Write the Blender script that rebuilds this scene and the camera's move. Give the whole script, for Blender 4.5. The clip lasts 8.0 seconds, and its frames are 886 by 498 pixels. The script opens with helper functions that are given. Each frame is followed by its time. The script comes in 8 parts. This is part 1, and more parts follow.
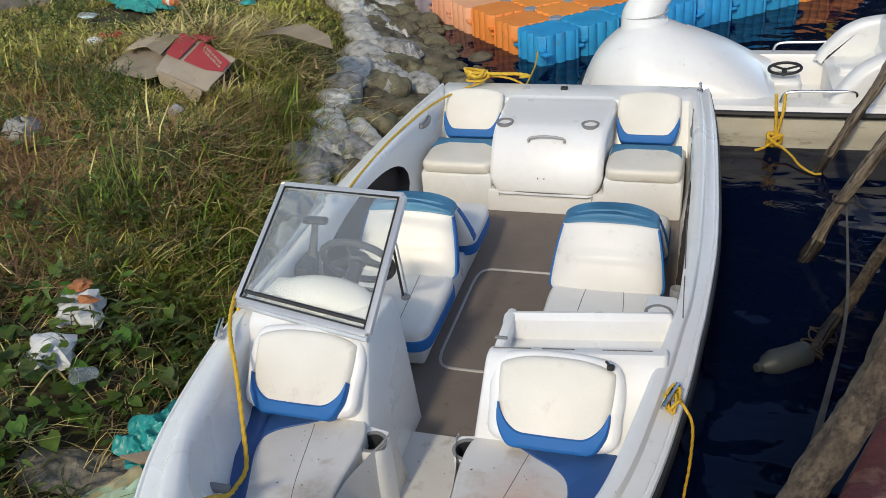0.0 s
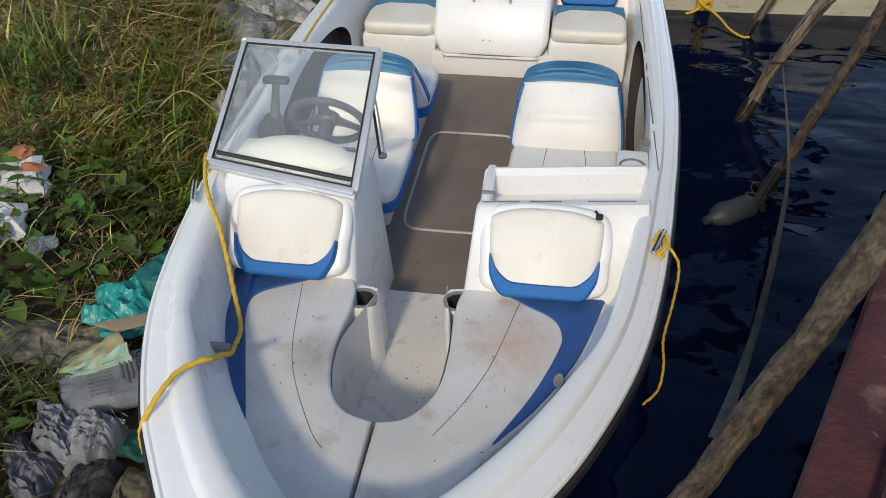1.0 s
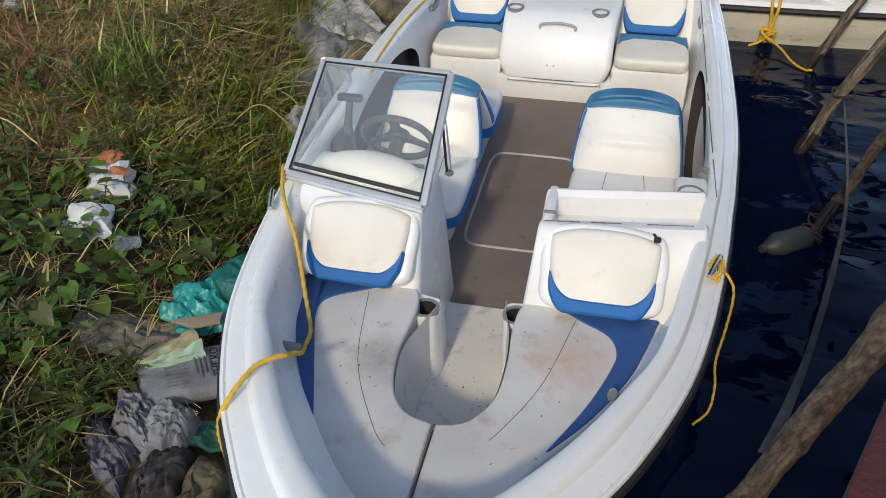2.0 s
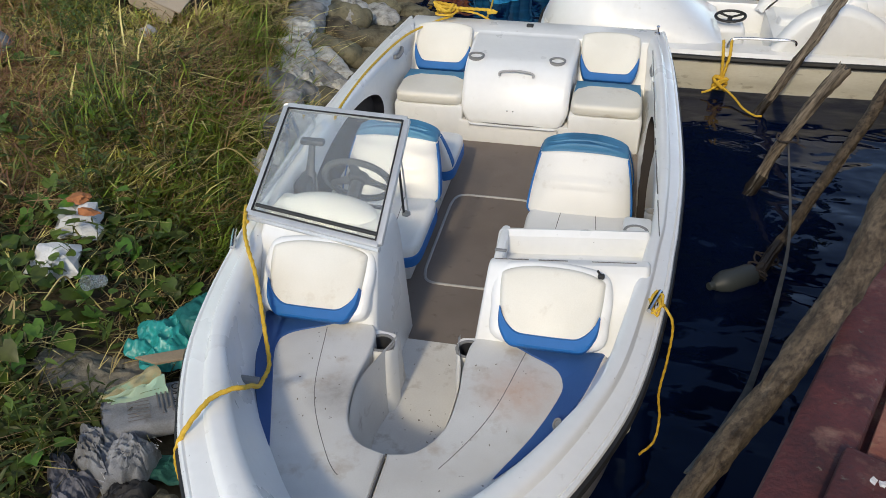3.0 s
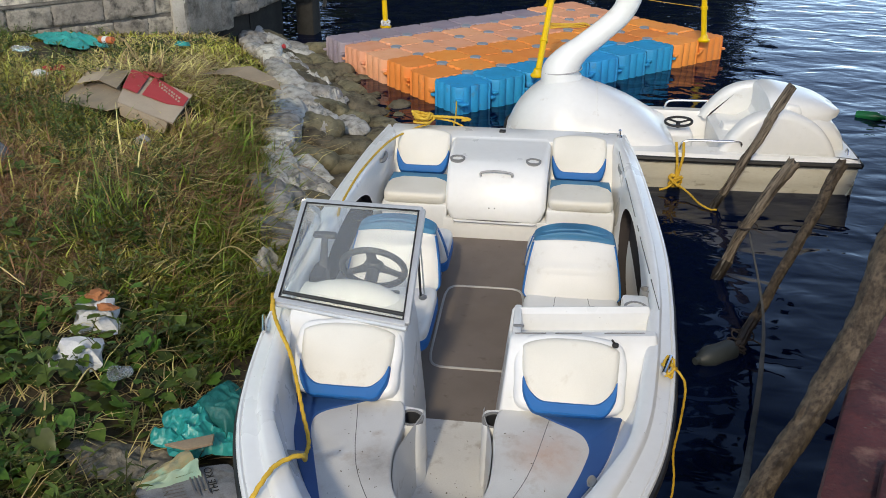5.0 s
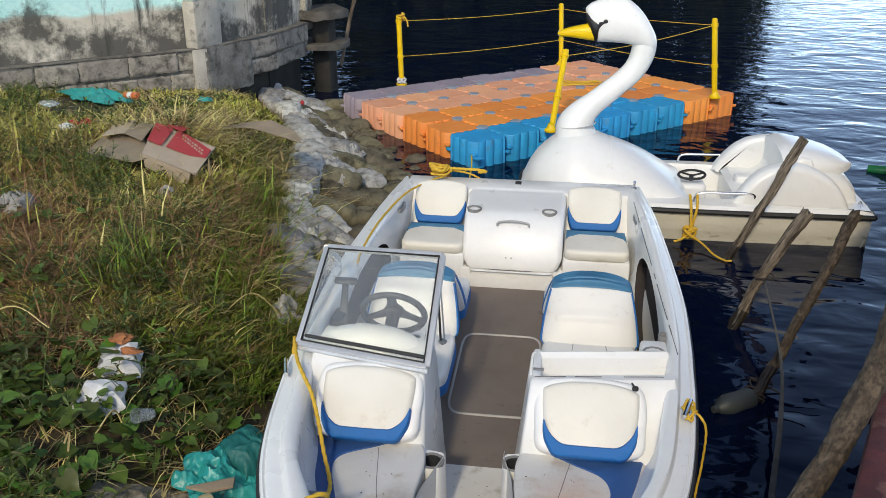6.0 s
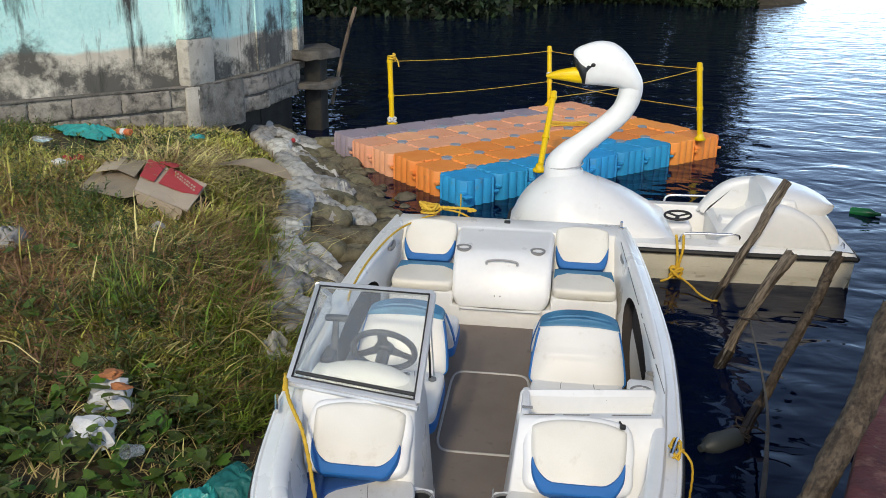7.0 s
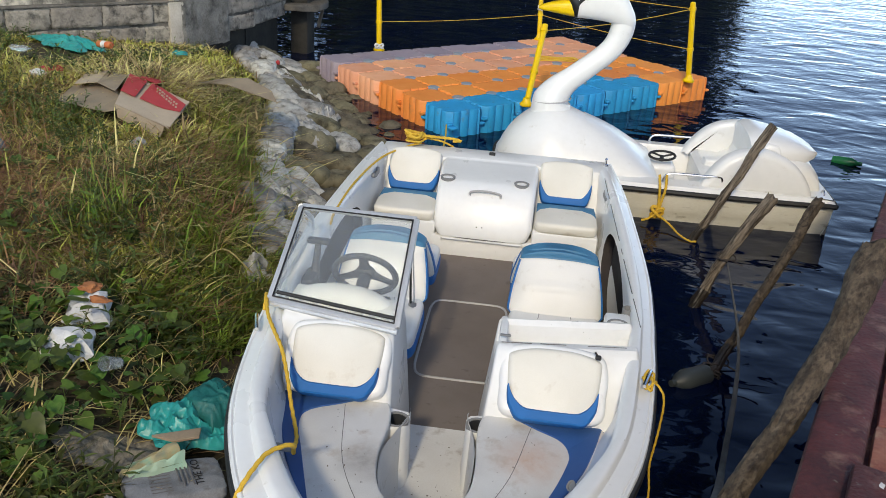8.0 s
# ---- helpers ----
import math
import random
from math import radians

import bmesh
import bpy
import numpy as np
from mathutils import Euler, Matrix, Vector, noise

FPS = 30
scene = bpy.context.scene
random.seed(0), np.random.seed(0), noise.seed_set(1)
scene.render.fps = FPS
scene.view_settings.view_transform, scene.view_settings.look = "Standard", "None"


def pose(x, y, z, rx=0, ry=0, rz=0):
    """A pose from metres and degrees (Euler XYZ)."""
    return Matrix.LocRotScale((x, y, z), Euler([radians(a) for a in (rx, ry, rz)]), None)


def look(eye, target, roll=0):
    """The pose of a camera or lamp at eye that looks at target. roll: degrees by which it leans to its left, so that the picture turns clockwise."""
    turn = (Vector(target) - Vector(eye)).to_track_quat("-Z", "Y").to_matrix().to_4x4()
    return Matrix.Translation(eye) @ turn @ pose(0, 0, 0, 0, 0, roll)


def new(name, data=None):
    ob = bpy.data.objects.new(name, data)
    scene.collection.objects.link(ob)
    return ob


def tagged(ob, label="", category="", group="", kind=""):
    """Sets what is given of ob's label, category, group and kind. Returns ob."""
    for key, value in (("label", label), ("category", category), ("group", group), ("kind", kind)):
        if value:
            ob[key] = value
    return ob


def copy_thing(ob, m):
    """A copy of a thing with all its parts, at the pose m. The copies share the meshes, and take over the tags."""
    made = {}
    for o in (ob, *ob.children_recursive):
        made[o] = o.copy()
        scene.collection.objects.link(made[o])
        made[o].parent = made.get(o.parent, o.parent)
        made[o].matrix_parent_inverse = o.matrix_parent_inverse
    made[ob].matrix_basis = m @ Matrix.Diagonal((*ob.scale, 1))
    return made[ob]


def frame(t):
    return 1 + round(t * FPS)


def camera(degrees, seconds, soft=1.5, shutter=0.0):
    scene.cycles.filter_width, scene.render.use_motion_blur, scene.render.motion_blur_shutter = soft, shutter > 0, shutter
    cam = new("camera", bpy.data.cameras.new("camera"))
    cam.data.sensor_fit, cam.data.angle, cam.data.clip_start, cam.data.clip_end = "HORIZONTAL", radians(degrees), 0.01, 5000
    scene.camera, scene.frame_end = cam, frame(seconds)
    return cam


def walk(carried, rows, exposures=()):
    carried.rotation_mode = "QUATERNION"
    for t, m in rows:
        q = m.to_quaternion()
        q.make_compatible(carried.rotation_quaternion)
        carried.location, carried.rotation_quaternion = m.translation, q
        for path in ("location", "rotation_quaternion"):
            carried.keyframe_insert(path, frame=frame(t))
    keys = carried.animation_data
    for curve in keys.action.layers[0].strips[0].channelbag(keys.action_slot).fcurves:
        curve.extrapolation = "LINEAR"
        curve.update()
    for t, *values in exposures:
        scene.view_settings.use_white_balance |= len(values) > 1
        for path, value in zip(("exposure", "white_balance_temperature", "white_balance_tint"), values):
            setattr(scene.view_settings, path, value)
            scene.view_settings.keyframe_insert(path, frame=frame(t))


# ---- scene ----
cam = camera(55.0, 8.0, soft=0.4)
PATH = [
    (0, (0.895, -0.451, 2.718), (0.344, 1.194, 1.724), -5.2),
    (0.1, (0.861, -0.45, 2.719), (0.339, 1.167, 1.665), -4.6),
    (0.2, (0.826, -0.45, 2.72), (0.338, 1.169, 1.652), -3.5),
    (0.3, (0.792, -0.449, 2.721), (0.322, 1.166, 1.639), -4.2),
    (0.4, (0.757, -0.449, 2.722), (0.266, 1.155, 1.633), -4.9),
    (0.5, (0.723, -0.448, 2.723), (0.238, 1.139, 1.606), -4.6),
    (0.6, (0.684, -0.476, 2.713), (0.249, 1.106, 1.569), -3.2),
    (0.7, (0.645, -0.504, 2.702), (0.285, 1.079, 1.534), -2.6),
    (0.8, (0.606, -0.531, 2.692), (0.307, 1.046, 1.5), -2.0),
    (0.9, (0.567, -0.559, 2.681), (0.285, 1.002, 1.463), -2.4),
    (1, (0.528, -0.587, 2.671), (0.256, 0.956, 1.427), -1.6),
    (1.1, (0.516, -0.603, 2.674), (0.213, 0.906, 1.396), -2.7),
    (1.2, (0.504, -0.618, 2.677), (0.176, 0.86, 1.37), -2.6),
    (1.3, (0.491, -0.634, 2.68), (0.123, 0.825, 1.362), -3.2),
    (1.4, (0.479, -0.649, 2.683), (0.126, 0.802, 1.353), -2.0),
    (1.5, (0.467, -0.665, 2.686), (0.117, 0.791, 1.361), -2.0),
    (1.6, (0.469, -0.674, 2.702), (0.102, 0.793, 1.392), -2.0),
    (1.7, (0.471, -0.683, 2.717), (0.109, 0.818, 1.446), -1.6),
    (2.8, (0.609, -0.845, 2.797), (0.133, 0.721, 1.648), -2.5),
    (2.9, (0.616, -0.842, 2.806), (0.183, 0.743, 1.667), -2.7),
    (3, (0.624, -0.84, 2.816), (0.275, 0.778, 1.693), -0.6),
    (3.1, (0.596, -0.869, 2.815), (0.295, 0.793, 1.744), -0.3),
    (3.2, (0.569, -0.898, 2.813), (0.294, 0.78, 1.762), 0.2),
    (3.3, (0.541, -0.928, 2.812), (0.306, 0.759, 1.762), 0.1),
    (3.4, (0.514, -0.957, 2.81), (0.323, 0.739, 1.768), -0.2),
    (3.5, (0.486, -0.986, 2.809), (0.348, 0.691, 1.728), -1.5),
    (3.6, (0.451, -1.013, 2.808), (0.35, 0.658, 1.713), -1.5),
    (3.7, (0.416, -1.04, 2.806), (0.324, 0.634, 1.716), -1.6),
    (3.8, (0.381, -1.067, 2.805), (0.272, 0.634, 1.759), -1.4),
    (3.9, (0.346, -1.094, 2.803), (0.267, 0.637, 1.805), -1.1),
    (4, (0.311, -1.121, 2.802), (0.21, 0.612, 1.809), -0.2),
    (4.1, (0.308, -1.139, 2.801), (0.193, 0.605, 1.83), 0.2),
    (4.2, (0.305, -1.157, 2.801), (0.161, 0.586, 1.831), 0.2),
    (4.3, (0.303, -1.174, 2.8), (0.133, 0.568, 1.834), -0.4),
    (4.4, (0.3, -1.192, 2.8), (0.099, 0.537, 1.815), -0.4),
    (4.5, (0.297, -1.21, 2.799), (0.088, 0.515, 1.809), -0.9),
    (4.6, (0.294, -1.211, 2.805), (0.064, 0.514, 1.82), -1.3),
    (4.7, (0.292, -1.212, 2.812), (0.046, 0.52, 1.841), -1.1),
    (4.8, (0.289, -1.212, 2.818), (0.043, 0.538, 1.882), -0.2),
    (4.9, (0.287, -1.213, 2.825), (0.098, 0.552, 1.904), 0.2),
    (5, (0.284, -1.214, 2.831), (0.071, 0.563, 1.938), 0.4),
    (5.1, (0.282, -1.217, 2.818), (0.045, 0.573, 1.958), 0.3),
    (5.2, (0.279, -1.22, 2.804), (0.03, 0.577, 1.963), -0.1),
    (6.3, (0.245, -1.325, 2.8), (0.003, 0.53, 2.092), 0.6),
    (6.4, (0.244, -1.326, 2.82), (0.019, 0.538, 2.131), 1.4),
    (6.5, (0.244, -1.326, 2.84), (0.009, 0.533, 2.139), 1.2),
    (6.6, (0.244, -1.333, 2.838), (0.01, 0.526, 2.139), 1.3),
    (6.7, (0.244, -1.34, 2.836), (0.028, 0.526, 2.149), 1.6),
    (6.8, (0.244, -1.347, 2.833), (0.03, 0.524, 2.161), 1.2),
    (6.9, (0.244, -1.354, 2.831), (0.037, 0.519, 2.162), 1.0),
    (7, (0.244, -1.361, 2.829), (0.021, 0.504, 2.141), 1.0),
    (7.1, (0.255, -1.369, 2.826), (0.02, 0.481, 2.105), 1.0),
    (7.2, (0.266, -1.378, 2.823), (0.037, 0.461, 2.072), 0.4),
    (7.3, (0.278, -1.386, 2.821), (0.018, 0.441, 2.049), 0.4),
    (7.4, (0.289, -1.395, 2.818), (0.064, 0.423, 2.015), 2.0),
    (7.5, (0.3, -1.403, 2.815), (0.097, 0.408, 1.99), 2.6),
    (7.6, (0.285, -1.397, 2.81), (0.131, 0.405, 1.958), 3.3),
    (7.7, (0.27, -1.392, 2.806), (0.147, 0.409, 1.945), 3.3),
    (7.8, (0.254, -1.386, 2.801), (0.117, 0.409, 1.931), 4.6),
    (7.9, (0.239, -1.381, 2.797), (0.091, 0.416, 1.931), 4.4),
    (8, (0.224, -1.375, 2.792), (0.062, 0.438, 1.964), 4.1),
]
walk(cam, [(t, look(eye, target, roll)) for t, eye, target, roll in PATH], [(0, 0.06, 8150, 6), (8, 0.06, 8150, 6)])

# ---- world and sun ----
SUN_FROM = Vector((-0.083, -0.79, 0.605)).normalized()
world = bpy.data.worlds.new("sky")
scene.world = world
world.use_nodes = True
wn = world.node_tree.nodes
sky = wn.new("ShaderNodeTexSky")
sky.sky_type, sky.sun_disc = "NISHITA", False
sky.sun_elevation = math.asin(SUN_FROM.z)
sky.sun_rotation = math.atan2(SUN_FROM.x, SUN_FROM.y)
sky.air_density, sky.dust_density, sky.ozone_density = 0.42, 0.3, 1.0
wn["Background"].inputs["Strength"].default_value = 0.41
world.node_tree.links.new(sky.outputs["Color"], wn["Background"].inputs["Color"])
sun_data = bpy.data.lights.new("sun", "SUN")
sun_data.energy, sun_data.angle, sun_data.color = 1.7, radians(4.5), (1.0, 0.94, 0.83)
sun = new("sun", sun_data)
sun.matrix_world = look(SUN_FROM * 40, (0, 0, 0))
scene.view_settings.exposure = 0.0


# ---- materials ----
def mat(name, a, b=None, rough=0.5, scale=3.0, fine=60.0, bump=0.15, metal=0.0, dirt=None, dirt_amount=0.0, dirt_scale=6.0,
        spread=0.0, specks=0.0, stain=None, coat=0.0, per_island=False, streak=1.0, transmission=0.0, ior=1.45, sheen=0.0, through_leaf=0.0, axis=None):
    """Two base colours mixed by a broad and a fine noise, stains with a shape of their own, and fine relief."""
    m = bpy.data.materials.new(name)
    m.use_nodes = True
    nt = m.node_tree
    n, link = nt.nodes, nt.links.new
    bsdf = n["Principled BSDF"]
    geo = n.new("ShaderNodeNewGeometry")
    b = b or tuple(v * 0.82 for v in a)
    vec = n.new("ShaderNodeVectorMath")
    if axis:
        # squeeze the pattern along the piece's own length
        run = n.new("ShaderNodeVectorMath")
        run.operation = "PROJECT"
        run.inputs[1].default_value = axis
        link(geo.outputs["Position"], run.inputs[0])
        vec.operation = "MULTIPLY_ADD"
        vec.inputs[1].default_value = (1.0 / streak - 1,) * 3
        link(run.outputs[0], vec.inputs[0])
        link(geo.outputs["Position"], vec.inputs[2])
    else:
        vec.operation = "MULTIPLY"
        vec.inputs[1].default_value = (1, 1, 1.0 / streak)
        link(geo.outputs["Position"], vec.inputs[0])
    broad, small = n.new("ShaderNodeTexNoise"), n.new("ShaderNodeTexNoise")
    for tex, s, d in ((broad, scale, 4.0), (small, fine, 3.0)):
        tex.inputs["Scale"].default_value, tex.inputs["Detail"].default_value = s, d
        link(vec.outputs[0], tex.inputs["Vector"])
    add = n.new("ShaderNodeMath")
    add.operation = "MULTIPLY_ADD"
    link(small.outputs["Fac"], add.inputs[0])
    add.inputs[1].default_value = 0.45
    link(broad.outputs["Fac"], add.inputs[2])
    ramp = n.new("ShaderNodeMapRange")
    ramp.inputs["From Min"].default_value, ramp.inputs["From Max"].default_value = 0.5, 0.95
    link(add.outputs[0], ramp.inputs["Value"])
    mix = n.new("ShaderNodeMix")
    mix.data_type = "RGBA"
    mix.inputs["A"].default_value, mix.inputs["B"].default_value = (*a, 1), (*b, 1)
    link(ramp.outputs["Result"], mix.inputs["Factor"])
    colour = mix.outputs["Result"]
    if dirt:
        spots = n.new("ShaderNodeTexNoise")
        spots.inputs["Scale"].default_value, spots.inputs["Detail"].default_value, spots.inputs["Roughness"].default_value = dirt_scale, 6.0, 0.65
        link(vec.outputs[0], spots.inputs["Vector"])
        cut = n.new("ShaderNodeMapRange")
        cut.inputs["From Min"].default_value, cut.inputs["From Max"].default_value = 0.62 - 0.3 * dirt_amount, 0.82 - 0.3 * dirt_amount
        link(spots.outputs["Fac"], cut.inputs["Value"])
        dm = n.new("ShaderNodeMix")
        dm.data_type = "RGBA"
        link(cut.outputs["Result"], dm.inputs["Factor"])
        link(colour, dm.inputs["A"])
        dm.inputs["B"].default_value = (*dirt, 1)
        colour = dm.outputs["Result"]
    if stain:
        centre, radius, tone = stain
        away = n.new("ShaderNodeVectorMath")
        away.operation = "DISTANCE"
        away.inputs[1].default_value = centre
        link(geo.outputs["Position"], away.inputs[0])
        blur = n.new("ShaderNodeTexNoise")
        blur.inputs["Scale"].default_value, blur.inputs["Detail"].default_value, blur.inputs["Roughness"].default_value = 18, 5.0, 0.7
        link(geo.outputs["Position"], blur.inputs["Vector"])
        near_ = n.new("ShaderNodeMapRange")
        near_.inputs["From Min"].default_value, near_.inputs["From Max"].default_value = radius, 0.0
        link(away.outputs["Value"], near_.inputs["Value"])
        times = n.new("ShaderNodeMath")
        times.operation = "MULTIPLY"
        link(near_.outputs["Result"], times.inputs[0])
        link(blur.outputs["Fac"], times.inputs[1])
        st = n.new("ShaderNodeMix")
        st.data_type = "RGBA"
        link(times.outputs[0], st.inputs["Factor"])
        link(colour, st.inputs["A"])
        st.inputs["B"].default_value = (*tone, 1)
        colour = st.outputs["Result"]
    if specks:
        dots = n.new("ShaderNodeTexNoise")
        dots.inputs["Scale"].default_value, dots.inputs["Detail"].default_value, dots.inputs["Roughness"].default_value = 34, 3.0, 0.6
        link(geo.outputs["Position"], dots.inputs["Vector"])
        dcut = n.new("ShaderNodeMapRange")
        dcut.inputs["From Min"].default_value, dcut.inputs["From Max"].default_value = 0.76 - specks, 0.80 - specks
        link(dots.outputs["Fac"], dcut.inputs["Value"])
        sm_ = n.new("ShaderNodeMix")
        sm_.data_type = "RGBA"
        link(dcut.outputs["Result"], sm_.inputs["Factor"])
        link(colour, sm_.inputs["A"])
        sm_.inputs["B"].default_value = (0.13, 0.11, 0.09, 1)
        colour = sm_.outputs["Result"]
    if spread:
        if per_island:
            rnd = geo.outputs["Random Per Island"]
        else:
            rnd = n.new("ShaderNodeObjectInfo").outputs["Random"]
        hsv = n.new("ShaderNodeHueSaturation")
        val = n.new("ShaderNodeMapRange")
        val.inputs["To Min"].default_value, val.inputs["To Max"].default_value = 1 - spread, 1 + spread
        link(rnd, val.inputs["Value"])
        link(val.outputs["Result"], hsv.inputs["Value"])
        hue = n.new("ShaderNodeMapRange")
        hue.inputs["To Min"].default_value, hue.inputs["To Max"].default_value = 0.5 - spread * 0.06, 0.5 + spread * 0.06
        link(rnd, hue.inputs["Value"])
        link(hue.outputs["Result"], hsv.inputs["Hue"])
        link(colour, hsv.inputs["Color"])
        colour = hsv.outputs["Color"]
    link(colour, bsdf.inputs["Base Color"])
    rr = n.new("ShaderNodeMapRange")
    rr.inputs["To Min"].default_value, rr.inputs["To Max"].default_value = max(0.02, rough - 0.08), min(1.0, rough + 0.12)
    link(broad.outputs["Fac"], rr.inputs["Value"])
    link(rr.outputs["Result"], bsdf.inputs["Roughness"])
    bsdf.inputs["Metallic"].default_value = metal
    bsdf.inputs["Coat Weight"].default_value = coat
    bsdf.inputs["Transmission Weight"].default_value = transmission
    bsdf.inputs["IOR"].default_value = ior
    bsdf.inputs["Sheen Weight"].default_value = sheen
    if bump:
        bp = n.new("ShaderNodeBump")
        bp.inputs["Strength"].default_value, bp.inputs["Distance"].default_value = bump, 0.01
        link(add.outputs[0], bp.inputs["Height"])
        link(bp.outputs["Normal"], bsdf.inputs["Normal"])
    if through_leaf:
        out = n["Material Output"]
        tr = n.new("ShaderNodeBsdfTranslucent")
        link(colour, tr.inputs["Color"])
        ms = n.new("ShaderNodeMixShader")
        ms.inputs[0].default_value = through_leaf
        link(bsdf.outputs[0], ms.inputs[1])
        link(tr.outputs[0], ms.inputs[2])
        link(ms.outputs[0], out.inputs["Surface"])
    return m


GEL = mat("white_gelcoat", (0.84, 0.84, 0.82), (0.78, 0.78, 0.76), 0.28, 2.5, 25, 0.02, coat=0.3, dirt=(0.46, 0.42, 0.37), dirt_amount=-0.10, dirt_scale=14, specks=0.025)
DECKGREY = mat("worn_white_nonskid", (0.70, 0.69, 0.66), (0.60, 0.58, 0.55), 0.5, 3, 140, 0.12, dirt=(0.36, 0.31, 0.26), dirt_amount=0.18, dirt_scale=8, specks=0.05)
VINYL = mat("cream_vinyl", (0.78, 0.75, 0.67), (0.68, 0.65, 0.57), 0.45, 3, 220, 0.08, dirt=(0.50, 0.42, 0.32), dirt_amount=0.08, dirt_scale=4)
VINYL_WORN = mat("stained_white_vinyl", (0.68, 0.67, 0.64), (0.56, 0.54, 0.51), 0.5, 4, 220, 0.10, dirt=(0.44, 0.36, 0.29), dirt_amount=0.24, dirt_scale=5, specks=0.05, stain=((-0.28, 1.45, 0.505), 0.16, (0.16, 0.13, 0.11)))
VINYL_RUSTY = mat("rust_stained_white_vinyl", (0.68, 0.67, 0.64), (0.56, 0.54, 0.51), 0.5, 4, 220, 0.10, dirt=(0.44, 0.36, 0.29), dirt_amount=0.24, dirt_scale=5, specks=0.05, stain=((0.40, 1.58, 0.505), 0.20, (0.50, 0.22, 0.09)))
VINYL_SEAT = mat("white_vinyl", (0.78, 0.77, 0.74), (0.70, 0.69, 0.66), 0.38, 3, 220, 0.06, dirt=(0.5, 0.46, 0.4), dirt_amount=0.04, dirt_scale=6)
BLUE = mat("blue_vinyl", (0.0, 0.12, 0.37), (0.002, 0.135, 0.41), 0.62, 5, 220, 0.08)
BLUE_FADED = mat("faded_blue_vinyl", (0.035, 0.16, 0.29), (0.055, 0.21, 0.35), 0.5, 5, 220, 0.08)
NAVY = mat("navy_vinyl", (0.02, 0.075, 0.24), (0.03, 0.10, 0.27), 0.45, 5, 220, 0.08)
CARPET = mat("brown_marine_carpet", (0.215, 0.178, 0.155), (0.165, 0.135, 0.115), 0.95, 3, 320, 0.5, dirt=(0.07, 0.055, 0.045), dirt_amount=0.06, dirt_scale=10)
TRIM = mat("grey_trim_strip", (0.45, 0.44, 0.43), None, 0.5, 8, 80, 0.05)
GRIT = mat("brown_leaf_crumbs", (0.16, 0.12, 0.085), (0.09, 0.07, 0.05), 0.9, 30, 80, 0.1)
SEAM = mat("dark_stitched_seam", (0.16, 0.15, 0.145), None, 0.7, 8, 80, 0.05)
BLACK = mat("black_rubber", (0.015, 0.015, 0.016), (0.03, 0.03, 0.03), 0.55, 8, 90, 0.1)
DARKPLASTIC = mat("dark_grey_plastic", (0.028, 0.03, 0.034), (0.04, 0.042, 0.046), 0.42, 8, 120, 0.08)
POCKET = mat("dark_brown_matte", (0.035, 0.028, 0.026), (0.05, 0.04, 0.036), 0.9, 6, 200, 0.3)
ALU = mat("brushed_aluminium", (0.60, 0.61, 0.61), (0.5, 0.51, 0.52), 0.42, 6, 150, 0.05, metal=0.45)
STEEL = mat("stainless_steel", (0.7, 0.7, 0.7), None, 0.2, 6, 90, 0.02, metal=1.0)
GREYFIT = mat("grey_plastic_fitting", (0.25, 0.25, 0.245), None, 0.5, 8, 90, 0.05)
GLASS = mat("clear_screen_glass", (0.80, 0.84, 0.86), (0.78, 0.83, 0.85), 0.03, 2, 10, 0.0, transmission=0.93, ior=1.45)
GLASS.node_tree.links.remove(GLASS.node_tree.nodes["Principled BSDF"].inputs["Roughness"].links[0])
GLASS.node_tree.nodes["Principled BSDF"].inputs["Roughness"].default_value = 0.0
ROPE = mat("yellow_rope", (0.72, 0.45, 0.05), (0.60, 0.36, 0.04), 0.7, 30, 260, 0.4)
SWAN = mat("white_fibreglass", (0.82, 0.82, 0.80), (0.76, 0.76, 0.74), 0.3, 2, 20, 0.02, coat=0.25, dirt=(0.5, 0.46, 0.38), dirt_amount=-0.02, dirt_scale=5)
HULLOLD = mat("yellowed_hull_paint", (0.76, 0.73, 0.62), (0.66, 0.62, 0.50), 0.5, 3, 30, 0.06, dirt=(0.25, 0.20, 0.11), dirt_amount=0.12, dirt_scale=5, streak=0.4)
YELLOW = mat("yellow_paint", (0.83, 0.55, 0.01), (0.76, 0.48, 0.01), 0.35, 6, 60, 0.03)
BEAKBLACK = mat("black_paint", (0.012, 0.012, 0.012), None, 0.35, 6, 60, 0.02)
ORANGE = mat("orange_float_plastic", (0.92, 0.33, 0.08), (0.86, 0.28, 0.055), 0.55, 4, 60, 0.1, spread=0.10, dirt=(0.36, 0.18, 0.09), dirt_amount=0.02, dirt_scale=6)
SALMON = mat("faded_orange_float_plastic", (0.86, 0.43, 0.26), (0.80, 0.36, 0.19), 0.6, 4, 60, 0.1, spread=0.08, dirt=(0.45, 0.25, 0.18), dirt_amount=0.0, dirt_scale=6)
BLUEFLOAT = mat("blue_float_plastic", (0.005, 0.36, 0.70), (0.01, 0.28, 0.56), 0.5, 4, 60, 0.1, spread=0.10, dirt=(0.16, 0.17, 0.16), dirt_amount=0.08, dirt_scale=6)
PURPLE = mat("purple_grey_float_plastic", (0.27, 0.23, 0.29), (0.36, 0.30, 0.33), 0.6, 4, 60, 0.1, spread=0.10, dirt=(0.38, 0.34, 0.30), dirt_amount=0.1, dirt_scale=6)
PIN = mat("grey_blue_pin_plastic", (0.28, 0.33, 0.38), None, 0.6, 8, 60, 0.1)
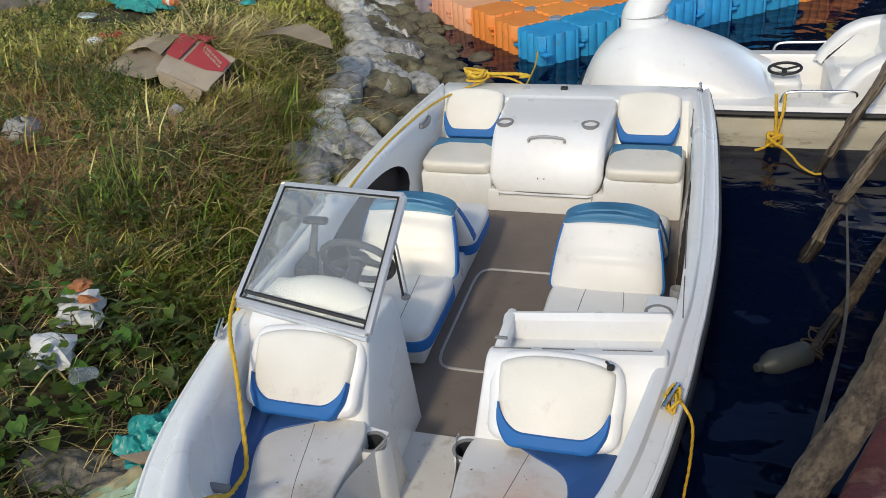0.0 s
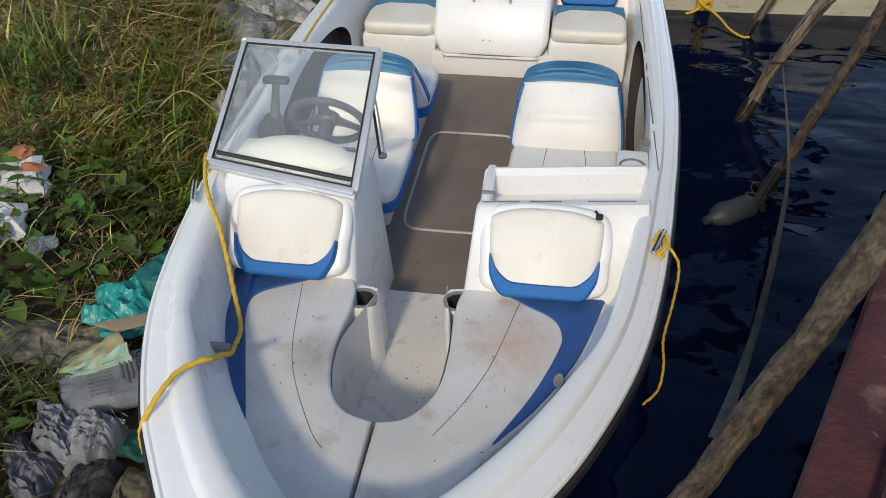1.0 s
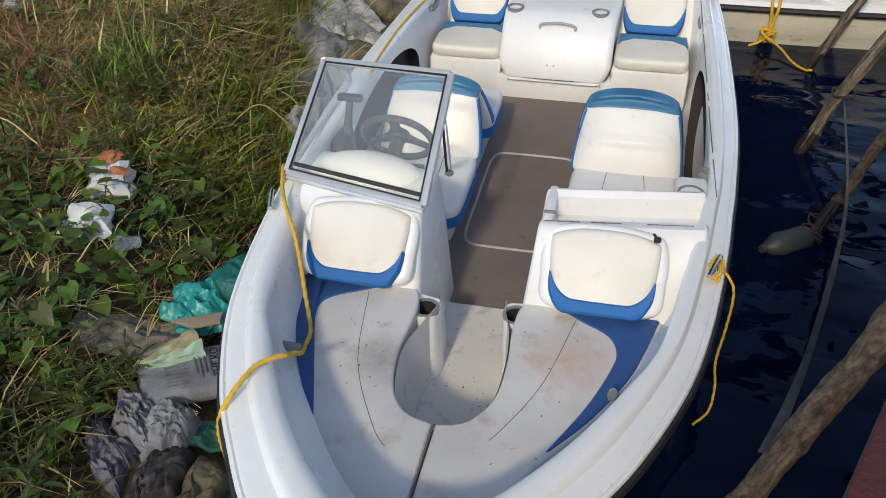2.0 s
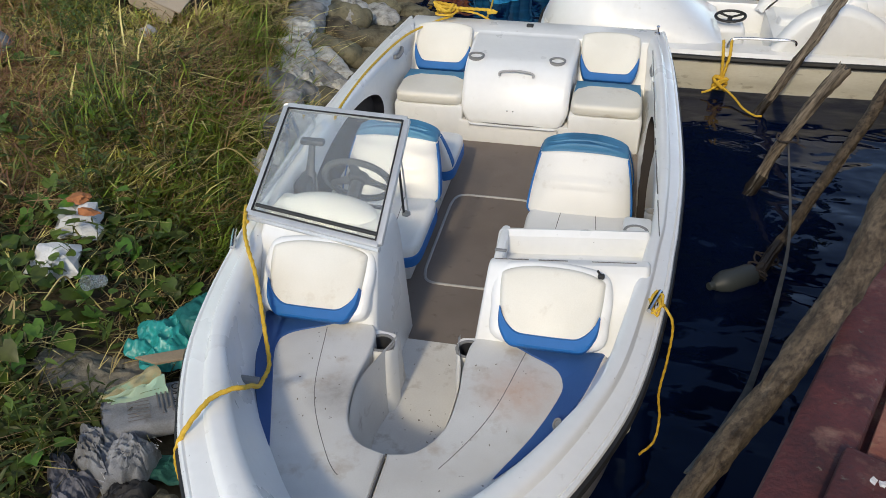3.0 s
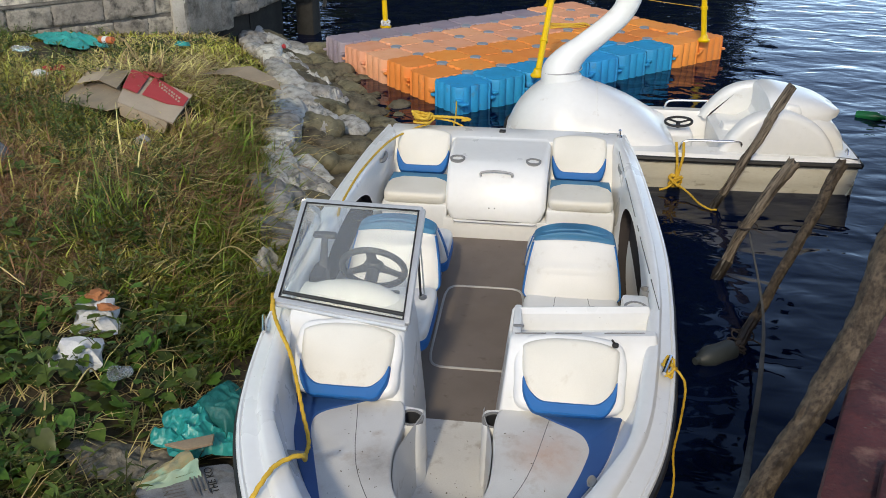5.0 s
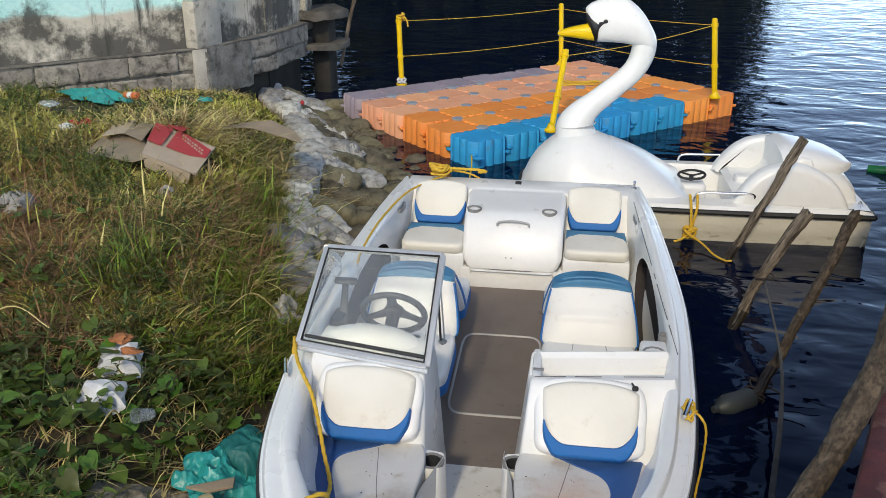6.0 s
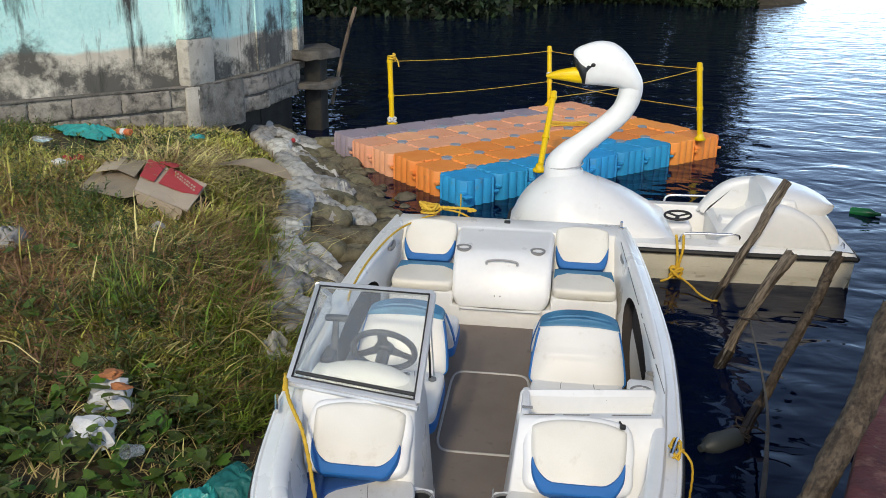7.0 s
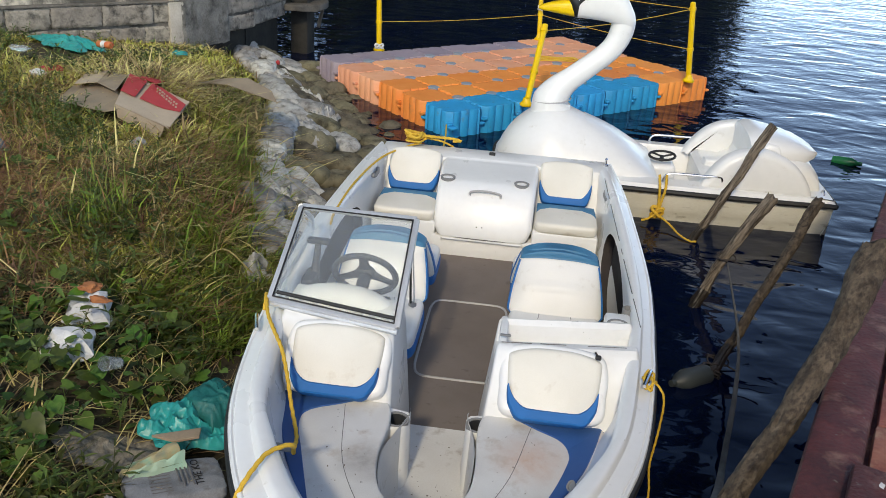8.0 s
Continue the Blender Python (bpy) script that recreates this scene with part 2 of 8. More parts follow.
WOOD = mat("weathered_wood", (0.27, 0.20, 0.14), (0.05, 0.036, 0.027), 0.85, 9, 70, 0.9, streak=6.0, dirt=(0.035, 0.026, 0.02), dirt_amount=0.34, dirt_scale=14)


def wood_along(a, b):
    """Weathered grey-brown wood with long dark checks along the pole from a to b."""
    return mat("weathered_wood", (0.27, 0.22, 0.165), (0.07, 0.052, 0.037), 0.85, 30, 150, 1.0, streak=9.0, dirt=(0.016, 0.012, 0.009), dirt_amount=0.55, dirt_scale=52, axis=tuple(Vector(b) - Vector(a)))


def bark_along(a, b):
    """Flaking brown bark with pale worn patches along a log from a to b."""
    return mat("brown_bark", (0.12, 0.091, 0.063), (0.034, 0.024, 0.016), 0.9, 26, 130, 1.0, streak=1.5, dirt=(0.018, 0.013, 0.010), dirt_amount=0.52, dirt_scale=46, axis=tuple(Vector(b) - Vector(a)))


WET = mat("wet_dark_wood", (0.028, 0.022, 0.017), (0.014, 0.011, 0.009), 0.4, 12, 60, 0.6)
STRAP = mat("grey_bamboo_strip", (0.12, 0.116, 0.105), (0.06, 0.058, 0.052), 0.8, 8, 90, 0.5)
REDCON = mat("worn_red_painted_concrete", (0.115, 0.028, 0.027), (0.04, 0.014, 0.017), 0.7, 9, 70, 1.0, specks=0.08, dirt=(0.26, 0.15, 0.11), dirt_amount=0.26, dirt_scale=7)
PAVER = mat("worn_brick_red_paver", (0.33, 0.135, 0.10), (0.19, 0.058, 0.05), 0.75, 8, 60, 1.0, spread=0.16, specks=0.08, dirt=(0.40, 0.26, 0.17), dirt_amount=0.36, dirt_scale=7)
ORANGEPAINT = mat("orange_red_paint", (0.80, 0.08, 0.012), (0.72, 0.07, 0.01), 0.35, 5, 60, 0.03)
SOIL = mat("dry_soil_and_litter", (0.085, 0.066, 0.036), (0.028, 0.021, 0.012), 0.95, 1.2, 40, 1.0, dirt=(0.22, 0.18, 0.12), dirt_amount=0.08, dirt_scale=2.5)
SACK = mat("white_woven_sack", (0.52, 0.51, 0.475), (0.30, 0.29, 0.265), 0.5, 14, 160, 0.7, spread=0.42, dirt=(0.10, 0.09, 0.07), dirt_amount=0.40, dirt_scale=11)
GREYSACK = mat("grey_dusty_sack", (0.26, 0.27, 0.29), (0.15, 0.155, 0.165), 0.65, 8, 160, 0.4, dirt=(0.09, 0.08, 0.065), dirt_amount=0.26, dirt_scale=9)
LAVSACK = mat("lilac_grey_sack", (0.17, 0.17, 0.195), (0.09, 0.09, 0.105), 0.65, 8, 160, 0.4, dirt=(0.04, 0.038, 0.034), dirt_amount=0.32, dirt_scale=9)
DARKSACK = mat("dark_wet_sack", (0.055, 0.053, 0.055), (0.028, 0.026, 0.026), 0.6, 8, 160, 0.4, dirt=(0.12, 0.115, 0.11), dirt_amount=0.14, dirt_scale=10)
THREAD = mat("white_sack_thread", (0.55, 0.55, 0.56), None, 0.7, 8, 80, 0.0)
TEALDARK = mat("dark_teal_sack", (0.004, 0.15, 0.135), (0.003, 0.10, 0.095), 0.5, 6, 160, 0.3)
SACKDARK = mat("muddy_woven_sack", (0.20, 0.175, 0.115), (0.075, 0.063, 0.038), 0.85, 5, 300, 0.5, spread=0.25, dirt=(0.035, 0.028, 0.016), dirt_amount=0.42, dirt_scale=8)
SACKBLACK = mat("black_weathered_sheet", (0.010, 0.010, 0.010), (0.022, 0.021, 0.02), 0.85, 6, 200, 0.6)
CEMENT = mat("grey_hardened_cement", (0.27, 0.24, 0.185), (0.14, 0.125, 0.095), 0.9, 14, 70, 1.0, dirt=(0.05, 0.043, 0.032), dirt_amount=0.3, dirt_scale=16)
TEAL = mat("teal_plastic_sheet", (0.01, 0.33, 0.30), (0.01, 0.22, 0.215), 0.36, 6, 40, 0.3)
GREENNET = mat("dark_green_cloth", (0.012, 0.11, 0.08), (0.01, 0.07, 0.055), 0.7, 8, 150, 0.4)
CLOTH = mat("faded_cream_cloth", (0.44, 0.38, 0.22), (0.34, 0.30, 0.17), 0.85, 6, 200, 0.4, dirt=(0.2, 0.42, 0.32), dirt_amount=0.06, dirt_scale=9)
MINT = mat("pale_mint_cloth", (0.30, 0.50, 0.40), (0.40, 0.50, 0.36), 0.85, 9, 200, 0.4)
CARD = mat("brown_cardboard", (0.33, 0.255, 0.175), (0.25, 0.195, 0.135), 0.85, 5, 80, 0.15, dirt=(0.26, 0.19, 0.13), dirt_amount=0.08, dirt_scale=4)
CARDRED = mat("red_printed_cardboard", (0.48, 0.045, 0.05), (0.42, 0.04, 0.045), 0.7, 4, 80, 0.1)
CARDPALE = mat("pale_cardboard_print", (0.50, 0.39, 0.28), None, 0.8, 4, 80, 0.1)
FOAM = mat("white_polystyrene", (0.70, 0.70, 0.69), (0.56, 0.56, 0.55), 0.7, 20, 120, 0.5)
RUST = mat("orange_brown_flake", (0.42, 0.16, 0.06), (0.32, 0.12, 0.05), 0.85, 10, 90, 0.6)
CLEAR = mat("clear_plastic", (0.85, 0.88, 0.88), None, 0.12, 8, 30, 0.2, transmission=0.8, ior=1.2)
GREENGLASS = mat("green_bottle_plastic", (0.01, 0.16, 0.05), None, 0.15, 8, 30, 0.1)
GREYBOTTLE = mat("cloudy_plastic_bottle", (0.040, 0.050, 0.056), None, 0.5, 8, 30, 0.1)
REDTIN = mat("red_printed_tin", (0.55, 0.07, 0.03), (0.50, 0.2, 0.06), 0.35, 30, 60, 0.05)
PEBBLE = mat("grey_stone", (0.42, 0.41, 0.39), (0.3, 0.29, 0.28), 0.8, 12, 80, 0.4)
PALEGRASS = mat("pale_olive_grass", (0.50, 0.43, 0.085), (0.18, 0.18, 0.036), 0.55, 0.9, 8, 0.0, spread=0.6, per_island=True, through_leaf=0.18)
GRASS = mat("green_grass", (0.15, 0.135, 0.028), (0.04, 0.052, 0.012), 0.55, 0.9, 8, 0.0, spread=0.7, per_island=True, through_leaf=0.18)
LUSH = mat("bright_green_grass", (0.25, 0.31, 0.04), (0.12, 0.175, 0.024), 0.55, 1.2, 8, 0.0, spread=0.55, per_island=True, through_leaf=0.25)
STRAW = mat("dry_straw_grass", (0.64, 0.50, 0.23), (0.32, 0.235, 0.10), 0.8, 0.9, 8, 0.0, spread=0.6, per_island=True, through_leaf=0.2)
YELLOWGRASS = mat("half_dry_yellow_grass", (0.62, 0.53, 0.17), (0.34, 0.30, 0.08), 0.65, 0.9, 8, 0.0, spread=0.5, per_island=True, through_leaf=0.2)
REDSTEM = mat("red_brown_dead_stalks", (0.36, 0.185, 0.09), (0.20, 0.105, 0.055), 0.85, 2, 8, 0.0, spread=0.35, per_island=True)
LEAF = mat("broad_green_leaves", (0.125, 0.195, 0.027), (0.036, 0.07, 0.012), 0.42, 2, 30, 0.0, spread=0.65, per_island=True, through_leaf=0.2)
HERB = mat("narrow_green_leaves", (0.115, 0.15, 0.029), (0.028, 0.046, 0.011), 0.5, 2, 30, 0.0, spread=0.55, per_island=True, through_leaf=0.2)
TREELEAF = mat("dark_tree_leaves", (0.022, 0.038, 0.012), (0.012, 0.022, 0.007), 0.6, 0.5, 8, 0.0, spread=0.45, per_island=True, through_leaf=0.2)
TRUNK = mat("tree_bark", (0.12, 0.09, 0.065), (0.07, 0.055, 0.04), 0.9, 2, 20, 0.6, streak=4)


def wall_paint():
    """Sky-blue paint over bare grey render, broken along an uneven line, with black mould runs."""
    m = mat("mouldy_blue_wall_paint", (0.60, 0.86, 0.80), (0.32, 0.66, 0.62), 0.8, 1.5, 25, 0.4)
    nt = m.node_tree
    n, link = nt.nodes, nt.links.new
    bsdf, geo = n["Principled BSDF"], n.new("ShaderNodeNewGeometry")
    paint = bsdf.inputs["Base Color"].links[0].from_socket
    sep = n.new("ShaderNodeSeparateXYZ")
    link(geo.outputs["Position"], sep.inputs[0])
    ragged = n.new("ShaderNodeTexNoise")
    ragged.inputs["Scale"].default_value, ragged.inputs["Detail"].default_value = 1.6, 5
    link(geo.outputs["Position"], ragged.inputs["Vector"])
    line = n.new("ShaderNodeMath")
    line.operation = "MULTIPLY_ADD"
    link(ragged.outputs["Fac"], line.inputs[0])
    line.inputs[1].default_value = 0.35
    link(sep.outputs["Z"], line.inputs[2])
    step = n.new("ShaderNodeMapRange")
    step.inputs["From Min"].default_value, step.inputs["From Max"].default_value = 1.70, 1.76
    link(line.outputs[0], step.inputs["Value"])
    grey = n.new("ShaderNodeTexNoise")
    grey.inputs["Scale"].default_value, grey.inputs["Detail"].default_value = 5, 6
    link(geo.outputs["Position"], grey.inputs["Vector"])
    bare = n.new("ShaderNodeMix")
    bare.data_type = "RGBA"
    bare.inputs["A"].default_value, bare.inputs["B"].default_value = (0.42, 0.365, 0.29, 1), (0.76, 0.69, 0.565, 1)
    link(grey.outputs["Fac"], bare.inputs["Factor"])
    base = n.new("ShaderNodeMix")
    base.data_type = "RGBA"
    link(step.outputs["Result"], base.inputs["Factor"])
    link(bare.outputs["Result"], base.inputs["A"])
    link(paint, base.inputs["B"])
    runs = n.new("ShaderNodeTexNoise")
    runs.inputs["Scale"].default_value, runs.inputs["Detail"].default_value, runs.inputs["Roughness"].default_value = 1.3, 7, 0.68
    squash = n.new("ShaderNodeVectorMath")
    squash.operation = "MULTIPLY"
    squash.inputs[1].default_value = (3.4, 3.4, 0.45)
    link(geo.outputs["Position"], squash.inputs[0])
    link(squash.outputs[0], runs.inputs["Vector"])
    cut = n.new("ShaderNodeMapRange")
    cut.inputs["From Min"].default_value, cut.inputs["From Max"].default_value = 0.53, 0.66
    link(runs.outputs["Fac"], cut.inputs["Value"])
    fin = n.new("ShaderNodeMix")
    fin.data_type = "RGBA"
    link(cut.outputs["Result"], fin.inputs["Factor"])
    link(base.outputs["Result"], fin.inputs["A"])
    fin.inputs["B"].default_value = (0.045, 0.045, 0.04, 1)
    blot = n.new("ShaderNodeTexNoise")
    blot.inputs["Scale"].default_value, blot.inputs["Detail"].default_value, blot.inputs["Roughness"].default_value = 1.1, 8, 0.72
    shift = n.new("ShaderNodeVectorMath")
    shift.operation = "ADD"
    shift.inputs[1].default_value = (3.7, 1.2, 0.4)
    link(geo.outputs["Position"], shift.inputs[0])
    link(shift.outputs[0], blot.inputs["Vector"])
    low = n.new("ShaderNodeMapRange")
    low.inputs["From Min"].default_value, low.inputs["From Max"].default_value = 2.25, 1.45
    low.inputs["To Min"].default_value, low.inputs["To Max"].default_value = -0.16, 0.03
    link(line.outputs[0], low.inputs["Value"])
    both = n.new("ShaderNodeMath")
    link(blot.outputs["Fac"], both.inputs[0])
    link(low.outputs["Result"], both.inputs[1])
    bcut = n.new("ShaderNodeMapRange")
    bcut.inputs["From Min"].default_value, bcut.inputs["From Max"].default_value, bcut.inputs["To Max"].default_value = 0.445, 0.55, 0.9
    link(both.outputs[0], bcut.inputs["Value"])
    mould = n.new("ShaderNodeMix")
    mould.data_type = "RGBA"
    link(bcut.outputs["Result"], mould.inputs["Factor"])
    link(fin.outputs["Result"], mould.inputs["A"])
    mould.inputs["B"].default_value = (0.05, 0.048, 0.042, 1)
    link(mould.outputs["Result"], bsdf.inputs["Base Color"])
    return m


WALLPAINT = wall_paint()
RENDER = mat("pale_cracked_render", (0.52, 0.48, 0.41), (0.36, 0.33, 0.28), 0.9, 5, 60, 0.8, dirt=(0.10, 0.095, 0.08), dirt_amount=0.26, dirt_scale=7)
STONE = mat("grey_plinth_stone", (0.42, 0.37, 0.30), (0.22, 0.195, 0.16), 0.85, 4, 40, 0.8, spread=0.18, dirt=(0.05, 0.046, 0.039), dirt_amount=0.46, dirt_scale=7)
RENDERGREY = mat("grey_weathered_render", (0.34, 0.32, 0.275), (0.14, 0.13, 0.112), 0.9, 3, 50, 1.0, dirt=(0.05, 0.046, 0.039), dirt_amount=0.45, dirt_scale=4)
WETSTONE = mat("dark_wet_stone", (0.13, 0.115, 0.095), (0.06, 0.053, 0.044), 0.7, 5, 50, 1.0, dirt=(0.03, 0.028, 0.022), dirt_amount=0.4, dirt_scale=6)
# near-black tone carries the shadow under the plinth and landing slab
UNDERSHADE = mat("shadow_dark_foundation", (0.035, 0.033, 0.028), (0.018, 0.017, 0.015), 0.9, 5, 50, 1.0)
MORTAR = mat("dark_crumbling_mortar", (0.24, 0.215, 0.18), (0.10, 0.09, 0.075), 0.95, 5, 50, 1.0, dirt=(0.03, 0.028, 0.024), dirt_amount=0.2, dirt_scale=6)


def water_material():
    m = bpy.data.materials.new("dark_lake_water")
    m.use_nodes = True
    n, link = m.node_tree.nodes, m.node_tree.links.new
    b = n["Principled BSDF"]
    # blue of the reflected sky is put into base colour and specular tint
    b.inputs["Base Color"].default_value = (0.0008, 0.004, 0.020, 1)
    b.inputs["Roughness"].default_value, b.inputs["IOR"].default_value, b.inputs["Specular IOR Level"].default_value = 0.03, 1.333, 0.35
    b.inputs["Specular Tint"].default_value = (0.40, 0.68, 1.0, 1)
    geo = n.new("ShaderNodeNewGeometry")
    sq = n.new("ShaderNodeVectorMath")
    sq.operation = "MULTIPLY"
    sq.inputs[1].default_value = (0.72, 1.0, 1.0)
    link(geo.outputs["Position"], sq.inputs[0])
    height = None
    for s, d, w in ((1.1, 1.0, 1.0), (2.7, 1.0, 0.5), (7.5, 1.0, 0.09)):
        t = n.new("ShaderNodeTexNoise")
        t.inputs["Scale"].default_value, t.inputs["Detail"].default_value, t.inputs["Distortion"].default_value = s, d, 0.6
        link(sq.outputs[0], t.inputs["Vector"])
        k = n.new("ShaderNodeMath")
        k.operation = "MULTIPLY_ADD"
        link(t.outputs["Fac"], k.inputs[0])
        k.inputs[1].default_value = w
        if height:
            link(height, k.inputs[2])
        height = k.outputs[0]
    bp = n.new("ShaderNodeBump")
    bp.inputs["Strength"].default_value, bp.inputs["Distance"].default_value = 1.0, 0.045
    link(height, bp.inputs["Height"])
    link(bp.outputs["Normal"], b.inputs["Normal"])
    return m


WATER = water_material()


# ---- geometry helpers: a shape is (points, faces) ----
def mesh_object(name, shape, material, sharp=35):
    v, f = shape
    me = bpy.data.meshes.new(name)
    me.from_pydata([tuple(map(float, p)) for p in v], [], [tuple(map(int, q)) for q in f])
    me.materials.append(material)
    me.polygons.foreach_set("use_smooth", [True] * len(me.polygons))
    me.set_sharp_from_angle(angle=radians(sharp))
    me.update()
    return new(name, me)


def thing(name, at, label, category, group="", kind=""):
    ob = new(name)
    ob.empty_display_size = 0.1
    ob.location = at
    ob["at"] = tuple(at)
    return tagged(ob, label, category, group, kind)


def origin(ob):
    """The place of a thing or part built at rest, before any turn."""
    p = Vector((0, 0, 0))
    while ob:
        p += ob.location
        ob = ob.parent
    return p


def part(name, shape, material, parent, label="", sharp=35):
    v, f = shape
    o = origin(parent)
    ob = mesh_object(name, ([(p[0] - o.x, p[1] - o.y, p[2] - o.z) for p in v], f), material, sharp)
    ob.parent = parent
    return tagged(ob, label)


def solo(name, shape, material, label, category, group="", kind="", sharp=35):
    """A thing of one mesh, with its origin at its foot."""
    v, f = shape
    a = np.array(v, float)
    o = np.array([*(a[:, :2].min(0) + a[:, :2].max(0)) / 2, a[:, 2].min()])
    ob = mesh_object(name, (a - o, f), material, sharp)
    ob.location = o
    return tagged(ob, label, category, group, kind)


def joined(*shapes):
    v, f = [], []
    for sv, sf in shapes:
        k = len(v)
        v += [tuple(p) for p in sv]
        f += [tuple(i + k for i in q) for q in sf]
    return v, f


def moved(shape, m):
    return [tuple(m @ Vector(p)) for p in shape[0]], shape[1]


def bent(shape, fn):
    return [fn(*p) for p in shape[0]], shape[1]


def basis(at, ax, ay, az):
    m = Matrix((ax, ay, az)).transposed().to_4x4()
    m.translation = at
    return m


def from_bm(bm):
    bm.verts.ensure_lookup_table()
    out = [tuple(v.co) for v in bm.verts], [tuple(v.index for v in q.verts) for q in bm.faces]
    bm.free()
    return out


def outward(shape):
    """The same closed shape with every face turned outwards."""
    bm = bmesh.new()
    vs = [bm.verts.new(p) for p in shape[0]]
    for q in shape[1]:
        bm.faces.new([vs[i] for i in q])
    bmesh.ops.recalc_face_normals(bm, faces=bm.faces[:])
    bm.verts.index_update()
    return from_bm(bm)


def block(x0, x1, y0, y1, z0, z1, r=0.0, n=2):
    bm = bmesh.new()
    bmesh.ops.create_cube(bm, size=1.0)
    for v in bm.verts:
        v.co = ((x0 + x1) / 2 + v.co.x * (x1 - x0), (y0 + y1) / 2 + v.co.y * (y1 - y0), (z0 + z1) / 2 + v.co.z * (z1 - z0))
    if r:
        bmesh.ops.bevel(bm, geom=bm.edges[:], offset=r, segments=n, profile=0.5, affect="EDGES")
    bm.verts.index_update()
    return from_bm(bm)


def catmull(pts, n=6, closed=False):
    p = np.array(pts, float)
    k = len(p)
    out = []
    for i in range(k if closed else k - 1):
        if closed:
            a, b, c, d = p[i - 1], p[i], p[(i + 1) % k], p[(i + 2) % k]
        else:
            b, c = p[i], p[i + 1]
            a = p[i - 1] if i else 2 * b - c
            d = p[i + 2] if i + 2 < k else 2 * c - b
        for t in np.linspace(0, 1, n, endpoint=False):
            out.append(0.5 * (2 * b + (c - a) * t + (2 * a - 5 * b + 4 * c - d) * t * t + (3 * b - a - 3 * c + d) * t**3))
    if not closed:
        out.append(p[-1])
    return np.array(out)


def inset(outline, d):
    p = np.array(outline, float)
    e1, e2 = p - np.roll(p, 1, 0), np.roll(p, -1, 0) - p
    e1 /= np.linalg.norm(e1, axis=1)[:, None] + 1e-9
    e2 /= np.linalg.norm(e2, axis=1)[:, None] + 1e-9
    n1, n2 = np.stack([-e1[:, 1], e1[:, 0]], 1), np.stack([-e2[:, 1], e2[:, 0]], 1)
    m = n1 + n2
    m /= np.linalg.norm(m, axis=1)[:, None] + 1e-9
    return p + d * m / np.maximum(0.5, (m * n1).sum(1))[:, None]


def slab(outline, z0, z1, r=0.01, n=3, both=False):
    """An upright prism on an outline, with its top edge (and its bottom edge) rounded."""
    p = np.array(outline, float)
    area = (p[:, 0] * np.roll(p[:, 1], -1) - np.roll(p[:, 0], -1) * p[:, 1]).sum()
    if area < 0:
        p = p[::-1]
    rings = []
    if both and r:
        for a in np.linspace(0, math.pi / 2, n + 1)[:-1]:
            rings.append((inset(p, r * (1 - math.sin(a))), z0 + r * (1 - math.cos(a))))
    else:
        rings.append((p, z0))
    if r:
        for a in np.linspace(0, math.pi / 2, n + 1):
            rings.append((inset(p, r * (1 - math.cos(a))), z1 - r + r * math.sin(a)))
    else:
        rings.append((p, z1))
    k, v, f = len(p), [], []
    for q, z in rings:
        v += [(x, y, z) for x, y in q]
    for j in range(len(rings) - 1):
        for i in range(k):
            a, b = j * k + i, j * k + (i + 1) % k
            f.append((a, b, b + k, a + k))
    f.append(tuple(range((len(rings) - 1) * k, len(rings) * k)))
    f.append(tuple(range(k))[::-1])
    return v, f


def cushion(outline, z0, z1, r=0.025, bulge=0.012, n=5):
    """A padded slab: rounded edges both sides and a face that swells towards its middle."""
    p = np.array(outline, float)
    if (p[:, 0] * np.roll(p[:, 1], -1) - np.roll(p[:, 0], -1) * p[:, 1]).sum() < 0:
        p = p[::-1]
    mid_ = p.mean(0)
    rings = [(inset(p, r * (1 - math.sin(a))), z0 + r * (1 - math.cos(a))) for a in np.linspace(0, math.pi / 2, n)[:-1]]
    rings += [(inset(p, r * (1 - math.cos(a))), z1 - r + r * math.sin(a)) for a in np.linspace(0, math.pi / 2, n)]
    face = rings[-1][0]
    rings += [(mid_ + (face - mid_) * k, z1 + bulge * (1 - k * k)) for k in (0.93, 0.8, 0.6, 0.4, 0.2, 0.03)]
    return loft([[(x, y, z) for x, y in q] for q, z in rings], closed=True, cap=True)


def prism_x(profile, x0, x1, r=0.015, n=3):
    """A (y, z) profile carried along x, with rounded end edges."""
    v, f = slab(profile, x0, x1, r, n, both=True)
    return [(c, a, b) for a, b, c in v], f


def prism_y(profile, y0, y1, r=0.015, n=3):
    v, f = slab(profile, y0, y1, r, n, both=True)
    return [(a, c, b) for a, b, c in v], [q[::-1] for q in f]


def loft(rows, closed=False, cap=False):
    v, f, k = [], [], len(rows[0])
    for row in rows:
        v += [tuple(p) for p in row]
    for j in range(len(rows) - 1):
        for i in range(k if closed else k - 1):
            a, b = j * k + i, j * k + (i + 1) % k
            f.append((a, b, b + k, a + k))
    if cap:
        f.append(tuple(range(k))[::-1])
        f.append(tuple(range((len(rows) - 1) * k, len(rows) * k)))
    return v, f


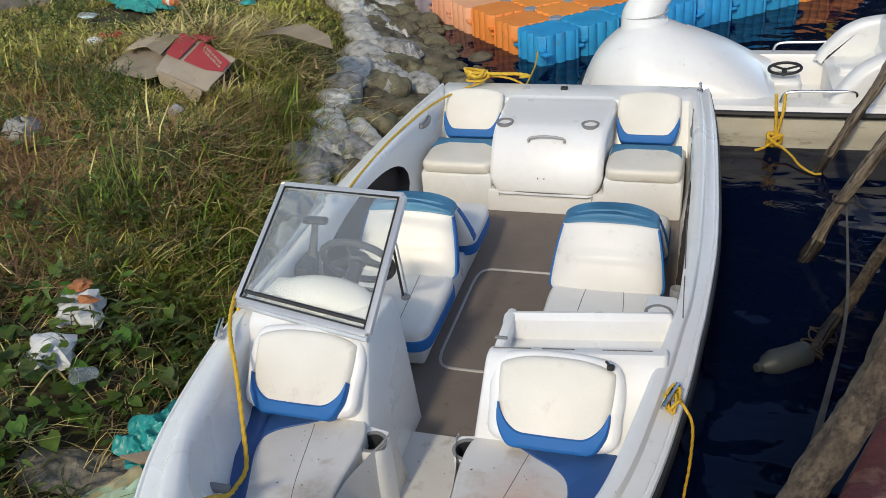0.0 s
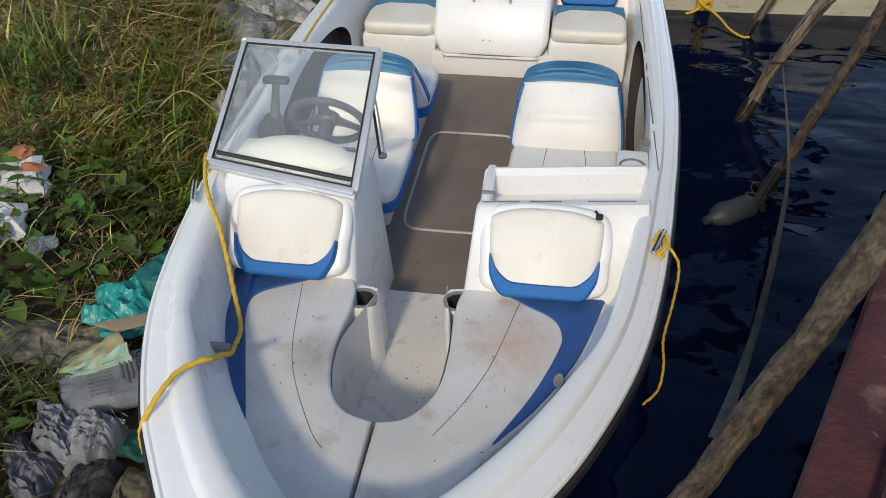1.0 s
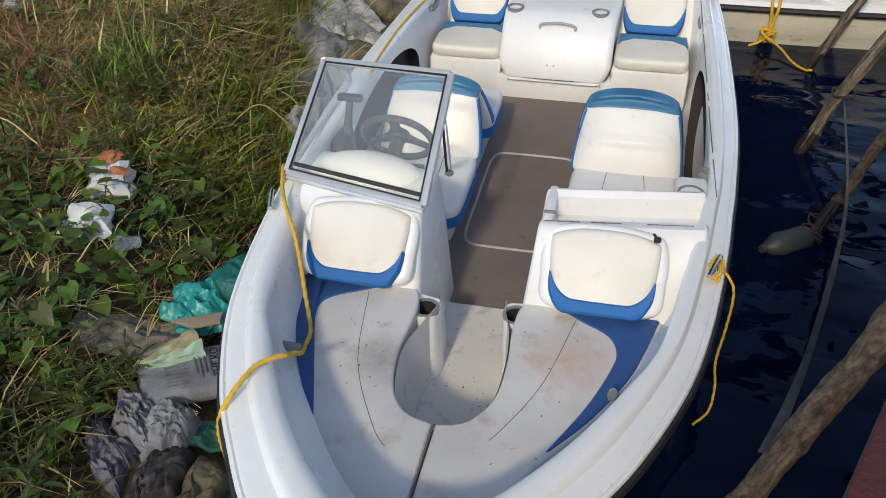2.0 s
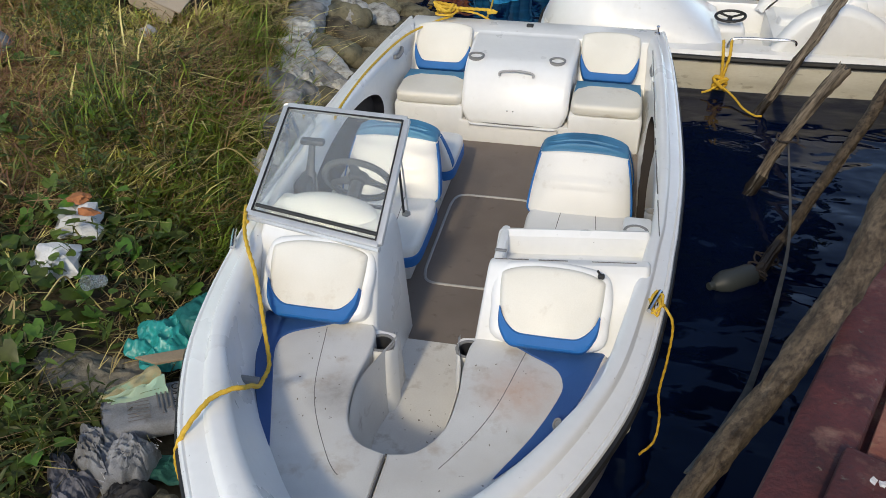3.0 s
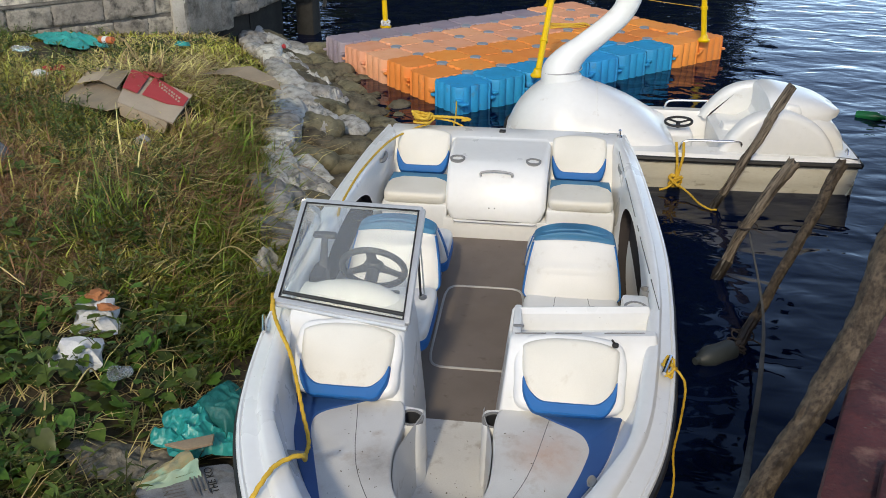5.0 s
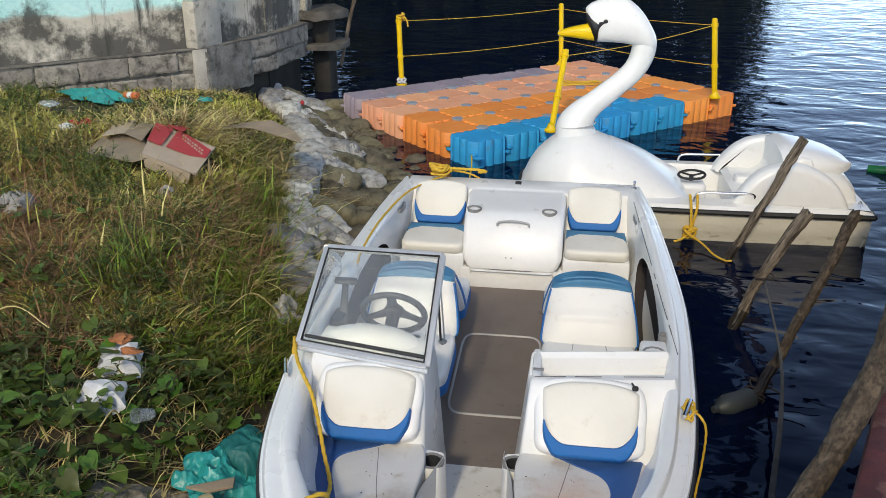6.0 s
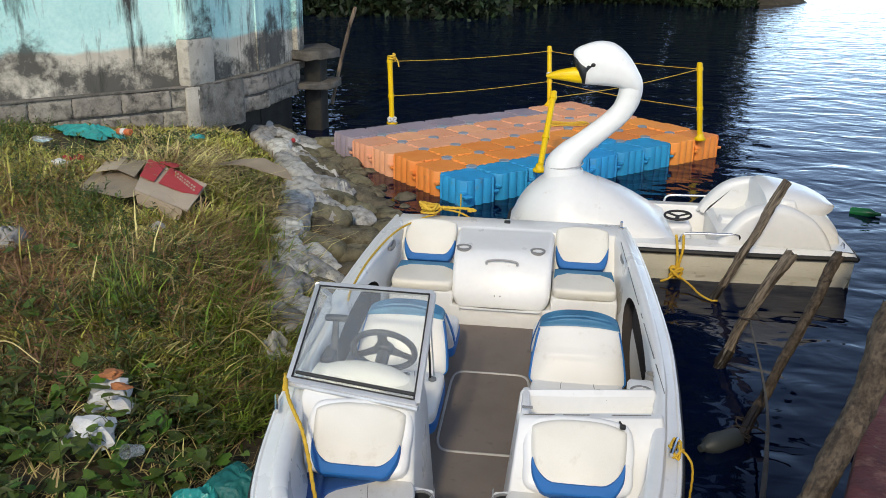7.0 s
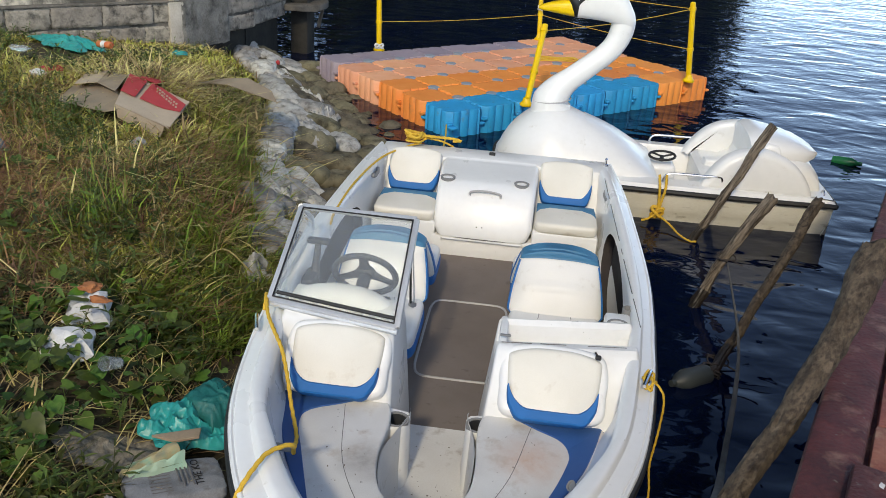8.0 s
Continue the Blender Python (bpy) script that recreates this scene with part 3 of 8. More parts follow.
def tube(pts, r, sides=8, closed=False, lobes=0, pitch=0.05, rough=0.0, flat=1.0):
    """A pipe along points; lobes twist round it as the strands of a rope."""
    p = np.array(pts, float)
    k = len(p)
    rr = np.broadcast_to(np.array(r, float), (k,))
    tan = np.gradient(p, axis=0) if not closed else np.roll(p, -1, 0) - np.roll(p, 1, 0)
    tan /= np.linalg.norm(tan, axis=1)[:, None] + 1e-9
    up = np.array([0, 0, 1.0]) if abs(tan[0, 2]) < 0.9 else np.array([1.0, 0, 0])
    side = np.cross(tan[0], up)
    rows, run = [], 0.0
    for i in range(k):
        side = side - tan[i] * (side @ tan[i])
        side /= np.linalg.norm(side) + 1e-9
        nor = np.cross(side, tan[i])
        if i:
            run += np.linalg.norm(p[i] - p[i - 1])
        row = []
        for s in range(sides):
            a = 2 * math.pi * s / sides
            q = rr[i]
            if lobes:
                q *= 1 + 0.22 * math.cos(lobes * (a + 2 * math.pi * run / (pitch * lobes)))
            if rough:
                q *= 1 + rough * noise.noise(Vector((p[i][0] * 9 + math.cos(a) * 1.6, p[i][1] * 9 + math.sin(a) * 1.6, p[i][2] * 9)))
            row.append(p[i] + q * (math.cos(a) * side + flat * math.sin(a) * nor))
        rows.append(row)
    if closed:
        rows.append(rows[0])
    return loft(rows, closed=True, cap=not closed)


def rope(pts, r=0.0098, step=0.009, lobes=3):
    c = catmull(pts, 12)
    seg = np.r_[0, np.cumsum(np.linalg.norm(np.diff(c, axis=0), axis=1))]
    n = max(4, int(seg[-1] / step))
    s = np.linspace(0, seg[-1], n)
    return tube(np.stack([np.interp(s, seg, c[:, i]) for i in range(3)], 1), r, 12 if lobes else 6, lobes=lobes, pitch=0.042)


def turned(profile, n=24, at=(0, 0, 0)):
    rows = [[(at[0] + r * math.cos(a), at[1] + r * math.sin(a), at[2] + z) for a in np.linspace(0, 2 * math.pi, n, endpoint=False)] for r, z in profile]
    return loft(rows, closed=True, cap=True)


def ball(c, r, n=16, m=10):
    rows = []
    for t in np.linspace(0.02, math.pi - 0.02, m):
        rows.append([(c[0] + r[0] * math.sin(t) * math.cos(a), c[1] + r[1] * math.sin(t) * math.sin(a), c[2] - r[2] * math.cos(t)) for a in np.linspace(0, 2 * math.pi, n, endpoint=False)])
    return loft(rows, closed=True, cap=True)


def ring_loop(cx, cy, rx, ry, n=32, corner=4.0):
    """A rounded rectangle (superellipse)."""
    out = []
    for a in np.linspace(0, 2 * math.pi, n, endpoint=False):
        c, s = math.cos(a), math.sin(a)
        out.append((cx + rx * math.copysign(abs(c) ** (2 / corner), c), cy + ry * math.copysign(abs(s) ** (2 / corner), s)))
    return out


# ---- ground, water ----
def edge_x(y):
    return float(np.interp(y, [-8, 1, 2, 3.4, 4.3, 5.5, 6.4, 7.5, 8.3, 9.5, 12, 20], [-1.0, -1.22, -1.32, -1.42, -1.64, -1.98, -2.2, -2.4, -2.85, -3.5, -4.6, -9]))


def bank_z(x, y):
    d = edge_x(y) - x
    top = float(np.interp(y, [-8, 1, 2.6, 4.5, 5.2, 6.2, 7, 8, 9, 10, 13], [0.3, 0.30, 0.45, 0.66, 0.75, 0.77, 0.74, 0.62, 0.48, 0.35, 0.1]))
    if d < 0:
        z = max(-0.9, 0.16 + 0.42 * d)
    else:
        t = min(1, d / 0.8)
        z = 0.16 + (top - 0.16) * t * t * (3 - 2 * t) + (0.05 if y < 6 else 0.03) * min(3.0, max(0, d - 0.7))
    if y > 12:
        z = z * max(0, 1 - (y - 12) / 4) - 0.9 * min(1, (y - 12) / 4)
    return z + 0.035 * noise.noise(Vector((x * 1.7, y * 1.7, 0)))


def shore_step(x):
    return min(9.0, 3.0 * max(0, x + 3))


def far_z(x, y):
    """The far shore behind the lake."""
    s = y - (33.0 + 0.06 * abs(x + 4) + shore_step(x) + 4.0 * max(0, x - 10.8))
    return -0.9 if s < -2 else min(1.6, -0.9 + 0.5 * (s + 2))


def build_ground():
    xs = np.r_[-900, -300, -120, -60, -30, -18, -12, np.arange(-9.5, -0.4, 0.16), 0.2, 1, 3, 6, 8, 10, 15, 22, 30, 45, 70, 140, 350, 900]
    ys = np.r_[-900, -300, -100, -40, -15, -6, -2, np.arange(-0.5, 14, 0.2), 16, 19, 23, 27, 29, 31, 32, 33, 34, 35, 36, 38, 40, 42, 43, 44, 46, 48, 55, 80, 160, 400, 900]
    rows = []
    for y in ys:
        rows.append([(x, y, max(bank_z(x, y) if y < 17 else -0.9, far_z(x, y))) for x in xs])
    ob = mesh_object("ground", loft(rows), SOIL, 60)
    tagged(ob, "dry earth bank sloping to the lake", "ground", kind="structure")


build_ground()
ob = mesh_object("water", loft([[(x, y, 0.0) for x in (-900, -40, 40, 900)] for y in (-900, -40, 60, 900)]), WATER, 60)
tagged(ob, "dark rippled lake water", "water", kind="structure")


# ---- the motor boat: hull, deck and fitted parts ----
def sheer(y):
    return 0.80 - 0.035 * (y - 0.5)


# outer edge, inner rim and foot of the inner side, from the nose to the stern: x, y each, and the foot's height
EDGE = [
    (0.00, 0.27, 0.00, 0.55, 0.00, 0.73, 0.50), (0.20, 0.355, 0.13, 0.585, 0.11, 0.775, 0.50), (0.385, 0.545, 0.25, 0.69, 0.22, 0.86, 0.50),
    (0.515, 0.73, 0.36, 0.82, 0.315, 0.97, 0.50), (0.65, 0.96, 0.47, 0.98, 0.415, 1.12, 0.50), (0.785, 1.29, 0.585, 1.19, 0.525, 1.30, 0.50),
    (0.865, 1.62, 0.70, 1.45, 0.635, 1.54, 0.50), (0.93, 2.06, 0.785, 1.90, 0.745, 1.88, 0.50), (0.96, 2.36, 0.85, 2.34, 0.80, 2.34, 0.10),
    (0.985, 2.62, 0.885, 2.62, 0.845, 2.62, 0.08), (1.02, 3.2, 0.90, 3.2, 0.85, 3.2, 0.08), (1.02, 4.0, 0.90, 4.0, 0.85, 4.0, 0.08),
    (1.00, 4.8, 0.88, 4.8, 0.84, 4.75, 0.08), (0.955, 5.47, 0.85, 5.12, 0.82, 5.0, 0.08),
]
half = catmull(EDGE, 12)
half[:, 0] = np.maximum(half[:, 0], 0)
both_sides = np.concatenate([half[::-1] * np.array([-1, 1, -1, 1, -1, 1, 1]), half[1:]])
both_sides[:, [0, 2, 4]] -= 0.01
port = both_sides[:, 4] < -0.25
both_sides[port, 4] -= 0.035 * np.clip(1 - np.abs(both_sides[port, 5] - 1.40) / 0.5, 0, 1)

boat = thing("motor_boat", (0, 2.9, 0.0), "white open-bow motor boat with blue and cream seats, moored afloat", "boat")


def in_pocket(y, z, s):
    return ((y - 3.55) / 0.78) ** 2 + ((z - 0.36) / 0.25) ** 2 < 1


def build_shell():
    deck, wall, hull = [], [], []
    for ox, oy, ix, iy, bx, by, bz in both_sides:
        s = sheer(oy)
        row = []
        for t, h in ((0, -0.055), (0, -0.034), (0.03, -0.022), (0.10, -0.016), (0.34, -0.012), (0.42, -0.008), (0.47, 0.004), (0.52, 0.013), (0.60, 0.017), (0.80, 0.018), (0.90, 0.013), (0.97, 0.001), (1.01, -0.016), (1.03, -0.036)):
            row.append((ox + (ix - ox) * t, oy + (iy - oy) * t, s + h))
        deck.append(row)
        top = np.array(row[-1])
        foot = np.array((bx, by, bz))
        q = []
        for t in np.linspace(0, 1, 25):
            p = top + (foot - top) * t
            p[0] += (ix - bx) * 0.35 * math.sin(math.pi * t)
            q.append(p)
        q.append(foot + np.array((-math.copysign(0.06, bx) if abs(bx) > 0.07 and oy < 2.2 else 0, 0.05 if oy < 1.5 else 0, -0.10 if oy < 2.2 else 0)))
        wall.append(q)
        c = (0.0, oy + 0.10 * max(0, 2 - oy))
        side = []
        for t, k, z in ((0, 1.0, s - 0.055), (0.25, 0.985, s - 0.18), (0.6, 0.93, 0.25), (0.8, 0.86, 0.05), (1, 0.55, -0.12), (1, 0.0, -0.26)):
            side.append((ox * k, oy + (0.45 * t * max(0, 1.8 - oy) * (1 - (oy - 0.27) / 3)), z))
        hull.append(side)
    part("deck_rim", loft(deck), GEL, boat)
    v, f = loft(wall)
    arr = np.array(v)
    cen = np.array([arr[list(q)].mean(0) for q in f])
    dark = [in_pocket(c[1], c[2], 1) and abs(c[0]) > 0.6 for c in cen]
    lit_v, dark_v = set(), set()
    for q, d in zip(f, dark):
        (dark_v if d else lit_v).update(q)
    for i in lit_v & dark_v:
        r = math.hypot((arr[i, 1] - 3.55) / 0.78, (arr[i, 2] - 0.36) / 0.25)
        arr[i, 1], arr[i, 2] = 3.55 + (arr[i, 1] - 3.55) / r, 0.36 + (arr[i, 2] - 0.36) / r
    v = [tuple(p) for p in arr]
    part("inner_side", (v, [q for q, d in zip(f, dark) if not d]), GEL, boat)
    # pocket faces: set back 7 cm from the side, in one dark brown
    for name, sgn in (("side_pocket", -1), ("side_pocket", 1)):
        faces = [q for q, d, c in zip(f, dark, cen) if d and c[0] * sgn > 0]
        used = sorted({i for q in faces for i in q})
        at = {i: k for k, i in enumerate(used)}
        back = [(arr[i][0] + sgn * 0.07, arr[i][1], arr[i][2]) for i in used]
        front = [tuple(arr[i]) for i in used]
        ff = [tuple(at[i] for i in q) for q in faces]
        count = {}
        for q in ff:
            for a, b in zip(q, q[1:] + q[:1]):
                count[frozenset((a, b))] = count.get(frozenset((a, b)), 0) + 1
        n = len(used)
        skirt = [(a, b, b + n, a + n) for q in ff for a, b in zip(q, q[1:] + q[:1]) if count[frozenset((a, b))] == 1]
        part(name, (back + front, ff + skirt), POCKET, boat, "dark brown pocket set into the side")
    part("hull", loft(hull), GEL, boat)
    rail = [(x * 1.012, y - 0.008, sheer(y) - 0.07) for x, y in both_sides[:, :2]]
    part("rub_rail", tube(rail, 0.022, 8), BLACK, boat, "black rubber rub rail")
    lip = [(x * 1.006, y - 0.004, sheer(y) - 0.036) for x, y in both_sides[:, :2]]
    part("edge_moulding", tube(lip, 0.013, 8), GEL, boat)


build_shell()

# floor, bow well and stern deck
part("bow_floor", slab([(-0.24, 1.16), (0.19, 1.16), (0.2, 1.6), (0.2, 2.25), (-0.28, 2.25), (-0.28, 1.6)], 0.05, 0.12, 0.0), DECKGREY, boat, "scuffed white non-skid bow floor")
part("carpet", slab([(-0.24, 2.24), (0.16, 2.24), (0.85, 2.46), (0.85, 4.44), (-0.85, 4.44), (-0.85, 2.46)], 0.05, 0.10, 0.0), CARPET, boat, "worn brown carpet on the cockpit floor")
hatch = catmull(ring_loop(-0.02, 3.215, 0.255, 0.475, 40, 8.0), 2, True)
part("hatch_trim", tube([(x, y, 0.102) for x, y in hatch], 0.008, 6, closed=True), TRIM, boat, "pale strip round a floor hatch")
part("bow_front", slab([(-0.30, 0.98), (0, 0.72), (0.30, 0.98), (0.2, 1.15), (-0.2, 1.15)], 0.1, 0.43, 0.0), GEL, boat)

well_top = [(-0.165, 1.90), (-0.163, 1.83), (-0.205, 1.68), (-0.24, 1.52), (-0.21, 1.32), (-0.14, 1.21), (-0.04, 1.18), (0.07, 1.21), (0.145, 1.33), (0.16, 1.54), (0.145, 1.70), (0.103, 1.86), (0.105, 1.90)]
well_foot = [(-0.17, 2.0), (-0.165, 1.95), (-0.175, 1.80), (-0.205, 1.62), (-0.20, 1.50), (-0.175, 1.35), (-0.115, 1.25), (-0.03, 1.22), (0.06, 1.25), (0.115, 1.36), (0.13, 1.55), (0.12, 1.75), (0.085, 1.95), (0.085, 2.0)]
wt = catmull(well_top, 5)
wf = catmull(well_foot, 5)
wf = wf[np.linspace(0, len(wf) - 1, len(wt)).round().astype(int)]
part("footwell_side", loft([[(x + (fx - x) * h, y + (fy - y) * h, 0.485 - 0.364 * (1 - (1 - h) ** 1.5)) for (x, y), (fx, fy) in zip(wt, wf)] for h in np.linspace(0, 1, 14)]), DECKGREY, boat, sharp=70)

# bow cushions, parted by the seam
outer_l = [(-0.03, 0.72), (-0.16, 0.78), (-0.28, 0.88), (-0.43, 1.07), (-0.57, 1.29), (-0.68, 1.56), (-0.745, 1.78), (-0.74, 1.92)]
outer_r = [(-0.03, 0.72), (0.06, 0.76), (0.20, 0.87), (0.375, 1.12), (0.505, 1.30), (0.625, 1.53), (0.715, 1.80), (0.715, 1.92)]
inner_l = [(-0.30, 1.92), (-0.25, 1.84), (-0.235, 1.72), (-0.245, 1.52), (-0.215, 1.33), (-0.145, 1.22), (-0.035, 1.18)]
inner_r = [(0.22, 1.92), (0.165, 1.84), (0.155, 1.70), (0.165, 1.53), (0.15, 1.34), (0.075, 1.215), (-0.025, 1.18)]


def bow_cushion(outer, inner, blue, side):
    loop = np.concatenate([catmull(outer, 5), catmull(inner, 5)])
    c = part("bow_cushion", slab(inset(loop, -0.001 * side), 0.42, 0.505, 0.014, 4), VINYL_WORN if side > 0 else VINYL_RUSTY, boat, "stained white vinyl bow seat cushion")
    o_, i_ = catmull(blue[0], 6), catmull(blue[1], 6)
    rows = [[(x, y, 0.47) for x, y in o_], [(x, y, 0.495) for x, y in o_], [tuple(p) + (0.5095,) for p in o_ * 0.88 + i_ * 0.12], [tuple(p) + (0.5095,) for p in o_ * 0.06 + i_ * 0.94], [(x, y, 0.500) for x, y in i_]]
    part("side_panel", loft(rows), NAVY, c, "dark blue vinyl panel along the outer edge")
    seam = catmull([((a[0] * 0.42 + b[0] * 0.58), (a[1] * 0.42 + b[1] * 0.58)) for a, b in zip(
        [outer[0], outer[1], outer[2], outer[4], outer[6]], [inner[6], inner[5], inner[4], inner[3], inner[1]])], 6)[(7 if side > 0 else 12):]
    part("seam", tube([(x, y, 0.5045) for x, y in seam], 0.0018, 6), SEAM, c)


bow_cushion(outer_l, inner_l, ([(-0.36, 1.915), (-0.55, 1.915), (-0.745, 1.90), (-0.765, 1.80), (-0.695, 1.58), (-0.58, 1.32), (-0.435, 1.065)],
                               [(-0.36, 1.885), (-0.47, 1.815), (-0.60, 1.735), (-0.622, 1.64), (-0.56, 1.45), (-0.49, 1.25), (-0.425, 1.06)]), 1)
bow_cushion(outer_r, inner_r, ([(0.28, 1.915), (0.50, 1.915), (0.705, 1.90), (0.71, 1.82), (0.625, 1.54), (0.50, 1.305), (0.372, 1.135)],
                               [(0.28, 1.885), (0.41, 1.80), (0.515, 1.735), (0.553, 1.655), (0.545, 1.57), (0.475, 1.365), (0.362, 1.13)]), -1)
part("centre_seam", tube([(-0.03, y, z) for y, z in ((0.74, 0.497), (0.78, 0.508), (0.95, 0.509), (1.14, 0.508), (1.185, 0.49))], 0.0035, 6), SEAM, boat)


def backrest(name, corners, foot, top, parent, face, thick=0.07, bow=0.03, dip=0.55, tip=0.46, label=""):
    """A leaning padded backrest: half-widths at foot, tips and top, about a centre, with a blue band along the foot."""
    cx, w0, w1, w2 = corners
    a, b = Vector((cx, *foot)), Vector((cx, *top))
    up = (b - a)
    h = up.length
    up.normalize()
    right = Vector((1, 0, 0))
    out = right.cross(up)
    m = basis(a, right, up, out)
    loop = [(-w0, 0.0), (-w0 * 0.5, -0.006), (w0 * 0.5, -0.006), (w0, 0.0), (w1 * 0.93, h * 0.18), (w1, h * tip), (w2, h * 0.86), (w2 * 0.93, h * 0.985), (w2 * 0.5, h + bow * 0.8), (0, h + bow), (-w2 * 0.5, h + bow * 0.8),
            (-w2 * 0.93, h * 0.985), (-w2, h * 0.86), (-w1, h * tip), (-w1 * 0.93, h * 0.18)]
    outline = catmull(loop, 4, True)
    pad = part(name, moved(cushion(outline, -thick, -0.006, 0.028, 0.010), m), face, parent, label, sharp=60)
    out_ = catmull([(-w1 * 0.99, h * (tip + 0.02)), (-w1 * 0.985, h * tip * 0.75), (-w1 * 0.93, h * 0.18), (-w0, 0.0), (-w0 * 0.5, -0.006), (w0 * 0.5, -0.006), (w0, 0.0), (w1 * 0.93, h * 0.18), (w1 * 0.985, h * tip * 0.75), (w1 * 0.99, h * (tip + 0.02))], 5)
    in_ = catmull([(-w1 * 0.975, h * (tip + 0.02)), (-w1 * 0.89, h * tip * 0.76), (-w1 * 0.76, h * 0.24), (-w0 * 0.80, h * 0.165), (-w0 * 0.45, h * 0.15), (w0 * 0.45, h * 0.15), (w0 * 0.80, h * 0.165), (w1 * 0.76, h * 0.24), (w1 * 0.89, h * tip * 0.76), (w1 * 0.975, h * (tip + 0.02))], 5)
    mid_o, mid_i = out_ * 0.85 + in_ * 0.15, out_ * 0.15 + in_ * 0.85
    rows = [[(x * 1.012, y - 0.004, -thick * 0.8) for x, y in out_], [(x * 1.012, y - 0.004, -0.02) for x, y in out_], [(x * 1.0, y - 0.0, 0.0) for x, y in out_], [(x, y, 0.006) for x, y in mid_o], [(x, y, 0.007) for x, y in mid_i], [(x, y, -0.004) for x, y in in_]]
    part("blue_band", moved(loft(rows), m), BLUE, pad, "bright blue vinyl band")
    return pad


# helm console and mate's console
prof_l = [(1.86, 0.08), (1.86, 0.50), (2.02, 0.775), (2.06, 0.80), (2.16, 0.815), (2.30, 0.805), (2.36, 0.77), (2.39, 0.66), (2.39, 0.08)]
left = bent(prism_x(prof_l, -0.84, -0.225, 0.03, 4), lambda x, y, z: (x - (0.055 * (z - 0.08) / 0.7 if x > -0.5 else 0), y + (0.13 * (-0.25 - x) if y > 1.9 and z > 0.7 else 0), z))
helm = part("helm_console", left, GEL, boat)
hood = moved(ball((0, 0, 0), (0.275, 0.155, 0.085), 36, 20), pose(-0.592, 2.275, 0.765, 0, -4, -13))
part("dash_hood", hood, GEL, helm)
part("instrument_panel", prism_x([(2.36, 0.56), (2.43, 0.56), (2.42, 0.76), (2.36, 0.79)], -0.82, -0.36, 0.015), DARKPLASTIC, helm, "dark grey instrument panel")
prof_r = [(1.86, 0.08), (1.86, 0.50), (2.0, 0.765), (2.03, 0.787), (2.075, 0.785), (2.10, 0.765), (2.115, 0.665), (2.30, 0.655), (2.318, 0.735), (2.345, 0.757), (2.375, 0.745), (2.39, 0.70), (2.39, 0.08)]
right_shape = bent(prism_x(prof_r, 0.13, 0.86, 0.022, 4), lambda x, y, z: (x + (0.07 * (z - 0.08) / 0.7 if x < 0.4 else 0), y + (0.13 * (x - 0.2) if y > 1.95 and z > 0.6 else 0), z))
mate = part("mate_console", right_shape, GEL, boat, "white console with an open tray")
part("tray_end", block(0.74, 0.875, 2.38, 2.66, 0.60, 0.695, 0.02), GEL, mate)
for x, y, z in ((0.80, 2.52, 0.695), (-0.215, 1.80, 0.468), (0.155, 1.83, 0.468)):
    part("cup_holder", joined(turned([(0.02, -0.075), (0.05, -0.075), (0.056, -0.006), (0.058, 0.004), (0.046, 0.004), (0.042, -0.07), (0.02, -0.071)], 24, (x, y, z))), GREYFIT, boat, "grey plastic cup holder")
    part("cup_well", turned([(0.0445, -0.066), (0.0445, -0.001), (0.0425, -0.001), (0.041, -0.064), (0.01, -0.065)], 24, (x, y, z)), DARKPLASTIC, boat)
part("cup_holder", turned([(0.03, -0.004), (0.03, 0.045), (0.024, 0.045), (0.022, 0.0)], 18, (0.865, 2.70, 0.66)), GREYFIT, boat, "small grey plastic holder")
for sgn, x, y in ((1, -0.215, 1.80), (-1, 0.155, 1.83)):
    loop = catmull([(x - sgn * 0.09, y - 0.065), (x - sgn * 0.01, y - 0.065), (x + sgn * 0.042, y - 0.042), (x + sgn * 0.058, y + 0.02), (x + sgn * 0.05, y + 0.06), (x + sgn * 0.02, y + 0.075), (x - sgn * 0.09, y + 0.075)], 5, True)
    ring = [(x + 0.046 * math.cos(a), y + 0.046 * math.sin(a)) for a in np.linspace(0, 2 * math.pi, len(loop), endpoint=False)]
    loop = sorted([tuple(p) for p in loop], key=lambda p: math.atan2(p[1] - y, p[0] - x) % (2 * math.pi))
    grow = lambda k, z: [(x + (p[0] - x) * k, y + (p[1] - y) * k, z) for p in loop]
    part("cup_shelf", loft([grow(1.05, 0.10), grow(1.02, 0.30), grow(1.0, 0.42), grow(1.0, 0.455), grow(0.95, 0.468), [(px, py, 0.467) for px, py in ring], [(px, py, 0.40) for px, py in ring]], closed=True), GEL, boat)

for cx, w in ((-0.525, 1.0), (0.472, 1.0)):
    pad = backrest("bow_backrest", (cx, 0.15, 0.205, 0.213), (1.78, 0.575), (1.99, 0.795), boat, VINYL, 0.07, 0.028, label="cream vinyl bow backrest with a scuffed top")
    up_v = (Vector((cx, 1.99, 0.795)) - Vector((cx, 1.78, 0.575))).normalized()
    lip_at = basis(Vector((cx, 1.78, 0.575)), Vector((1, 0, 0)), up_v, Vector((1, 0, 0)).cross(up_v))
    around = catmull([(-0.215, 0.02), (0.0, 0.0), (0.215, 0.02), (0.243, 0.14), (0.245, 0.25), (0.215, 0.325), (0.12, 0.350), (0.0, 0.356), (-0.12, 0.350), (-0.215, 0.325), (-0.245, 0.25), (-0.243, 0.14)], 5, True)
    part("backrest_surround", moved(slab(around, -0.26, -0.028, 0.028, 5), lip_at), GEL, boat, sharp=60)


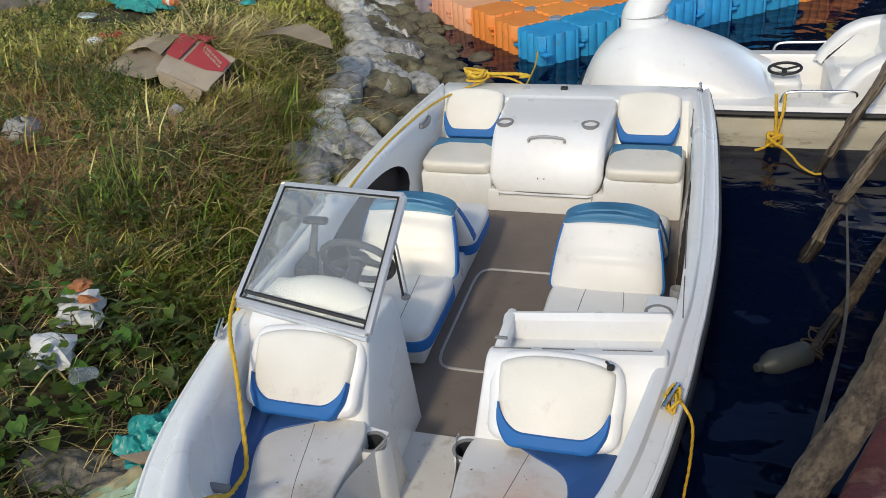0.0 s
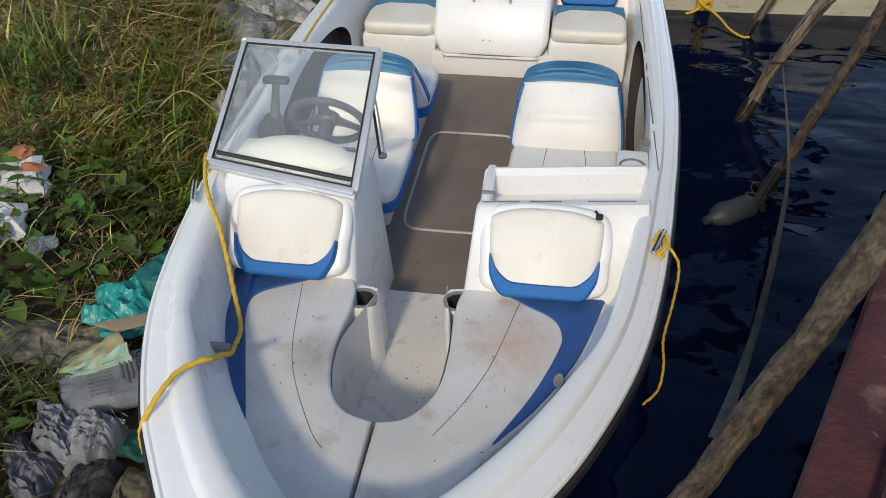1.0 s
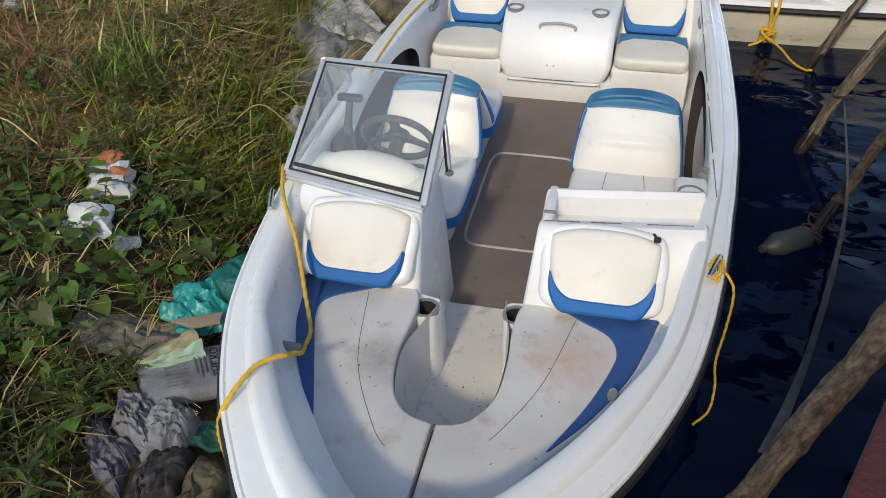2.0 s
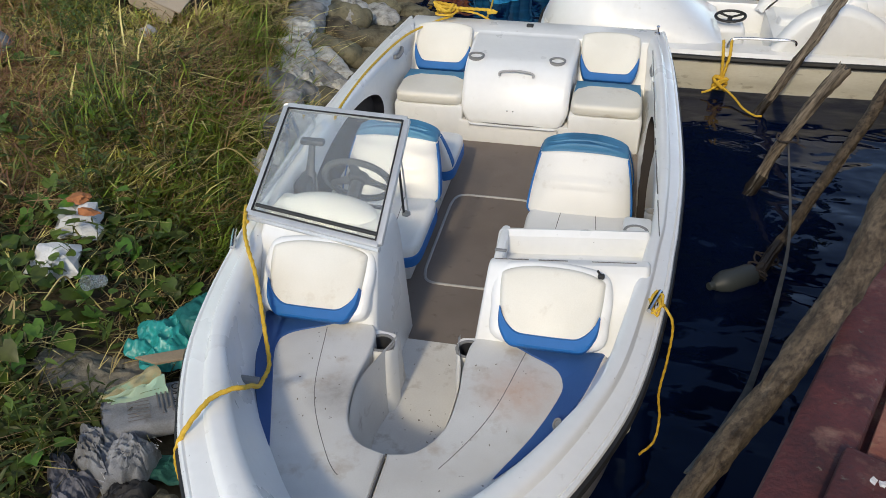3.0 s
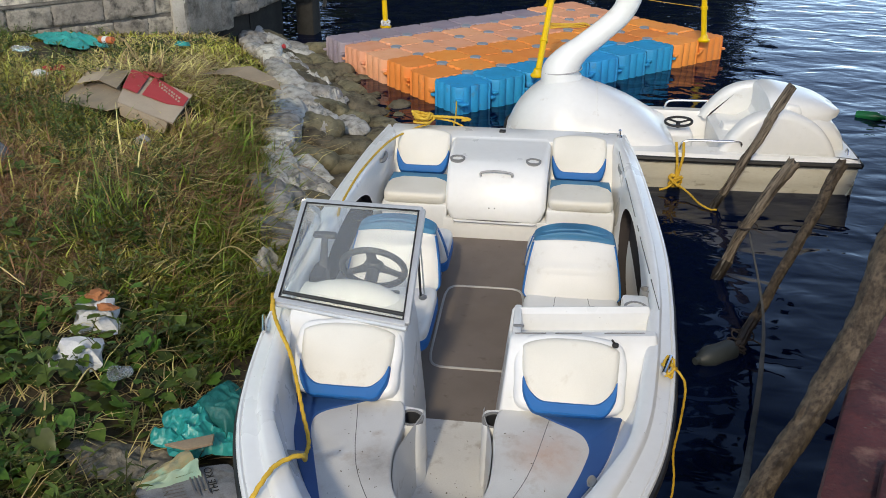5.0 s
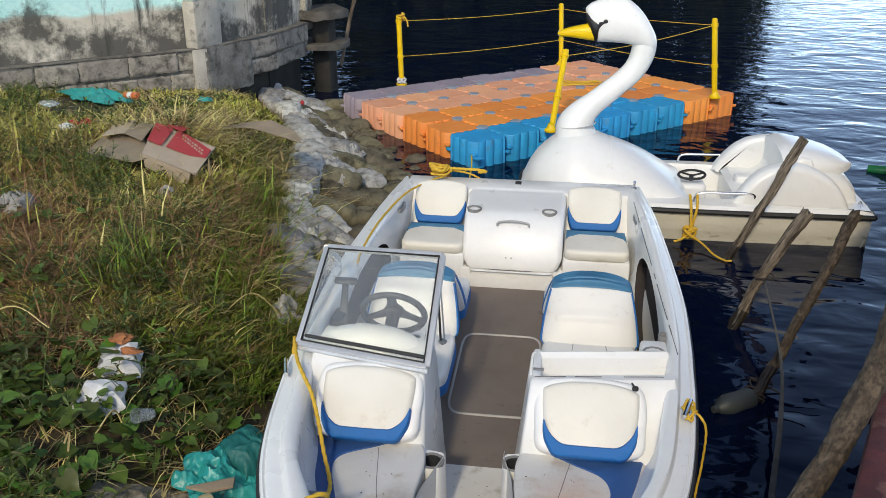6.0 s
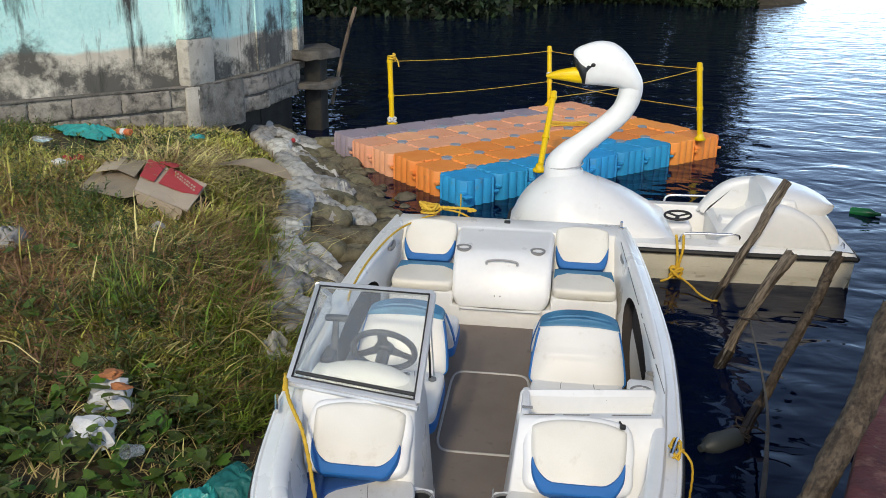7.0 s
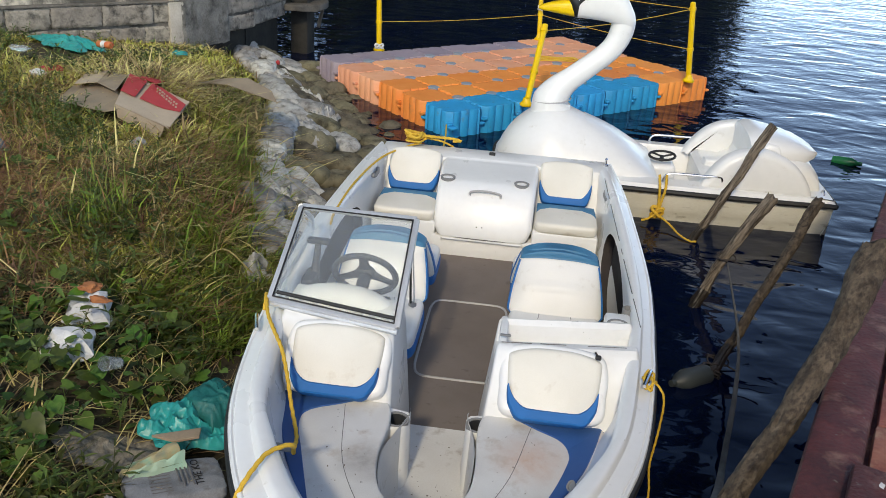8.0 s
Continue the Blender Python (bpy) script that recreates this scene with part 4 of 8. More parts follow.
# windscreen
TL, TR, BR, BL = Vector((-0.905, 2.72, 1.08)), Vector((-0.273, 2.575, 1.132)), Vector((-0.265, 2.005, 0.825)), Vector((-0.915, 2.17, 0.808))
screen = part("windscreen_frame", (lambda q: q)(joined(*[moved(block(0, (b - a).length, -0.016, 0.016, -0.012, 0.012, 0.004), basis(a, (b - a).normalized(), n.cross(b - a).normalized(), n))
              for a, b, n in [(p, q, (TR - TL).cross(BL - TL).normalized()) for p, q in ((TL, TR), (TR, BR), (BR, BL), (BL, TL))]])), ALU, boat, "brushed aluminium windscreen frame")
nrm = (TR - TL).cross(BL - TL).normalized()
PANE_FACES = [(0, 1, 2), (0, 2, 3), (6, 5, 4), (7, 6, 4), (0, 4, 5, 1), (1, 5, 6, 2), (2, 6, 7, 3), (3, 7, 4, 0)]
pane = part("windscreen_pane", outward(([tuple(p + nrm * d) for d in (0.002, -0.002) for p in (TL, TR, BR, BL)], PANE_FACES)), GLASS, screen, "clear windscreen glass")
pane.visible_shadow = False
inner = [p + ((TL + BR) / 2 - p) * 0.045 for p in (TL, TR, BR, BL)]
part("gasket", tube([tuple(p + nrm * -0.012) for p in inner], 0.006, 6, closed=True), BLACK, screen, "black rubber gasket")
low = [tuple(BL.lerp(BR, t) + Vector((0, 0.035, 0.028))) for t in np.linspace(0.04, 0.97, 8)]
part("gasket", tube(low, 0.009, 6), BLACK, screen)
part("sill", tube([tuple(BL.lerp(BR, t) + Vector((0, -0.012, -0.014))) for t in np.linspace(-0.01, 1.01, 8)], 0.014, 8), ALU, screen)
part("strut", tube([tuple(TR + Vector((0.006, -0.20, -0.115))), (-0.258, 2.40, 0.745)], 0.006, 8), BLACK, screen, "black screen strut")
part("strut", tube([tuple(TR + Vector((0.018, -0.19, -0.115))), (-0.240, 2.41, 0.745)], 0.004, 8), ALU, screen)
part("strut_foot", ball((-0.249, 2.405, 0.74), (0.022, 0.022, 0.014), 12, 6), GREYFIT, screen)
SA, SB, SC = TL + Vector((-0.01, 0.01, -0.005)), Vector((-0.985, 3.22, 0.80)), Vector((-0.93, 2.30, 0.78))
side_frame = part("side_screen_frame", joined(tube([tuple(SA), tuple(SB)], 0.016, 8), tube([tuple(SB), (-0.985, 3.24, 0.72)], 0.014, 8), tube([tuple(SC), (-0.975, 3.2, 0.72)], 0.012, 8)), ALU, boat, "dark aluminium side screen frame")
sp = part("side_screen_pane", outward(([tuple(p + Vector((d, 0, 0))) for d in (0, 0.004) for p in (SA, SB, Vector((-0.975, 3.22, 0.72)), SC)], PANE_FACES)), GLASS, side_frame)
sp.visible_shadow = False
for ob in (pane, sp):
    ob.data.shade_flat()

# steering wheel and throttle
wc, wn_, wu = Vector((-0.528, 2.575, 0.79)), Vector((0, 0.88, 0.475)), Vector((0, -0.475, 0.88))
m = basis(wc, Vector((1, 0, 0)), wu, Vector((1, 0, 0)).cross(wu))
wheel = part("steering_wheel", moved(tube([(0.162 * math.cos(a), 0.162 * math.sin(a), 0) for a in np.linspace(0, 2 * math.pi, 40, endpoint=False)], 0.017, 10, closed=True), m), DARKPLASTIC, boat, "dark grey three-spoke steering wheel")
for a in (90, 200, 340):
    ca, sa = math.cos(radians(a)), math.sin(radians(a))
    part("spoke", moved(tube([(0.02 * ca, 0.02 * sa, -0.015), (0.09 * ca, 0.09 * sa, -0.008), (0.158 * ca, 0.158 * sa, 0)], [0.04, 0.026, 0.024], 8, flat=0.4), m), DARKPLASTIC, wheel)
part("hub", moved(turned([(0.05, -0.03), (0.055, -0.015), (0.04, 0.01), (0.015, 0.014)], 20), m), DARKPLASTIC, wheel)
part("steering_column", tube([tuple(wc + wn_ * -0.02), (-0.535, 2.41, 0.70)], 0.035, 10), DARKPLASTIC, boat)
throttle = part("throttle_box", block(-0.895, -0.815, 2.62, 2.80, 0.54, 0.70, 0.025), DARKPLASTIC, boat, "dark throttle control box")
part("lever", tube(catmull([(-0.835, 2.70, 0.62), (-0.84, 2.76, 0.72), (-0.85, 2.85, 0.82)], 4), [0.034, 0.032, 0.03, 0.026, 0.023, 0.021, 0.019, 0.018, 0.018], 10, flat=0.6), DARKPLASTIC, throttle, "dark grey throttle lever")
part("grip", block(-0.915, -0.785, 2.83, 2.88, 0.81, 0.845, 0.016), DARKPLASTIC, throttle)
part("key_plate", block(-0.80, -0.74, 2.44, 2.46, 0.66, 0.74, 0.006), DARKPLASTIC, throttle)


# back-to-back seats
def cockpit_seat(cx):
    base = part("seat_box", block(cx - 0.22, cx + 0.22, 2.74, 3.93, 0.10, 0.28, 0.02), GEL, boat)
    for y0, y1, name in ((2.64, 3.22, "seat_cushion"), (3.57, 4.02, "aft_cushion")):
        cush = part(name, slab(ring_loop(cx, (y0 + y1) / 2, 0.278, (y1 - y0) / 2, 48, 7), 0.26, 0.375, 0.04, 5, True), VINYL_SEAT, base, "white vinyl seat cushion")
        part("seat_trim", slab(ring_loop(cx, (y0 + y1) / 2, 0.283, (y1 - y0) / 2 + 0.005, 48, 7), 0.255, 0.315, 0.012), BLUE, cush, "blue vinyl trim")
        if name == "seat_cushion":
            for u in (-0.10, 0.10):
                part("seam", tube(catmull([(cx + u * 1.4, y0 + 0.02, 0.362), (cx + u * 1.2, y0 + 0.08, 0.3755), (cx + u, y1 - 0.16, 0.3755), (cx + u * 0.9, y1 - 0.05, 0.375)], 5), 0.0018, 6), SEAM, cush)

    def padding(rev, yf, yt):
        """One padded backrest: a solid that narrows upwards, blue and rolled at its top, with a blue band down each side."""
        def ring(s, grow=0.0, shrink=1.0, dz=0.0):
            w = (0.285 - 0.052 * s ** 1.6) * (1 - 0.10 * max(0, 1 - s / 0.10) ** 2) * shrink + grow
            th = (0.082 - 0.036 * s) * (0.35 + 0.65 * shrink) + grow
            yc, zc = yf + (yt - yf) * s + rev * 0.06, 0.345 + 0.322 * s + dz
            out = []
            for px, py in ring_loop(0, 0, 1, 1, 56, 4.2):
                bulge = 0.022 * (1 - px ** 4) * math.sin(math.pi * min(1, s * 1.05)) + 0.010 * math.exp(-((s - 0.55) / 0.05) ** 2) * (1 - px * px) if py * rev < 0 else 0
                out.append((cx + px * w, yc + py * th - rev * bulge, zc - 0.028 * abs(px) ** 3 * s))
            return out
        face = [ring(0.0, -0.02, dz=0.0), *[ring(s) for s in np.linspace(0.03, 0.98, 20)]]
        pad = part("seat_backrest", loft(face, closed=True, cap=True), VINYL_SEAT, base, "white vinyl seat backrest", sharp=60)
        top = [ring(0.968, -0.004), ring(0.972, 0.003), *[ring(s, 0.003) for s in np.linspace(0.98, 1.0, 2)]]
        top += [ring(1.0, 0.003, math.cos(a) * 0.35 + 0.65, 0.036 * math.sin(a)) for a in np.linspace(0.25, math.pi / 2, 6)]
        part("top_roll", loft(top, closed=True, cap=True), BLUE_FADED, pad, "faded blue rolled top", sharp=60)
        for sgn in (-1, 1):
            rows = []
            for s in np.linspace(0.02, 0.95, 18):
                w, th = (0.285 - 0.052 * s ** 1.6) * (1 - 0.10 * max(0, 1 - s / 0.10) ** 2), 0.082 - 0.036 * s
                yc, z = yf + (yt - yf) * s + rev * 0.06, 0.345 + 0.322 * s - 0.028 * s
                rows.append([(cx + sgn * (w + d), yc - rev * th * q, z) for q, d in ((0.62, -0.010), (0.55, 0.003), (0.2, 0.005), (-0.15, 0.004), (-0.22, -0.008))])
            part("side_band", loft(rows), BLUE, pad, "bright blue vinyl band")

    padding(1, 3.15, 3.32)
    padding(-1, 3.64, 3.49)


cockpit_seat(-0.545)
cockpit_seat(0.515)

# engine cover, stern seats, stern deck
part("stern_base", block(-0.40, 0.365, 4.43, 5.2, 0.08, 0.255, 0.012), GEL, boat)
cover_prof = [(4.46, 0.24), (4.425, 0.25), (4.412, 0.265), (4.432, 0.34), (4.472, 0.43), (4.522, 0.51), (4.58, 0.57), (4.65, 0.602), (4.74, 0.616), (5.02, 0.622), (5.14, 0.624), (5.18, 0.60), (5.18, 0.24)]
cover = part("engine_cover", bent(prism_x(catmull(cover_prof, 3, True), -0.385, 0.35, 0.045, 6), lambda x, y, z: (x * (1 + 0.12 * max(0, y - 4.6)) * (1 - 0.16 * max(0, 0.34 - z) / 0.1 * max(0, 1 - (y - 4.4) / 0.2)), y, z)), GEL, boat, "white moulded engine cover", sharp=60)
part("cover_lip", tube(catmull([(-0.345, 4.435, 0.30), (-0.30, 4.425, 0.268), (-0.22, 4.418, 0.257), (-0.02, 4.413, 0.254), (0.19, 4.418, 0.257), (0.27, 4.425, 0.268), (0.315, 4.435, 0.30)], 5), 0.0035, 6), SEAM, cover)
for x in (-0.32, 0.24):
    part("cup_holder", turned([(0.015, -0.024), (0.05, -0.024), (0.055, -0.004), (0.058, 0.005), (0.045, 0.005), (0.042, -0.02), (0.015, -0.021)], 24, (x, 4.70, 0.620)), GREYFIT, cover, "grey plastic cup holder")
part("handle", tube(catmull([(-0.135, 4.545, 0.548), (-0.125, 4.553, 0.574), (-0.02, 4.560, 0.584), (0.085, 4.553, 0.574), (0.095, 4.545, 0.548)], 5), 0.012, 8, flat=0.7), TRIM, cover, "pale grey pull handle")
for x in (-0.06, -0.02):
    part("screw", ball((x, 4.434, 0.345), (0.006, 0.004, 0.006), 8, 5), STEEL, cover)
for cx, s in ((-0.61, -1), (0.595, 1)):
    part("stern_seat_box", block(cx - 0.245, cx + 0.245, 4.432, 5.0, 0.08, 0.355, 0.03), GEL, boat)
    cush = part("stern_cushion", slab(ring_loop(cx, 4.64, 0.235, 0.21, 44, 8), 0.345, 0.43, 0.03, 4, True), VINYL, boat, "cream vinyl stern seat cushion")
    panel = [(cx - 0.23, 4.85), (cx + 0.23, 4.85), (cx + 0.23, 4.63), (cx + 0.19, 4.70), (cx + 0.12, 4.755), (cx - 0.12, 4.755), (cx - 0.19, 4.70), (cx - 0.23, 4.63)]
    part("blue_panel", slab(inset(panel[::-1], 0.012), 0.38, 0.4335, 0.004, 2), BLUE_FADED, cush, "faded blue vinyl panel")
    backrest("stern_backrest", (cx - 0.012, 0.16, 0.205, 0.205), (4.89, 0.43), (5.10, 0.69), boat, VINYL, 0.07, 0.022, tip=0.5, label="cream vinyl stern backrest")
    part("backrest_wall", prism_x([(4.95, 0.30), (5.13, 0.60), (5.15, 0.624), (5.24, 0.624), (5.24, 0.30)], cx - 0.27, cx + 0.28, 0.02), GEL, boat)
part("stern_deck", block(-0.93, 0.92, 5.14, 5.44, 0.50, 0.627, 0.02), GEL, boat)
part("transom", block(-0.86, 0.85, 5.36, 5.43, -0.2, 0.56, 0.02), GEL, boat)
part("deck_fitting", block(-0.05, 0.0, 5.30, 5.34, 0.625, 0.645, 0.006), BLACK, boat, "small black deck fitting")
part("stern_light", joined(turned([(0.022, 0), (0.022, 0.012), (0.01, 0.016), (0.009, 0.05), (0.014, 0.055), (0.006, 0.065)], 12, (0.90, 5.33, 0.627))), STEEL, boat, "small chrome stern light socket")
for sx in (-1, 1):
    cl = [(sx * 0.885, 4.62, 0.60), (sx * 0.875, 4.66, 0.585), (sx * 0.872, 4.76, 0.58), (sx * 0.88, 4.80, 0.60)]
    part("grab_handle", tube(catmull(cl, 5), 0.016, 8), GREYFIT, boat, "grey plastic grab handle")


def cleat(x, y, z, ang, name="mooring_cleat"):
    c = joined(tube(catmull([(-0.07, 0, 0.032), (-0.03, 0, 0.036), (0.03, 0, 0.036), (0.07, 0, 0.032)], 4), 0.010, 8), tube([(-0.022, 0, 0), (-0.022, 0, 0.035)], 0.010, 8), tube([(0.022, 0, 0), (0.022, 0, 0.035)], 0.010, 8))
    part(name, moved(c, pose(x, y, z, 0, 0, ang)), STEEL, boat, "chrome mooring cleat")


cleat(0.875, 1.90, sheer(1.9) - 0.004, 72)
cleat(-0.935, 2.02, sheer(1.9) - 0.02, 108)
part("horn_vent", joined(block(0.648, 0.676, 1.99, 2.012, 0.785, 0.806, 0.007), tube([(0.656, 2.0, 0.806), (0.645, 2.0, 0.822)], 0.005, 6)), BLACK, boat, "small broken black vent")
part("bow_knob", tube([(-0.66, 1.36, 0.585), (-0.58, 1.37, 0.575)], 0.017, 10), GREYFIT, boat, "grey plastic handhold stub")
part("bow_speaker_hole", moved(turned([(0.022, 0), (0.024, 0.006), (0.017, 0.006), (0.015, -0.012), (0.006, -0.012)], 16), pose(0.562, 1.40, 0.545, 0, -55, 25)), GREYFIT, boat, "round grey fitting")
part("tray_lip", block(0.205, 0.245, 2.10, 2.38, 0.66, 0.755, 0.015), GEL, mate)
part("hinge", block(0.21, 0.26, 2.115, 2.13, 0.783, 0.792, 0.003), GREYFIT, mate)

for y0, y1 in ((2.42, 2.75), (2.82, 3.30), (3.38, 3.46), (3.60, 4.30), (4.42, 4.90)):
    part("coaming_scuff", tube([(float(np.interp(y, [2.4, 3.2, 4.85], [0.897, 0.884, 0.866])), y, sheer(y) + 0.0165) for y in np.linspace(y0, y1, 9)], 0.0028, 5), SEAM, boat, "dark scuffed line along the coaming")
for x0, x1 in ((0.22, 0.36), (0.40, 0.52), (0.62, 0.80)):
    part("console_scuff", tube([(x, 2.055 + 0.13 * (x - 0.2), 0.7865) for x in np.linspace(x0, x1, 6)], 0.0022, 5), SEAM, mate, "dark scuffed line on the console edge")
rgrit = random.Random(19)
chips = []
for k in range(90):
    if k < 60:
        gx, gy, gz = rgrit.uniform(-0.15, 0.12), rgrit.uniform(1.3, 2.1), 0.1215
        if k < 28:
            gx, gy = rgrit.gauss(0.06, 0.035), rgrit.gauss(1.62, 0.10)
    else:
        gx, gy, gz = rgrit.choice((rgrit.uniform(-0.5, -0.28), rgrit.uniform(0.2, 0.42))), rgrit.uniform(1.2, 1.75), 0.5065
    a, r_ = rgrit.uniform(0, 6.28), rgrit.uniform(0.0012, 0.004)
    chips.append(moved(block(-r_, r_, -r_ * 0.4, r_ * 0.4, 0, r_ * 0.4), pose(gx, gy, gz, 0, 0, math.degrees(a))))
tagged(mesh_object("grit", joined(*chips), GRIT), "dark grit and leaf crumbs in the bow", "grit", kind="stuff")

# yellow mooring ropes
solo("mooring_rope", joined(rope([(-0.965, 2.22, 0.70), (-0.955, 2.235, 0.79), (-0.94, 2.19, 0.812), (-0.885, 2.04, 0.80), (-0.82, 1.92, 0.79), (-0.755, 1.82, 0.76), (-0.705, 1.73, 0.69), (-0.655, 1.63, 0.585), (-0.612, 1.545, 0.528), (-0.596, 1.49, 0.522), (-0.588, 1.43, 0.535), (-0.565, 1.34, 0.58), (-0.53, 1.22, 0.70),
     (-0.495, 1.11, 0.80), (-0.516, 1.072, 0.826), (-0.566, 1.016, 0.828), (-0.592, 0.945, 0.815), (-0.615, 0.89, 0.785), (-0.64, 0.87, 0.73), (-0.66, 0.875, 0.65), (-0.668, 0.885, 0.56), (-0.66, 0.885, 0.46)], 0.0082)), ROPE, "yellow twisted mooring rope lying over the bow", "rope")
solo("mooring_rope", joined(rope([(-0.90, 3.35, 0.72), (-0.93, 3.6, 0.705), (-0.93, 4.2, 0.69), (-0.86, 4.85, 0.67), (-0.72, 5.25, 0.65), (-0.62, 5.36, 0.66), (-0.72, 5.40, 0.67), (-0.74, 5.33, 0.675), (-0.63, 5.31, 0.68), (-0.60, 5.40, 0.685), (-0.70, 5.42, 0.69), (-0.45, 5.44, 0.66),
     (-0.30, 5.5, 0.55), (-0.42, 5.85, 0.38), (-0.50, 6.2, 0.28), (-0.56, 6.6, 0.2), (-0.60, 7.2, 0.16), (-0.63, 7.52, 0.2)], 0.0075)), ROPE, "yellow twisted rope from boat to float", "rope")
pile_ = [(-0.66 + (0.07 + 0.03 * math.sin(a * 0.9)) * math.cos(a), 5.37 + (0.045 + 0.02 * math.cos(a * 1.7)) * math.sin(a), 0.69 + 0.003 * a + 0.012 * math.sin(a * 2.1)) for a in np.linspace(0, 17, 40)]
solo("mooring_rope", joined(rope(pile_ + [(-0.5, 5.42, 0.70), (-0.38, 5.45, 0.69), (-0.30, 5.44, 0.68), (-0.36, 5.40, 0.685)], 0.011)), ROPE, "yellow rope heaped on the stern corner", "rope")
knot = [(0.885 + (0.02 + 0.012 * math.sin(a * 0.7)) * math.cos(a), 1.90 + (0.05 + 0.012 * math.cos(a * 1.3)) * math.sin(a), sheer(1.9) + 0.02 + 0.016 * math.sin(a * 2.3)) for a in np.linspace(0, 15, 34)]
solo("mooring_rope", joined(rope(knot + [(0.93, 1.86, 0.76), (0.955, 1.85, 0.69), (0.955, 1.85, 0.52), (0.945, 1.84, 0.36), (0.965, 1.84, 0.22), (0.955, 1.80, 0.12), (0.90, 1.76, 0.07)], 0.0050)), ROPE, "yellow rope knotted round the bow cleat", "rope")


# ---- swan pedal boat ----
SY = 6.52
swan = thing("pedal_boat", (1.4, SY, 0.0), "white fibreglass swan-shaped pedal boat tied alongside", "pedal boat")


def build_swan():
    outline = catmull([(-0.05, SY), (-0.01, SY - 0.34), (0.25, SY - 0.60), (0.9, SY - 0.69), (1.8, SY - 0.70), (2.5, SY - 0.68), (2.90, SY - 0.655), (2.97, SY - 0.60), (2.98, SY), (2.97, SY + 0.60), (2.90, SY + 0.655), (2.5, SY + 0.68), (1.8, SY + 0.70), (0.9, SY + 0.69), (0.25, SY + 0.60), (-0.01, SY + 0.34)], 4, True)
    low = inset(outline, 0.13)
    hull_rows = [[(x, y, -0.1) for x, y in inset(outline, 0.09)], [(x, y, 0.03) for x, y in inset(outline, 0.05)], [(x, y, 0.09) for x, y in inset(outline, 0.034)], [(x, y, 0.105) for x, y in inset(outline, 0.026)], [(x, y, 0.27) for x, y in inset(outline, 0.012)]]
    part("hull", loft(hull_rows, closed=True), HULLOLD, swan, "yellowed white hull with a scum line")
    part("rub_band", tube([(x, y, 0.285) for x, y in outline], 0.024, 8, closed=True), BLACK, swan, "black rubber band")
    # deck with an open cockpit
    hole = catmull([(1.22, SY - 0.50), (1.95, SY - 0.50), (1.95, SY + 0.50), (1.22, SY + 0.50)], 1, True)
    hole = ring_loop(1.58, SY, 0.42, 0.52, len(outline), 6)
    start = min(range(len(hole)), key=lambda i: abs(hole[i][0] - outline[0][0]) + abs(hole[i][1] - outline[0][1]))
    hole = hole[start:] + hole[:start]
    if np.cross(np.array(hole[5]) - hole[0], np.array(hole[12]) - hole[0]) * np.cross(outline[5] - outline[0], outline[12] - outline[0]) < 0:
        hole = [hole[0]] + hole[1:][::-1]
    rows = [[(x, y, 0.30) for x, y in outline], [(x, y, 0.335) for x, y in inset(outline, 0.03 if True else 0)], [(x, y, 0.35) for x, y in hole], [(x, y, 0.33) for x, y in inset(hole, 0.012)], [(x, y, 0.10) for x, y in inset(hole, 0.05)]]
    area = lambda q: sum(a[0] * b[1] - b[0] * a[1] for a, b in zip(q, list(q[1:]) + [q[0]]))
    if area([tuple(p) for p in outline]) < 0:
        rows[1] = [(x, y, 0.335) for x, y in inset(outline, -0.03)]
    part("deck", loft(rows, closed=True), SWAN, swan)
    part("cockpit_floor", slab(ring_loop(1.58, SY, 0.40, 0.50, 32, 6), 0.05, 0.11, 0.0), SWAN, swan)
    # breast: rounded body that narrows to the neck and trails off as folded wings
    def section(x, hw, top):
        row = []
        for a in np.linspace(0, math.pi, 29):
            c, s = math.cos(a), math.sin(a)
            row.append((x, SY + hw * math.copysign(abs(c) ** 0.85, c), 0.30 + (top - 0.30) * abs(s) ** (1.45 if x < 0.7 else 1.45 - 0.6 * min(1, (x - 0.7) / 0.4))))
        return row

    stations = catmull([(-0.04, 0.06, 0.33), (0.01, 0.22, 0.45), (0.07, 0.34, 0.55), (0.14, 0.42, 0.63), (0.22, 0.48, 0.70), (0.31, 0.515, 0.76), (0.40, 0.535, 0.80), (0.52, 0.545, 0.80), (0.64, 0.55, 0.765), (0.76, 0.555, 0.715), (0.9, 0.56, 0.66), (1.05, 0.562, 0.59), (1.2, 0.56, 0.50), (1.35, 0.555, 0.40), (1.45, 0.54, 0.32)], 2)
    body = part("swan_body", loft([section(*q) for q in stations]), SWAN, swan)
    part("wing", loft([section(x, hw * 1.004, top - 0.03) for x, hw, top in stations if x > 0.74][:1] + [section(x, hw * 1.018, top + 0.008) for x, hw, top in stations if x > 0.74]), SWAN, body)
    neck = catmull([(0.44, SY, 0.62), (0.436, SY, 0.74), (0.434, SY, 0.84), (0.49, SY, 0.945), (0.594, SY, 1.05), (0.785, SY, 1.217), (0.91, SY, 1.345), (0.972, SY, 1.47), (0.985, SY, 1.60), (0.93, SY, 1.72)], 6)
    s = np.linspace(0, 1, len(neck))
    nk = part("neck", tube(neck, np.interp(s, [0, 0.111, 0.222, 0.333, 0.444, 0.555, 0.70, 0.80, 0.9, 1], [0.20, 0.19, 0.174, 0.134, 0.106, 0.098, 0.100, 0.106, 0.108, 0.10]), 30), SWAN, swan)
    part("collar", tube([(0.436 + 0.176 * math.cos(a), SY + 0.176 * math.sin(a), 0.842 + 0.02 * math.cos(a)) for a in np.linspace(0, 2 * math.pi, 30, endpoint=False)], 0.006, 6, closed=True), TRIM, nk)
